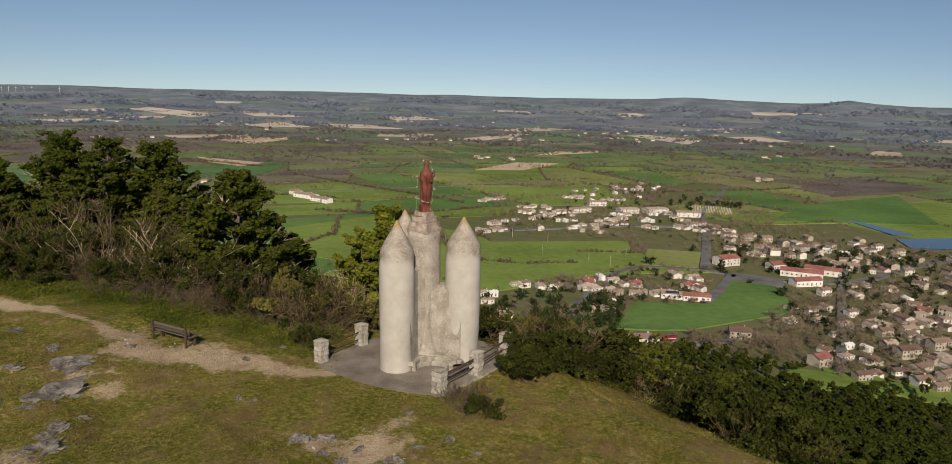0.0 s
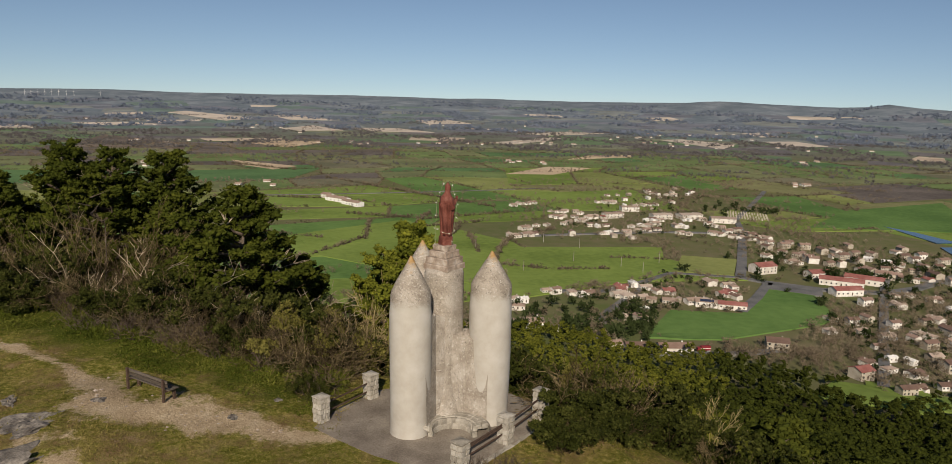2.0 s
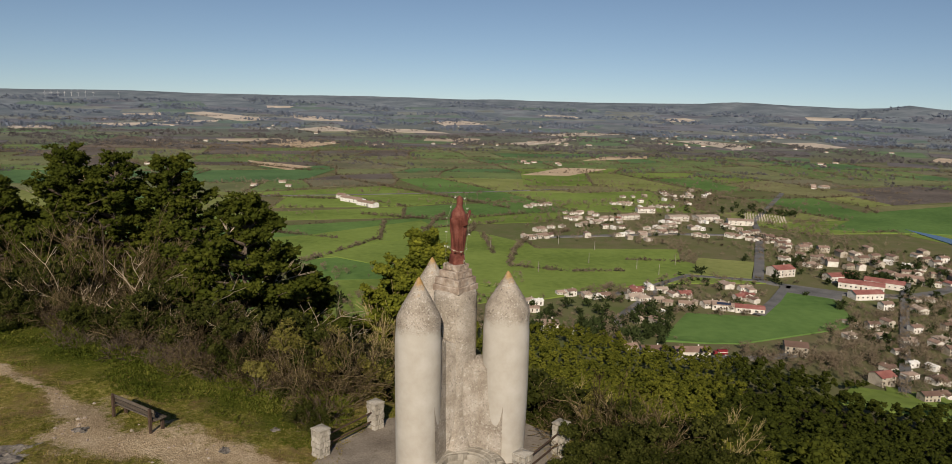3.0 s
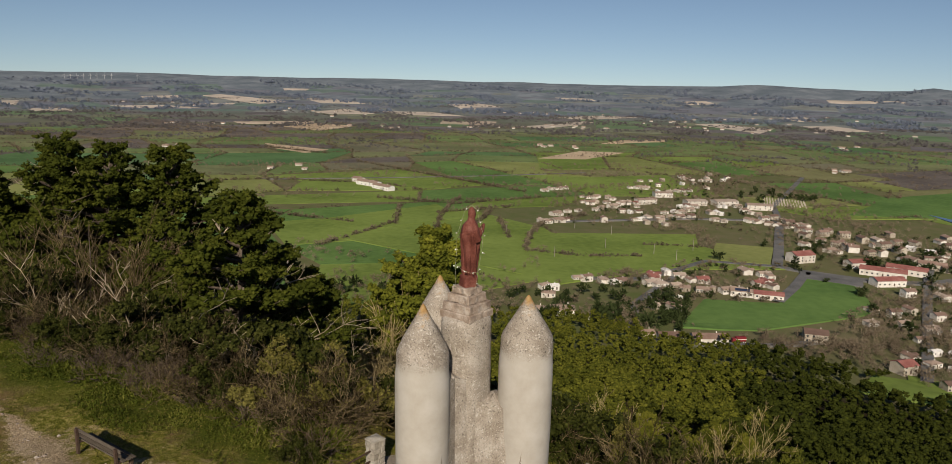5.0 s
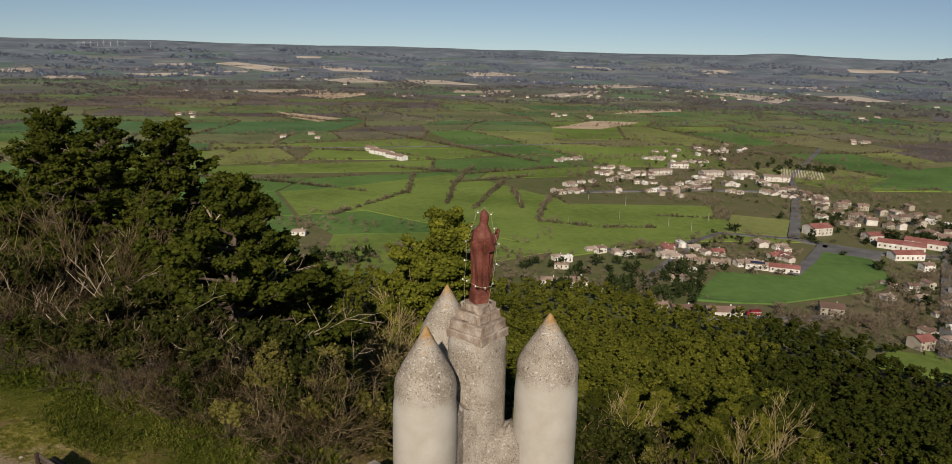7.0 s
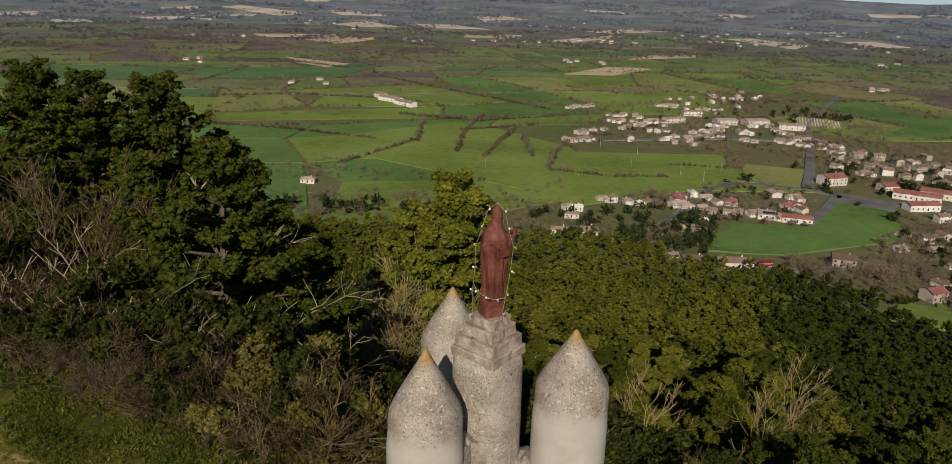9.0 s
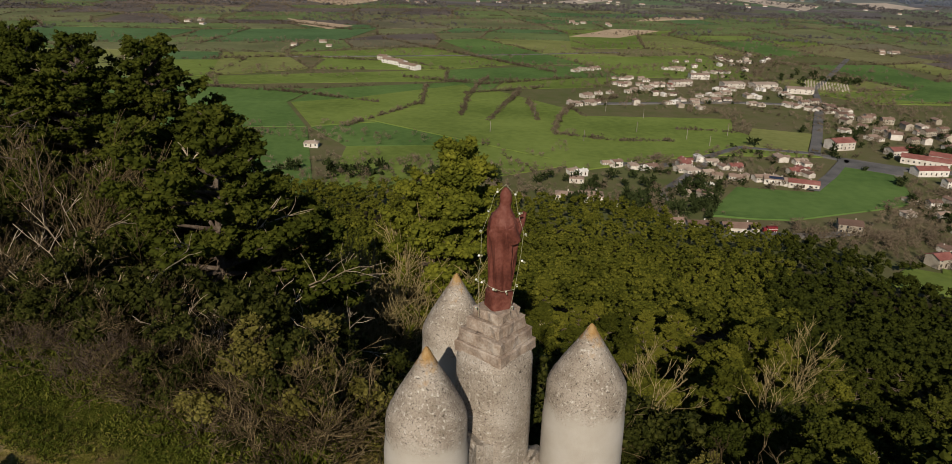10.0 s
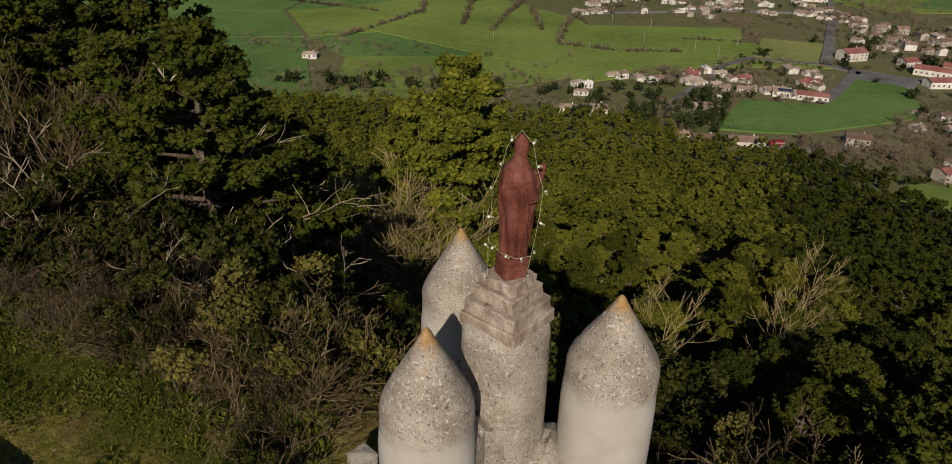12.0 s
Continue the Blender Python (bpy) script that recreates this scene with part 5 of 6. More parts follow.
HAZY_FAR_CROPS = [field_stuff("far_green", (0.115, 0.17, 0.155), (0.135, 0.185, 0.175)), field_stuff("far_olive", (0.165, 0.19, 0.19), (0.2, 0.22, 0.22)),
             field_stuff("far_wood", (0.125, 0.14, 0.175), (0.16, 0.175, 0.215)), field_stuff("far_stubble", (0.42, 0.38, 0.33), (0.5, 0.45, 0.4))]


def sheet(name, corners, material, lift, label, category, cuts=8, kind="structure"):
    """A four-cornered piece of land that follows the ground."""
    c = np.array(corners, dtype=float)
    f = np.linspace(0, 1, cuts + 1)
    u, v = np.meshgrid(f, f)
    xy = (c[0] * ((1 - u) * (1 - v))[..., None] + c[1] * (u * (1 - v))[..., None] + c[2] * (u * v)[..., None] + c[3] * ((1 - u) * v)[..., None]).reshape(-1, 2)
    z = height(xy[:, 0], xy[:, 1]) + lift
    n = cuts + 1
    faces = [(j * n + i, j * n + i + 1, (j + 1) * n + i + 1, (j + 1) * n + i) for j in range(cuts) for i in range(cuts)]
    points = [(float(a[0]), float(a[1]), float(q)) for a, q in zip(xy, z)]
    # the rim turns down into the ground
    rim = [i for i in range(n)] + [j * n + cuts for j in range(1, n)] + [cuts * n + i for i in range(cuts - 1, -1, -1)] + [j * n for j in range(cuts - 1, 0, -1)]
    first = len(points)
    points += [(points[i][0], points[i][1], points[i][2] - lift - 0.4) for i in rim]
    m = len(rim)
    faces += [(rim[i], first + i, first + (i + 1) % m, rim[(i + 1) % m]) for i in range(m)]
    me = bpy.data.meshes.new(name)
    me.from_pydata(points, [], faces)
    me.update()
    me.materials.append(material)
    return tagged(new(name, me), label, category, kind=kind)


# village streets keep clear of the chequered fields
VILLAGE = [
    [(60, 755), (150, 905), (240, 1085), (385, 1250), (400, 1120), (300, 950), (320, 855), (200, 745), (120, 742)],
    [(300, 845), (365, 740), (460, 725), (560, 640), (600, 500), (416, 490), (395, 620), (300, 675)],
    [(60, 540), (131, 560), (145, 512), (94, 506)],
    [(126, 540), (170, 604), (243, 586), (236, 545), (196, 484), (130, 474)],
    [(340, 540), (440, 560), (440, 420), (300, 330), (258, 318), (230, 352), (262, 455)],
]


def inside(x, y, poly):
    hit = np.zeros(np.shape(x), dtype=bool)
    for (ax, ay), (bx, by) in zip(poly, poly[1:] + poly[:1]):
        c = ((ay > y) != (by > y)) & (x < (bx - ax) * (y - ay) / (by - ay + 1e-12) + ax)
        hit ^= c
    return hit


HEDGES = []
# open land that stays free of trees and houses
CLEAR = [
    [(40, 512), (64, 690), (206, 704), (180, 596)], [(126, 424), (160, 482), (205, 478), (254, 548), (282, 530), (270, 472), (248, 458), (198, 424)],
    [(219, 670), (268, 657), (243, 598), (199, 609)], [(-150, 660), (-30, 745), (40, 690), (30, 545)], [(-165, 745), (-60, 845), (-28, 770), (-138, 675)],
    [(440, 855), (560, 990), (750, 1085), (640, 840)], [(503, 773), (560, 632), (660, 700), (527, 856)], [(252, 552), (262, 579), (303, 556), (291, 530)],
    [(352, 912), (398, 886), (418, 944), (372, 970)],
]


def open_land(x, y):
    hit = np.zeros(np.shape(x), dtype=bool)
    for poly in CLEAR:
        hit |= inside(x, y, poly)
    return hit


def build_fields():
    rnd = random.Random(31)
    turn = math.radians(17)
    nodes = {}

    def node(i, j):
        if (i, j) not in nodes:
            u, v = i * 118 + rnd.uniform(-36, 36) + 25 * math.sin(j * 1.3), j * 96 + rnd.uniform(-26, 26) + 20 * math.sin(i * 0.9)
            nodes[(i, j)] = (math.cos(turn) * u - math.sin(turn) * v + 20, math.sin(turn) * u + math.cos(turn) * v + 400)
        return nodes[(i, j)]

    used = set()
    for j in range(-1, 19):
        for i in range(-12, 22):
            if (i, j) in used:
                continue
            w = 2 if rnd.random() < 0.4 and (i + 1, j) not in used else 1
            h = 2 if rnd.random() < 0.25 and all((i + k, j + 1) not in used for k in range(w)) else 1
            for a in range(w):
                for b in range(h):
                    used.add((i + a, j + b))
            quad = [node(i, j), node(i + w, j), node(i + w, j + h), node(i, j + h)]
            cx, cy = sum(p[0] for p in quad) / 4, sum(p[1] for p in quad) / 4
            d = math.hypot(cx - EYE[0], cy - EYE[1])
            if abs(cx) > (cy + 60) * 0.85 + 60 or d > 2150 or cy < 380 or float(beyond(cx, cy)) < 440:
                continue
            ring = quad + quad[:1]
            for a, b in zip(ring, ring[1:]):
                if rnd.random() < (0.35 if d < 1000 else 0.75):
                    HEDGES.append((a, b))
            if any(bool(inside(np.array(px), np.array(py), poly)) for poly in VILLAGE for px, py in quad + [(cx, cy)]):
                continue
            ring = quad + quad[:2]
            if min((b[0] - a[0]) * (c[1] - b[1]) - (b[1] - a[1]) * (c[0] - b[0]) for a, b, c in zip(ring, ring[1:], ring[2:])) <= 0:
                continue
            lot = rnd.random()
            wood = 0.02 + 0.22 * max(0, (d - 1300) / 800) + (0.1 if cx < -300 and d > 1200 else 0)
            wood *= 0.25 if cx > 100 else 1.0
            k = 4 if lot < wood else rnd.choices((0, 1, 2, 3), (5, 3, 3, 0.4 if d < 1100 else 2))[0]
            near = [(p[0] + (cx - p[0]) * 0.02, p[1] + (cy - p[1]) * 0.02) for p in quad]
            sheet("field", near, CROPS[k] if d < 1350 + 250 * math.sin(cx * 0.004) else HAZE_DULLED_CROPS[k], 0.2 + 0.65 * ((i * 34 + j) * 0.618034 % 1.0), ("green pasture field", "young green wheat field", "pale green meadow", "rough brownish pasture", "brown leafless woodland plot", "bare tan stubble field")[k] + " on the flat plain", "field")
    # beyond: rings of ever flatter plots, with haze in their colours
    edges = [2150, 2320, 2480, 2640, 2800, 2950, 3100, 3250, 3400, 3550, 3700, 3850, 4000, 4150, 4300]
    for r, (d0, d1) in enumerate(zip(edges, edges[1:])):
        step = 0.06 - 0.0017 * r
        a = -0.72 + rnd.uniform(0, step)
        while a < 0.85:
            w = step * rnd.uniform(0.6, 2.2)
            lot = rnd.random()
            if lot < 0.62:
                k = rnd.choices((0, 1, 2, 3), (5, 4, 6, 1.3))[0]
                e0, e1 = d0 + rnd.uniform(-30, 50), d1 + rnd.uniform(-60, 20)
                corners = [(EYE[0] + dd * math.sin(t), EYE[1] + dd * math.cos(t)) for dd, t in ((e0, a), (e0 + rnd.uniform(-30, 30), a + w * 0.97), (e1 + rnd.uniform(-30, 30), a + w * 0.97 + rnd.uniform(-0.01, 0.01)), (e1, a + rnd.uniform(-0.01, 0.01)))]
                sheet("field", corners, (HAZY_MID_CROPS if r < 5 else HAZY_FAR_CROPS)[k], 0.9, ("hazy green field", "haze-dulled olive field", "haze-greyed winter woodland", "pale stubble field")[k] + " far across the plain", "field", 6)
            a += w


build_fields()
for name, corners, k, label in (
        ("field", [(-485, 1560), (-322, 1455), (-352, 1385), (-430, 1455)], 5, "bare tan stubble field on the plain"),
        ("field", [(95, 1394), (187, 1398), (286, 1549), (194, 1559)], 5, "bare tan stubble field on the plain"),
        ("field", [(267, 1755), (446, 1866), (470, 1945), (340, 1890)], 5, "bare tan stubble field on the plain"),
        ("field", [(40, 505), (62, 700), (212, 712), (184, 590)], 0, "large bright green pasture below the hill"),
        ("field", [(120, 420), (157, 486), (207, 480), (172, 421)], 1, "vivid green pasture beside the houses"),
        ("field", [(172, 421), (207, 480), (257, 554), (252, 456)], 1, "vivid green pasture beside the houses"),
        ("field", [(252, 456), (257, 554), (285, 532), (272, 470)], 1, "vivid green pasture beside the houses"),
        ("field", [(221, 674), (271, 660), (243.5, 594), (196, 606)], 2, "mown football pitch in the village"),
        ("field", [(-150, 660), (-30, 745), (40, 690), (30, 540)], 0, "large bright green pasture below the hill"),
        ("field", [(-170, 745), (-60, 850), (-25, 770), (-140, 670)], 0, "large bright green pasture below the hill"),
        ("field", [(430, 850), (560, 1000), (760, 1100), (640, 830)], 1, "large bright green pasture on the plain"),
        ("field", [(180, 320), (205, 345), (250, 340), (235, 300)], 0, "green clearing at the foot of the wood"),
        ("field", [(215, 330), (225, 350), (285, 310), (262, 290)], 0, "green clearing at the foot of the wood")):
    sheet(name, corners, CROPS[k], 1.0, label, "field", 10)
sheet("field", [(-993, 1835), (-676, 1805), (-765, 2093), (-1145, 2382)], CROPS[4], 0.9, "brown leafless wood far across the plain", "field", 8)
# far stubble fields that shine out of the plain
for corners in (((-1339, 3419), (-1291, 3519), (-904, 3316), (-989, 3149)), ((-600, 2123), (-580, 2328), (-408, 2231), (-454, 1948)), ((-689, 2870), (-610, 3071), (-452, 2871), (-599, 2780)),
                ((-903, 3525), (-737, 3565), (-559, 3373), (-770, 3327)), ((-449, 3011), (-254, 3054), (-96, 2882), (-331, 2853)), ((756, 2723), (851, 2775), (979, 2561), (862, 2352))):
    sheet("field", corners, HAZY_FAR_CROPS[3] if corners[0][1] > 2450 else CROPS[5], 1.6, "pale bare stubble field far off", "field", 8)
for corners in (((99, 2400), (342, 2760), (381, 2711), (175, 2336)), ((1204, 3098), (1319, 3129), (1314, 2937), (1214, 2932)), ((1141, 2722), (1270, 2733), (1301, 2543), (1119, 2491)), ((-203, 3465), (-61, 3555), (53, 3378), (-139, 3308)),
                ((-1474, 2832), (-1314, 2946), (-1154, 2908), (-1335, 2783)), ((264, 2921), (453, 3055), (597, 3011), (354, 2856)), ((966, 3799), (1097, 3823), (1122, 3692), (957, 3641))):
    sheet("field", corners, HAZY_FAR_CROPS[3], 1.6, "narrow pale stubble strip far off", "field", 8)


def water_material():
    m = bpy.data.materials.new("lake_water")
    m.use_nodes = True
    n, l = m.node_tree.nodes, m.node_tree.links
    b = n["Principled BSDF"]
    b.inputs["Base Color"].default_value = (0.03, 0.06, 0.09, 1)
    b.inputs["Roughness"].default_value, b.inputs["Specular IOR Level"].default_value = 0.12, 0.8
    t, bp = n.new("ShaderNodeTexNoise"), n.new("ShaderNodeBump")
    t.inputs["Scale"].default_value = 60
    bp.inputs["Strength"].default_value = 0.12
    l.new(t.outputs[0], bp.inputs["Height"]), l.new(bp.outputs[0], b.inputs["Normal"])
    return m


M["water"] = water_material()
sheet("water", [(534, 867), (550, 825), (560, 764), (533, 763)], M["water"], 1.2, "blue pond between pastures", "pond", 6)
sheet("water", [(521, 738), (592, 745), (548, 685), (506, 690)], M["water"], 1.2, "blue pond between pastures", "pond", 6)


def road(points, width, label="grey asphalt village street", material="asphalt"):
    """A strip of road with a little thickness along points."""
    bm = bmesh.new()
    rows = []
    pts = [Vector((p[0], p[1], 0)) for p in points]
    for i, p in enumerate(pts):
        d = (pts[min(i + 1, len(pts) - 1)] - pts[max(i - 1, 0)]).normalized()
        side = Vector((-d.y, d.x, 0)) * width / 2
        z = float(height(p.x, p.y)) + 1.3
        rows.append([bm.verts.new((q.x, q.y, zz)) for q, zz in ((p - side * 1.01, z - 1.5), (p - side, z), (p + side, z), (p + side * 1.01, z - 1.5))])
    for a, b in zip(rows, rows[1:]):
        for j in range(3):
            bm.faces.new((a[j], a[j + 1], b[j + 1], b[j]))
    bmesh.ops.recalc_face_normals(bm, faces=bm.faces)
    ob = part("road", bm, material)
    tagged(ob, label, "road", kind="structure")


road([(330, 800), (297, 715), (268, 640), (247, 588)], 9)
road([(247, 588), (264, 570), (236, 524), (208, 484)], 8)
road([(262, 566), (310, 548), (350, 545), (384, 560), (440, 600), (520, 640)], 9)
sheet("pavement", [(252, 552), (262, 579), (303, 556), (291, 530)], M["asphalt"], 1.2, "grey asphalt car park", "car park", 3)
road([(431, 659), (401, 627), (360, 565), (310, 479), (260, 392), (230, 341)], 6)
road([(247, 588), (190, 600), (150, 560), (110, 530), (70, 536)], 6)
road([(88, 410), (98, 432), (104, 470), (128, 510), (150, 545)], 5)
road([(330, 800), (230, 800), (130, 775), (70, 760)], 7)
road([(330, 800), (360, 900), (420, 1010), (520, 1200)], 7)
road([(91, 392), (120, 386), (165, 388), (200, 402)], 5)
road([(440, 520), (420, 470), (370, 400), (330, 350)], 9)
road([(-330, 1020), (-180, 1060), (0, 1120), (160, 1190)], 4, "pale farm lane")


def clumps(points, size, count, material, name, label, category, seed, tall=1.0, slim=0.3):
    """Hedges and crowns seen from far: many small leaf and twig clumps, joined."""
    rng = np.random.default_rng(seed)
    p = np.asarray(points, dtype=float)
    z = height(p[:, 0], p[:, 1])
    sz = size * rng.uniform(0.6, 1.4, len(p))
    c = np.repeat(np.column_stack([p, z]), 3, axis=0)
    s3 = np.repeat(sz, 3)
    c = c + rng.normal(size=c.shape) * (s3 * 0.4)[:, None] * (1, 1, 0.5 * tall) + np.stack([0 * s3, 0 * s3, s3 * 0.7 * tall], 1)
    ob = new(name, array_mesh(name, blades(c, s3, slim, count, rng, 0.35), material))
    return tagged(ob, label, category, kind="stuff")


def build_hedges():
    rng = np.random.default_rng(61)
    pts, trees, green, old, belts = [], [], [], [], []
    for a, b in HEDGES:
        a, b = np.array(a), np.array(b)
        ln = np.linalg.norm(b - a)
        n = int(ln / 3.2)
        f = rng.random(n)
        gap = np.sin(f * rng.uniform(5, 25) + rng.uniform(0, 6)) > -0.5
        p = a + (b - a) * f[:, None] + rng.normal(size=(n, 2)) * 1.0
        pts.append(p[gap])
        m = rng.poisson(ln / 42)
        q = a + (b - a) * rng.random(m)[:, None] + rng.normal(size=(m, 2)) * 2
        trees.append(q)
    # old hedges that part the pastures below the hill
    for line in (((-149, 619), (-110, 700), (-95, 737)),
                 ((-50, 678), (-50, 783), (-45, 842), (-35, 906)),
                 ((-23, 663), (-9, 745), (5, 811)),
                 ((23, 670), (14, 769)),
                 ((36, 620), (43, 687), (58, 743), (114, 808)),
                 ((40, 621), (83, 605), (137, 610)),
                 ((149, 658), (201, 654)),
                 ((-94, 724), (-102, 832)),
                 ((-416, 982), (-310, 1025), (-193, 1013)),
                 ((-504, 1513), (-310, 1383)),
                 ((-231, 1270), (-69, 1093), (53, 964)),
                 ((-140, 890), (-39, 856), (74, 923)),
                 ((-56, 793), (33, 848)),
                 ((-356, 785), (-241, 767), (-140, 729))):
        for a, b in zip(line, line[1:]):
            a, b = np.array(a, dtype=float), np.array(b, dtype=float)
            n = int(np.linalg.norm(b - a) / 1.7)
            old.append(a + (b - a) * rng.random(n)[:, None] + rng.normal(size=(n, 2)) * 0.8)
            trees.append(a + (b - a) * rng.random(n // 4)[:, None] + rng.normal(size=(n // 4, 2)) * 1.5)
    # rows of leafless trees farther out
    for line in (((71, 1072), (149, 1016), (247, 1078)),
                 ((465, 1956), (650, 1687), (824, 1550)),
                 ((213, 1498), (398, 1367), (543, 1313)),
                 ((-184, 1727), (41, 1560), (241, 1706)),
                 ((-1084, 1671), (-636, 1430), (-491, 1689)),
                 ((-527, 2368), (-216, 2027), (135, 2355)),
                 ((277, 901), (382, 1140), (543, 1313)),
                 ((269, 900), (318, 867)),
                 ((404, 1023), (372, 876), (413, 745)),
                 ((636, 1352), (741, 1218)),
                 ((525, 1048), (592, 959)),
                 ((353, 1204), (413, 1071), (521, 1058))):
        for a, b in zip(line, line[1:]):
            a, b = np.array(a, dtype=float), np.array(b, dtype=float)
            n = int(np.linalg.norm(b - a) / 3.5)
            trees.append(a + (b - a) * rng.random(n)[:, None] + rng.normal(size=(n, 2)) * 3.0)
    # tree belts, copses and gardens
    for x, y, sx, sy, n in ((-330, 1170, 200, 18, 170), (-160, 1095, 90, 14, 90), (-280, 900, 60, 20, 60), (120, 1010, 110, 14, 100), (250, 1180, 110, 30, 90), (420, 860, 16, 60, 80), (330, 1000, 30, 50, 80), (190, 850, 90, 40, 60),
                            (100, 470, 22, 14, 40), (-70, 505, 60, 14, 110), (-190, 585, 70, 14, 110), (222, 394, 18, 9, 46), (186, 372, 14, 6, 18), (268, 440, 14, 24, 60), (300, 440, 30, 60, 50), (390, 470, 60, 70, 60), (470, 850, 30, 60, 40), (640, 1120, 160, 30, 60),
                            (-400, 1600, 300, 40, 240), (-760, 2000, 150, 40, 420), (-330, 1900, 160, 30, 240), (-800, 1750, 250, 50, 240), (200, 1650, 300, 40, 200), (700, 1500, 260, 50, 200), (560, 1300, 130, 30, 100), (80, 560, 30, 14, 50), (330, 700, 50, 50, 60), (480, 640, 50, 50, 50), (40, 440, 45, 14, 90), (95, 418, 20, 8, 36), (-70, 460, 80, 16, 160), (0, 500, 40, 8, 40), (230, 345, 34, 8, 36),
                            (175, 394, 9, 11, 60), (214, 387, 9, 12, 70), (243, 423, 7, 16, 60), (295, 492, 11, 17, 40), (313, 635, 10, 14, 25), (283, 696, 7, 32, 20), (214, 689, 6, 40, 60), (196, 741, 20, 8, 40), (110, 543, 8, 6, 20), (425, 987, 21, 40, 60), (379, 804, 17, 22, 40), (420, 774, 25, 20, 40), (102, 965, 25, 18, 50), (298, 1085, 11, 31, 30), (281, 404, 6, 25, 50), (357, 512, 6, 18, 40), (85, 865, 18, 15, 30), (200, 1302, 41, 22, 40)):
        trees.append(np.column_stack([rng.normal(x, sx, n), rng.normal(y, sy, n)]))
    for x, y, sx, sy, n in ((85, 460, 14, 22, 26), (128, 470, 10, 14, 22), (112, 428, 12, 8, 16), (345, 600, 14, 10, 14), (400, 620, 40, 30, 20), (270, 500, 8, 30, 14), (300, 640, 30, 40, 20), (395, 960, 28, 22, 40), (390, 490, 50, 60, 40), (-70, 480, 90, 12, 60), (50, 425, 40, 8, 40)):
        green.append(np.column_stack([rng.normal(x, sx, n), rng.normal(y, sy, n)]))
    pts, trees, green = np.concatenate(pts), np.concatenate(trees), np.concatenate(green)

    def fair(p):
        d = np.hypot(p[:, 0] - EYE[0], p[:, 1] - EYE[1])
        return p[(beyond(p[:, 0], p[:, 1]) > 330) & (d < 2400) & (p[:, 1] > forest_edge(p[:, 0]) + 4) & ~open_land(p[:, 0], p[:, 1])]

    clumps(fair(pts), 1.9, 4, "hedge", "hedge", "brown winter hedges between the fields", "hedge", 3)
    clumps(fair(trees), 2.3, 22, "plain_tree", "bare_woodland", "leafless grey-brown trees across the plain", "trees", 4, 1.9, 0.06)
    clumps(fair(green), 3.6, 26, "plain_green", "evergreen_grove", "dark evergreen garden trees among the houses", "trees", 5, 1.4, 0.2)
    clumps(np.concatenate(old), 2.3, 7, "hedge", "hedge", "old brown hedges across the pastures", "hedge", 7, 1.0, 0.2)
    # gardens and yards between the houses
    yard, conifer = [], []
    for poly, n, m in zip(VILLAGE, (460, 620, 60, 200, 680), (90, 180, 16, 60, 200)):
        lo, hi = np.min(poly, axis=0), np.max(poly, axis=0)
        q = rng.uniform(lo, hi, (4 * n, 2))
        q = q[inside(q[:, 0], q[:, 1], poly) & ~open_land(q[:, 0], q[:, 1])]
        yard.append(q[:n]), conifer.append(q[n:n + m] if len(q) > n + m else q[::5])
    clumps(np.concatenate(yard), 2.1, 20, "plain_tree", "garden_trees", "leafless garden trees and hedges among the houses", "trees", 8, 1.6, 0.07)
    clumps(np.concatenate(conifer), 2.0, 18, "plain_green", "garden_evergreens", "dark evergreen shrubs in the village gardens", "trees", 9, 1.3, 0.25)
    # woods towards the horizon; the farthest are coloured blue for haze
    d = rng.uniform(2000, 4500, 20000)
    a = rng.uniform(-0.72, 0.85, len(d))
    keep = waves(d * 1.0, a * 2400, 130, 0.9) > 0.12
    p = np.column_stack([EYE[0] + d * np.sin(a), EYE[1] + d * np.cos(a)])[keep]
    # long thin belts of trees between the far fields
    for _ in range(190):
        r0, a0, w = rng.uniform(1500, 3600), rng.uniform(-0.7, 0.82), rng.uniform(0.02, 0.12)
        n = int(r0 * w / 6)
        aa, rr = a0 + w * rng.random(n), r0 + rng.uniform(-60, 60) * np.linspace(-1, 1, n) + rng.normal(size=n) * 5
        q = np.column_stack([EYE[0] + rr * np.sin(aa), EYE[1] + rr * np.cos(aa)])
        belts.append(q)
    belt = np.concatenate(belts)
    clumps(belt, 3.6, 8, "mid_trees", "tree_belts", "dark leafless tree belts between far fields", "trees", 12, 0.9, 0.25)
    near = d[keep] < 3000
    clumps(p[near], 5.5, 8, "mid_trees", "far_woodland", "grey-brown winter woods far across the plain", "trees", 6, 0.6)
    clumps(p[~near], 9.0, 6, "hazed_far_trees", "far_woodland", "winter woods near the horizon, tinted blue for haze", "trees", 10, 0.45)


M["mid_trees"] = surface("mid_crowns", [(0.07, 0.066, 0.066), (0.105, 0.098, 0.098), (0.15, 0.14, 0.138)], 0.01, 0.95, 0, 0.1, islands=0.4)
# crowns near the horizon carry distance haze in their blue colour
M["hazed_far_trees"] = surface("hazed_far_crowns", [(0.085, 0.105, 0.145), (0.125, 0.148, 0.195), (0.165, 0.19, 0.24)], 0.01, 0.95, 0, 0.1, islands=0.4)
build_hedges()


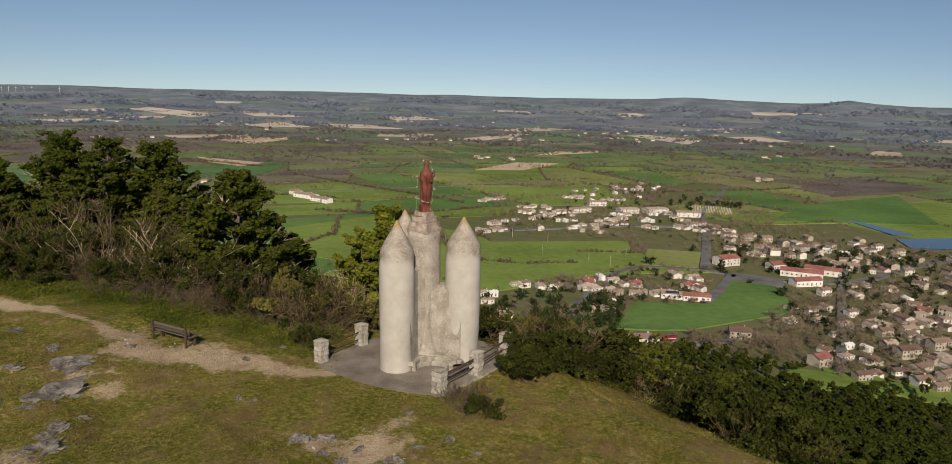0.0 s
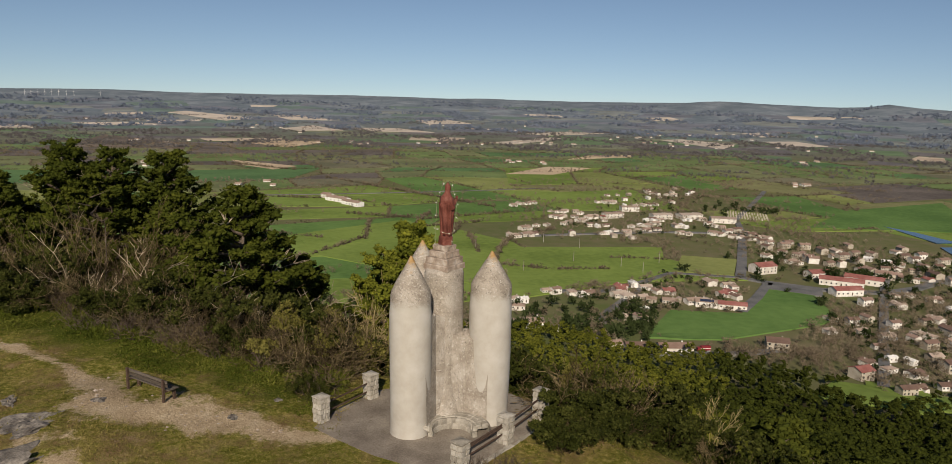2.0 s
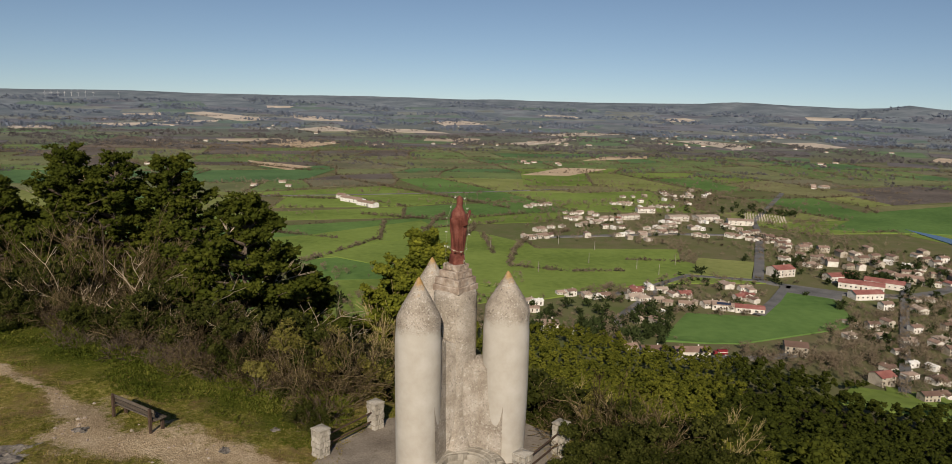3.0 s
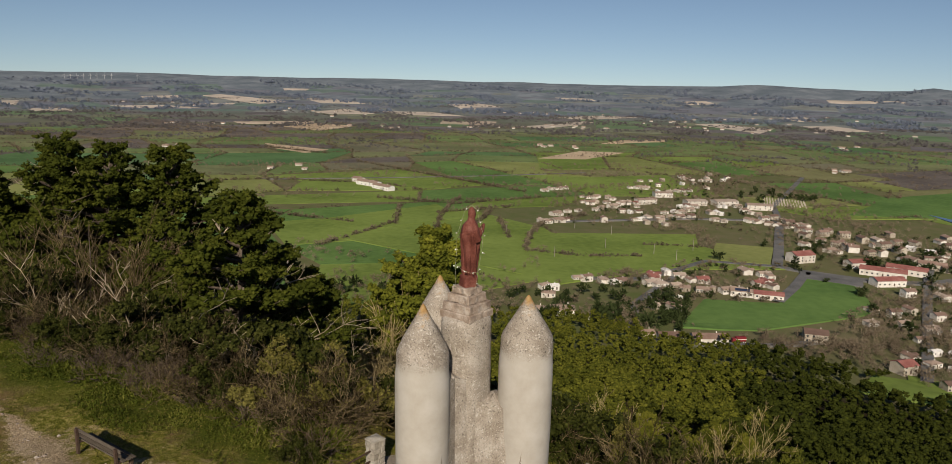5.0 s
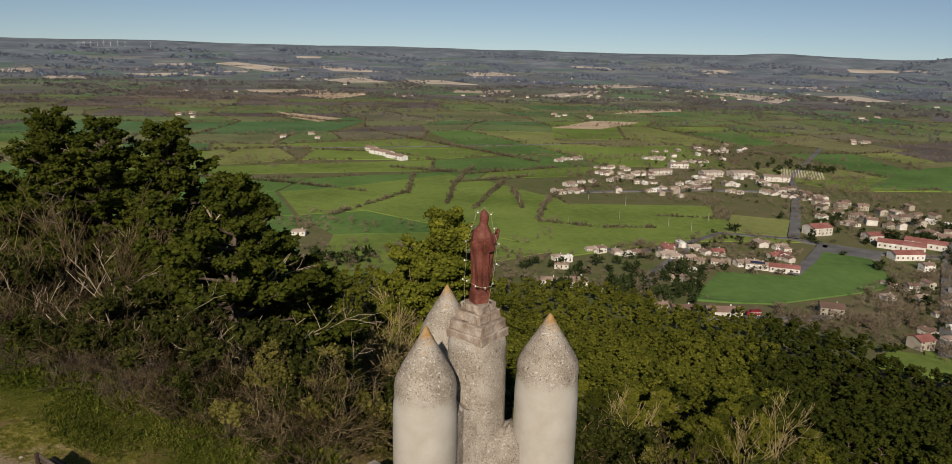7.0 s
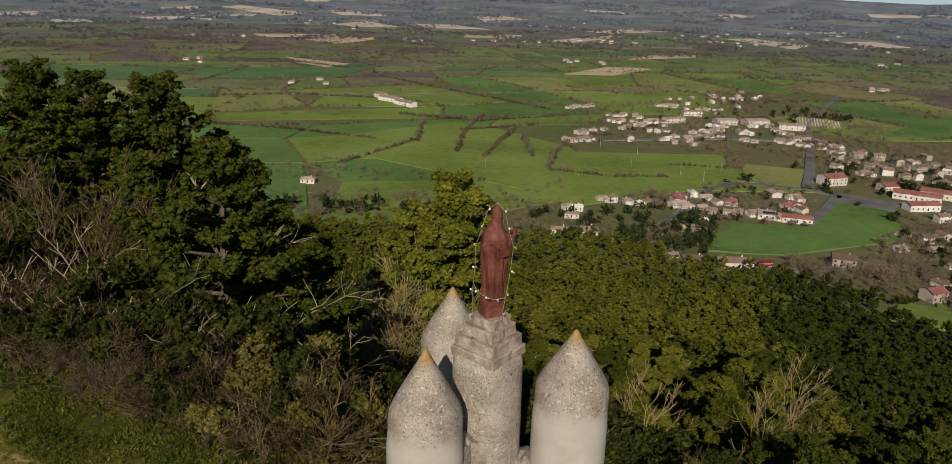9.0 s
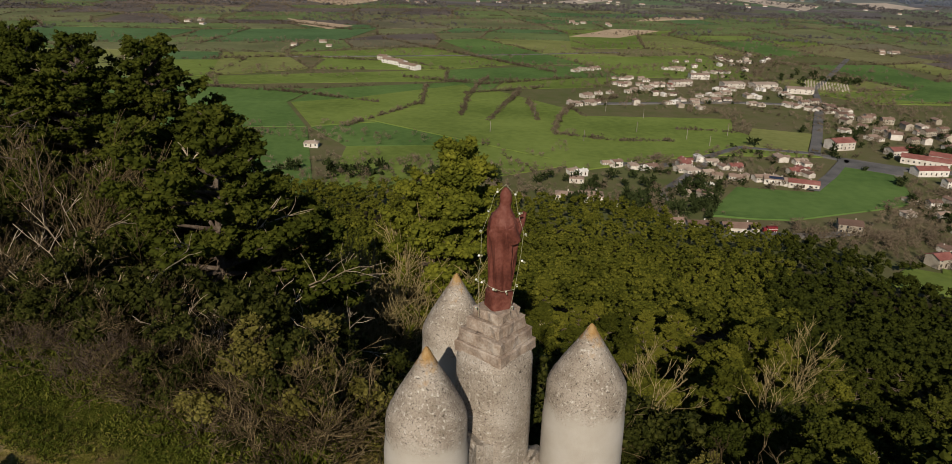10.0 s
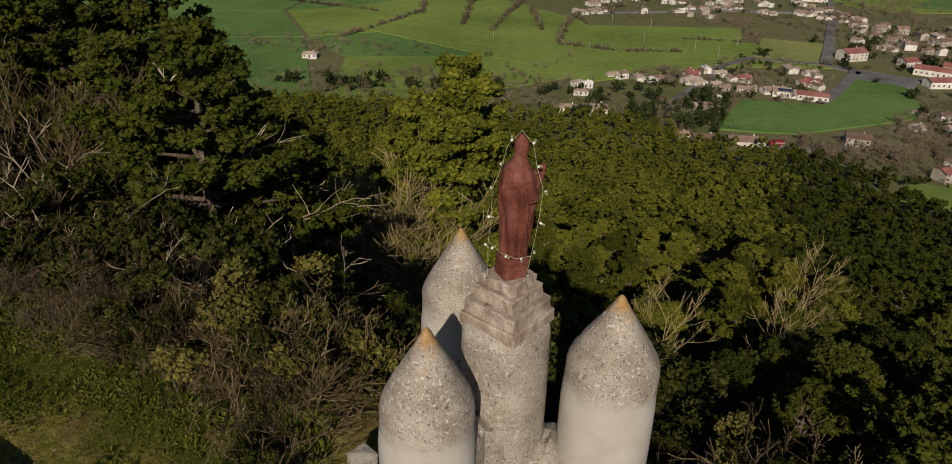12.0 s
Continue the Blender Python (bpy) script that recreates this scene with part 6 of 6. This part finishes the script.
# ---- the village ----
def gable(w, d, eave, rise, over=0.45, thick=0.22):
    """Roof mesh of two slabs that meet at a ridge along x."""
    bm = bmesh.new()
    x = w / 2 + over
    slope = rise / (d / 2)
    y, low = d / 2 + over, eave - over * slope
    top = [(-x, -y, low), (x, -y, low), (x, 0, eave + rise), (-x, 0, eave + rise), (-x, y, low), (x, y, low)]
    up = [bm.verts.new((a, b, c + thick)) for a, b, c in top]
    dn = [bm.verts.new(p) for p in top]
    for q in ((0, 1, 2, 3), (3, 2, 5, 4)):
        bm.faces.new([up[i] for i in q]), bm.faces.new([dn[i] for i in q[::-1]])
    for i, j in ((0, 1), (1, 2), (2, 5), (5, 4), (4, 3), (3, 0)):
        bm.faces.new((dn[i], dn[j], up[j], up[i]))
    bmesh.ops.recalc_face_normals(bm, faces=bm.faces)
    return bm


def hip(w, d, eave, rise, over=0.45, thick=0.22):
    bm = bmesh.new()
    x, y = w / 2 + over, d / 2 + over
    r = max(0.3, x - y)
    ring0 = [bm.verts.new(p) for p in ((-x, -y, eave - 0.1), (x, -y, eave - 0.1), (x, y, eave - 0.1), (-x, y, eave - 0.1))]
    ring1 = [bm.verts.new(p) for p in ((-x, -y, eave + thick - 0.1), (x, -y, eave + thick - 0.1), (x, y, eave + thick - 0.1), (-x, y, eave + thick - 0.1))]
    a, b = bm.verts.new((-r, 0, eave + rise)), bm.verts.new((r, 0, eave + rise))
    bm.faces.new(ring0[::-1])
    for i in range(4):
        bm.faces.new((ring0[i], ring0[(i + 1) % 4], ring1[(i + 1) % 4], ring1[i]))
    bm.faces.new((ring1[0], ring1[1], b, a)), bm.faces.new((ring1[2], ring1[3], a, b))
    bm.faces.new((ring1[1], ring1[2], b)), bm.faces.new((ring1[3], ring1[0], a))
    return bm


def house(name, w, d, eave, rise, roof, wall, label, at=(0, 0, 0), turn=0.0, group="", hipped=False, windows=3, wing=0.0, category="house"):
    """A house: walls with gables, tiled roof, chimney, windows and a door on the side that faces the hill."""
    top = thing(name, at, label, category, group, turn)
    bm = bmesh.new()
    pts = [(-d / 2, -1.6), (d / 2, -1.6), (d / 2, eave), (-d / 2, eave)] if hipped else [(-d / 2, -1.6), (d / 2, -1.6), (d / 2, eave), (0, eave + rise), (-d / 2, eave)]
    ends = [[bm.verts.new((sx * w / 2, y, z)) for y, z in pts] for sx in (-1, 1)]
    bm.faces.new(ends[0]), bm.faces.new(ends[1][::-1])
    for i in range(len(pts)):
        j = (i + 1) % len(pts)
        bm.faces.new((ends[0][i], ends[1][i], ends[1][j], ends[0][j]))
    bmesh.ops.recalc_face_normals(bm, faces=bm.faces)
    part("wall", bm, wall, top)
    part("roof", (hip if hipped else gable)(w, d, eave + 0.02, rise), roof, top)
    if wing:
        part("wing_wall", box(bmesh.new(), (w * 0.4, d * 0.7, eave * 0.8 + 1.6), (w * 0.2, -d * 0.6, eave * 0.4 - 0.8)), wall, top)
        r = part("wing_roof", gable(d * 0.75, w * 0.4, 0, rise * 0.6), roof, top)
        r.matrix_local = pose(w * 0.2, -d * 0.62, eave * 0.8, 0, 0, 90)
    part("chimney", box(bmesh.new(), (0.7, 0.55, 1.5), (w * 0.22, d * 0.12, eave + rise + 0.1), 0, 0.04), wall, top)
    for i in range(windows):
        x = -w / 2 + w * (i + 0.5) / windows
        if i == windows // 2:
            part("door", box(bmesh.new(), (1.1, 0.1, 2.2), (x, -d / 2 - 0.02, 1.1), 0, 0.02), "rail", top)
            continue
        part("window", box(bmesh.new(), (1.2, 0.1, 1.2), (x, -d / 2 - 0.02, 1.5), 0, 0.02), "pane", top)
        if eave > 4.5:
            part("window", box(bmesh.new(), (1.1, 0.1, 1.3), (x, -d / 2 - 0.02, 4.1), 0, 0.02), "pane", top)
    return top


# ground taken by the hall, the school and its yard
CIVIC = [(276, 612, 16), (325, 598, 24), (330, 572, 26), (313, 540, 22), (352, 572, 22), (126, 390, 16), (200, 405, 12), (226, 356, 10), (272, 565, 30)]
# rows of houses along the lanes: start, end, most houses, kind (p pale, w white, t town, r red, s stone)
HAMLET = [(75, 983, 110, 1005, 3, 'p'), (230, 1107, 282, 1116, 4, 'p'), (203, 1032, 225, 1024, 3, 'p'), (237, 997, 286, 1010, 5, 'p'), (331, 1124, 345, 1120, 2, 'p'),
    (121, 932, 157, 937, 4, 'p'), (120, 888, 152, 888, 4, 'p'), (59, 754, 86, 768, 4, 'p'), (76, 803, 114, 832, 5, 'p'), (126, 841, 159, 863, 4, 'p'),
    (156, 825, 184, 833, 4, 'p'), (160, 784, 172, 786, 2, 'w'), (203, 827, 244, 849, 5, 'p'), (192, 796, 232, 808, 4, 'p')]
HAMLET_EAST = [(159, 889, 190, 889, 3, 'w'), (232, 872, 266, 886, 4, 'w'), (262, 835, 275, 829, 3, 'w'), (254, 796, 266, 790, 2, 'p'), (307, 849, 316, 834, 3, 'p'),
    (291, 797, 317, 768, 5, 'p'), (283, 880, 314, 893, 2, 'w'), (325, 808, 336, 799, 2, 't'), (317, 768, 339, 758, 4, 't')]
MIDDLE = [(69, 532, 85, 530, 3, 'p'), (88, 527, 106, 525, 3, 'p'), (128, 541, 138, 538, 2, 'w'), (145, 553, 157, 547, 2, 'w'), (123, 520, 146, 516, 4, 'p'),
    (155, 532, 169, 530, 2, 'r'), (209, 530, 223, 524, 2, 'r'), (207, 567, 219, 564, 2, 'w'), (213, 556, 232, 554, 3, 'p'), (150, 512, 176, 507, 3, 'p'),
    (177, 511, 190, 502, 3, 'p'), (44, 503, 52, 497, 2, 'w'), (121, 490, 137, 480, 3, 'p'), (116, 461, 129, 457, 2, 's')]
TOWN = [(329, 780, 349, 765, 4, 't'), (328, 740, 348, 727, 4, 't'), (326, 695, 349, 671, 5, 't'), (343, 681, 341, 650, 2, 't'), (344, 650, 365, 637, 3, 't'),
    (375, 679, 385, 659, 3, 't'), (400, 666, 425, 638, 5, 'w'), (366, 624, 378, 611, 3, 't'), (392, 626, 427, 616, 6, 't'), (374, 594, 399, 584, 4, 't'),
    (410, 597, 409, 581, 2, 't'), (318, 652, 328, 648, 2, 'p'), (303, 671, 313, 667, 2, 'p')]
GARDENS = [(264, 470, 269, 467, 1, 'w'), (250, 441, 255, 440, 1, 'w'), (268, 449, 282, 437, 4, 'w'), (301, 456, 309, 449, 3, 't'), (327, 466, 330, 460, 2, 't'),
    (282, 428, 290, 424, 2, 't'), (259, 388, 276, 383, 3, 'w'), (290, 470, 295, 464, 2, 't'), (257, 364, 260, 352, 3, 't'), (234, 336, 242, 332, 2, 't'),
    (238, 385, 244, 383, 1, 's'), (296, 421, 303, 416, 2, 't')]
TERRACES = [(406, 541, 416, 512, 5, 't'), (361, 474, 377, 454, 5, 't'), (341, 435, 354, 422, 4, 't'), (313, 404, 325, 387, 5, 't'), (289, 371, 307, 361, 5, 't'),
    (276, 348, 291, 340, 4, 't'), (330, 442, 333, 434, 2, 't'), (308, 435, 317, 429, 2, 'p'), (263, 320, 271, 311, 3, 't')]


def build_village():
    rnd = random.Random(55)
    kinds = [
        house("house", 12, 8, 2.8, 1.5, "roof", "wall_white", "low white house with a clay tile roof", windows=4, wing=1),
        house("house", 11, 8, 2.8, 1.5, "roof_pale", "wall_white", "low white house with a pale tile roof", windows=3, hipped=True),
        house("house", 14, 9, 2.9, 1.6, "roof_pale", "wall_white", "long white house with a pale tile roof", windows=5, wing=1),
        house("house", 10, 8, 4.8, 1.5, "roof", "wall_white", "two-storey white house with a clay tile roof", windows=3),
        house("house", 12, 8, 4.8, 1.6, "roof", "wall_stone", "two-storey stone house with a clay tile roof", windows=4),
        house("house", 9, 7, 3.0, 1.4, "roof_pale", "wall_stone", "small stone house with a pale tile roof", windows=2),
        house("shed", 9, 6, 3.2, 1.1, "white", "white", "white metal shed with a shallow roof", windows=2, category="shed"),
        house("house", 11, 8, 3.0, 1.7, "roof_red", "wall_white", "white house with a pinkish red tile roof", windows=4, wing=1),
        house("house", 15, 9, 5.4, 1.9, "roof", "wall_stone", "tall stone town house with a brown tile roof", windows=5),
    ]
    mixes = {"p": (3, 5, 4, 1, 0, 2, 1, 0, 0), "w": (1, 2, 5, 2, 0, 0, 3, 1, 0), "t": (3, 1, 1, 3, 4, 1, 0, 1, 4), "r": (1, 0, 0, 0, 0, 0, 0, 4, 0), "s": (1, 0, 0, 1, 3, 3, 0, 0, 0)}
    taken = []
    fresh = set(range(len(kinds)))

    def put(k, x, y, turn, size=1.0):
        ob = kinds[k] if k in fresh else copy_thing(kinds[k], pose(0, 0, 0))
        fresh.discard(k)
        ob.matrix_world = pose(x, y, float(height(x, y)) + 0.9, 0, 0, turn) @ Matrix.Diagonal((size, size, size, 1))
        ob["group"] = "houses of the village"
        taken.append((x, y, 7))

    for x0, y0, x1, y1, most, kind in HAMLET + HAMLET_EAST + MIDDLE + TOWN + GARDENS + TERRACES:
        ln = math.hypot(x1 - x0, y1 - y0)
        n = max(1, min(most + 1, int(ln / 6.5) + 1))
        along = math.degrees(math.atan2(y1 - y0, x1 - x0)) if ln > 25 else 15
        along = along if abs(along) < 60 else along - 90
        for i in range(n):
            f = (i + 0.5) / n + rnd.uniform(-0.12, 0.12)
            x, y = x0 + (x1 - x0) * f + rnd.uniform(-2, 2), y0 + (y1 - y0) * f + rnd.uniform(-5, 5)
            if any((x - a) ** 2 + (y - b) ** 2 < 42 for a, b, _ in taken):
                continue
            put(rnd.choices(range(9), mixes[kind])[0], x, y, along + rnd.choice((0, 0, 0, 90)) + rnd.uniform(-10, 10), rnd.uniform(0.62, 0.95))
    # a few more stand back from the lanes
    for poly, want, kind in ((VILLAGE[0], 22, "p"), (VILLAGE[1], 46, "t"), (VILLAGE[4], 34, "p")):
        n = tries = 0
        lo, hi = np.min(poly, axis=0), np.max(poly, axis=0)
        while n < want and tries < 2000:
            tries += 1
            x, y = rnd.uniform(lo[0], hi[0]), rnd.uniform(lo[1], hi[1])
            if not bool(inside(np.array(x), np.array(y), poly)) or any((x - a) ** 2 + (y - b) ** 2 < (5 + r) ** 2 for a, b, r in taken + CIVIC) or bool(open_land(np.array(x), np.array(y))):
                continue
            put(rnd.choices(range(9), mixes[kind])[0], x, y, rnd.choice((10, 100)) + rnd.uniform(-12, 12), rnd.uniform(0.6, 0.95))
            n += 1
    for x, y, size in ((52, 441, 1.35), (35, 442, 1.0), (46, 484, 0.9), (71, 434, 0.8), (-159, 549, 1.0)):
        put(1, x, y, rnd.uniform(-15, 15), size)
    # hamlets too far to tell the houses apart
    tris = {"wall_white": [], "roof_pale": []}
    for cx, cy, n, r in ((162, 1640, 8, 40), (604, 1288, 7, 35), (-300, 1180, 4, 40), (-40, 2300, 9, 70), (330, 2450, 12, 100), (-420, 2250, 10, 90), (650, 2500, 10, 120), (-900, 2100, 8, 90), (900, 1800, 6, 60), (1150, 2400, 10, 120), (-650, 1420, 5, 40), (700, 2900, 14, 150), (-700, 2850, 12, 150), (150, 3150, 14, 180), (1200, 3000, 12, 150), (-1300, 3000, 10, 150)):
        for _ in range(max(3, n * 2 // 3)):
            x, y = cx + rnd.gauss(0, r), cy + rnd.gauss(0, r * 0.6)
            z, w, d, e, q = float(height(x, y)), rnd.uniform(4, 7), rnd.uniform(4, 5), rnd.uniform(2.4, 3.6), rnd.uniform(1.8, 2.6)
            ang = rnd.uniform(-0.5, 0.5)
            c, sn = math.cos(ang), math.sin(ang)
            P = lambda a, b, h: (x + c * a - sn * b, y + sn * a + c * b, z + h)
            for (a0, b0), (a1, b1) in (((-w, -d), (w, -d)), ((w, -d), (w, d)), ((w, d), (-w, d)), ((-w, d), (-w, -d))):
                tris["wall_white"] += [(P(a0, b0, -1), P(a1, b1, -1), P(a1, b1, e)), (P(a0, b0, -1), P(a1, b1, e), P(a0, b0, e))]
            for g in (-1, 1):
                tris["wall_white"].append((P(g * w, -d, e), P(g * w, d, e), P(g * w, 0, e + q)))
                tris["roof_pale"] += [(P(-w - 0.4, g * (d + 0.4), e), P(w + 0.4, g * (d + 0.4), e), P(w + 0.4, 0, e + q + 0.2)), (P(-w - 0.4, g * (d + 0.4), e), P(w + 0.4, 0, e + q + 0.2), P(-w - 0.4, 0, e + q + 0.2))]
    for key, label in (("wall_white", "pale walls of hamlets far across the plain"), ("roof_pale", "tiled roofs of hamlets far across the plain")):
        tagged(new("far_hamlet", array_mesh("far_hamlet", np.array(tris[key]), key)), label, "houses", kind="stuff")
    for k in sorted(fresh):
        put(k, 480 + 14 * k, 600, 10)

    def single(x, y, w, d, eave, rise, roof, wall, label, turn, windows=4, hipped=False, wing=0.0, category="house"):
        return house("house" if category == "house" else category.replace(" ", "_"), w, d, eave, rise, roof, wall, label, (x, y, float(height(x, y)) + 0.9), turn, "", hipped, windows, wing, category)

    single(276, 612, 20, 14, 6.0, 2.6, "roof_red", "wall_white", "large white hall with a pinkish red tile roof", 20, 5)
    single(322, 598, 26, 12, 4.2, 2.0, "roof_red", "wall_white", "long white school wing with a red roof", 12, 9, category="school")
    single(326, 570, 34, 13, 4.2, 2.0, "roof_red", "wall_white", "long white school wing with a red roof", -28, 9, category="school")
    single(350, 578, 30, 12, 4.2, 2.0, "roof_red", "wall_white", "long white school wing with a red roof", -35, 7, category="school")
    single(314, 540, 24, 11, 4.2, 2.0, "roof_red", "wall_white", "white school wing with a red roof beside the yard", 8, 6, category="school")
    single(132, 390, 20, 9, 4.0, 1.8, "roof", "wall_white", "long farmhouse with a red-brown tile roof", 2, 6)
    single(110, 393, 14, 8, 3.4, 1.6, "roof", "wall_white", "low farm wing with a red-brown tile roof", 4, 4)
    single(97, 396, 8, 7, 3.6, 1.4, "roof", "wall_stone", "small farm shed with a red-brown tile roof", 10, 2)
    single(200, 405, 13, 10, 5.5, 1.8, "roof", "wall_stone", "two-storey stone house among bare trees", -15, 4)
    single(226, 356, 10, 9, 4.6, 1.8, "roof_red", "wall_stone", "stone house with a bright red roof", 20, 3)
    single(205, 494, 20, 9, 3.2, 1.6, "roof_red", "wall_white", "low white house with a red roof", -15, 5)
    solar = single(188, 500, 16, 8, 3.2, 1.3, "roof_pale", "wall_white", "low white house with solar panels", -15, 4)
    part("solar_panel", box(bmesh.new(), (10, 3.2, 0.12), (0, 0, 0), 0, 0.02), "solar", solar, "dark blue solar panel").matrix_local = pose(0, -2.1, 4.15, 18, 0, 0)
    single(-165, 990, 40, 12, 5, 2.2, "roof_pale", "white", "long white farm barn with a shallow roof", -40, 5, category="barn")
    single(-140, 958, 34, 11, 4.6, 2.0, "roof_pale", "white", "long white farm barn with a shallow roof", -42, 5, category="barn")
    single(-185, 1022, 18, 10, 5, 2.0, "roof", "wall_white", "farmhouse with a clay roof beside white barns", -40, 4)
    for x, y, w, d, t in ((262, 900, 26, 16, 10), (300, 905, 30, 18, 15), (235, 960, 24, 14, 5), (200, 900, 26, 12, 20), (335, 880, 30, 18, -10)):
        single(x, y, w, d, 5, 1.2, "roof_pale", "wall_white", "pale flat-roofed workshop hall", t, 5, category="hall")


build_village()


def build_cemetery():
    rnd = random.Random(8)
    shape = box(bmesh.new(), (1.2, 2.2, 0.7), (0, 0, 0.3), 0, 0.06)
    box(shape, (0.9, 0.18, 1.6), (0, 1.1, 0.9), 0, 0.05)
    me = bpy.data.meshes.new("gravestone")
    shape.to_mesh(me), shape.free()
    me.materials.append(M["wall_stone"])
    for r in range(6):
        for c in range(15):
            if rnd.random() < 0.15:
                continue
            u, v = (c + 0.5) / 15, (r + 0.5) / 6
            x, y = 352 + 46 * u + 20 * v, 912 - 26 * u + 58 * v
            ob = new("gravestone", me)
            ob.matrix_world = pose(x, y, float(height(x, y)) + 0.6, 0, 0, -30 + rnd.uniform(-4, 4))
            ob.scale = (1.35, 1.2, 1.1)
            tagged(ob, "pale stone grave in the village cemetery", "grave", "graves of the cemetery")


build_cemetery()


def build_poles():
    for i, (x, y) in enumerate(((110, 640), (125, 700), (150, 620), (165, 600), (60, 600), (20, 690), (190, 640), (-20, 620), (92, 730))):
        top = thing("power_pole", (x, y, float(height(x, y))), "pale concrete power pole in a pasture", "pole", "power poles on the plain")
        part("mast", rod(bmesh.new(), (0, 0, -0.3), (0, 0, 10), 0.28, 0.16, 8), "stone", top)
        part("crossarm", box(bmesh.new(), (2.2, 0.15, 0.15), (0, 0, 9.6), 0, 0.02), "rail", top)


build_poles()


def build_lorry():
    x, y = 151, 393
    top = thing("lorry", (x, y, float(height(x, y)) + 1.0), "red and white box lorry parked in a farmyard", "lorry", turn=8)
    part("box_body", box(bmesh.new(), (6.0, 2.5, 2.6), (0.4, 0, 2.2), 0, 0.06), "red_paint", top)
    part("stripe", box(bmesh.new(), (6.3, 2.64, 0.3), (0.4, 0, 2.2), 0, 0.01), "white", top)
    part("cab", box(bmesh.new(), (1.9, 2.4, 2.2), (-3.9, 0, 1.7), 0, 0.15), "red_paint", top)
    part("windscreen", box(bmesh.new(), (0.1, 2.0, 0.8), (-4.84, 0, 2.1), 0, 0.02), "pane", top)
    for wx in (-3.6, 1.6, 2.8):
        for wy in (-1.15, 1.15):
            wheel = part("wheel", rod(bmesh.new(), (wx, wy - 0.15, 0.5), (wx, wy + 0.15, 0.5), 0.5, 0.5, 14), "rail", top)
            part("rim", rod(bmesh.new(), (wx, wy - 0.17, 0.5), (wx, wy + 0.17, 0.5), 0.28, 0.28, 12), "white", wheel)


build_lorry()


def build_turbines():
    first = None
    for i, (x, y) in enumerate(((-2223, 3839), (-2199, 3853), (-2172, 3868), (-2145, 3883), (-2118, 3898), (-2090, 3913), (-2059, 3929), (-2028, 3945), (-1917, 4000))):
        at = pose(x, y, float(height(x, y)) - 1.0, 0, 0, 30)
        if first is None:
            first = thing("wind_turbine", (0, 0, 0), "small white wind turbine on the far skyline", "turbine", "wind turbines on the skyline")
            part("mast", rod(bmesh.new(), (0, 0, 0), (0, 0, 22), 0.7, 0.4, 8), "white", first)
            hub = part("hub", rod(bmesh.new(), (0, -1.2, 22), (0, 1.4, 22), 0.6, 0.6, 8), "white", first)
            for k in range(3):
                a = radians(90 + 120 * k)
                part("blade", rod(bmesh.new(), (0, -1.0, 22), (11 * math.cos(a), -1.0, 22 + 11 * math.sin(a)), 0.5, 0.12, 6), "white", hub)
            first.matrix_world = at
        else:
            copy_thing(first, at)


build_turbines()
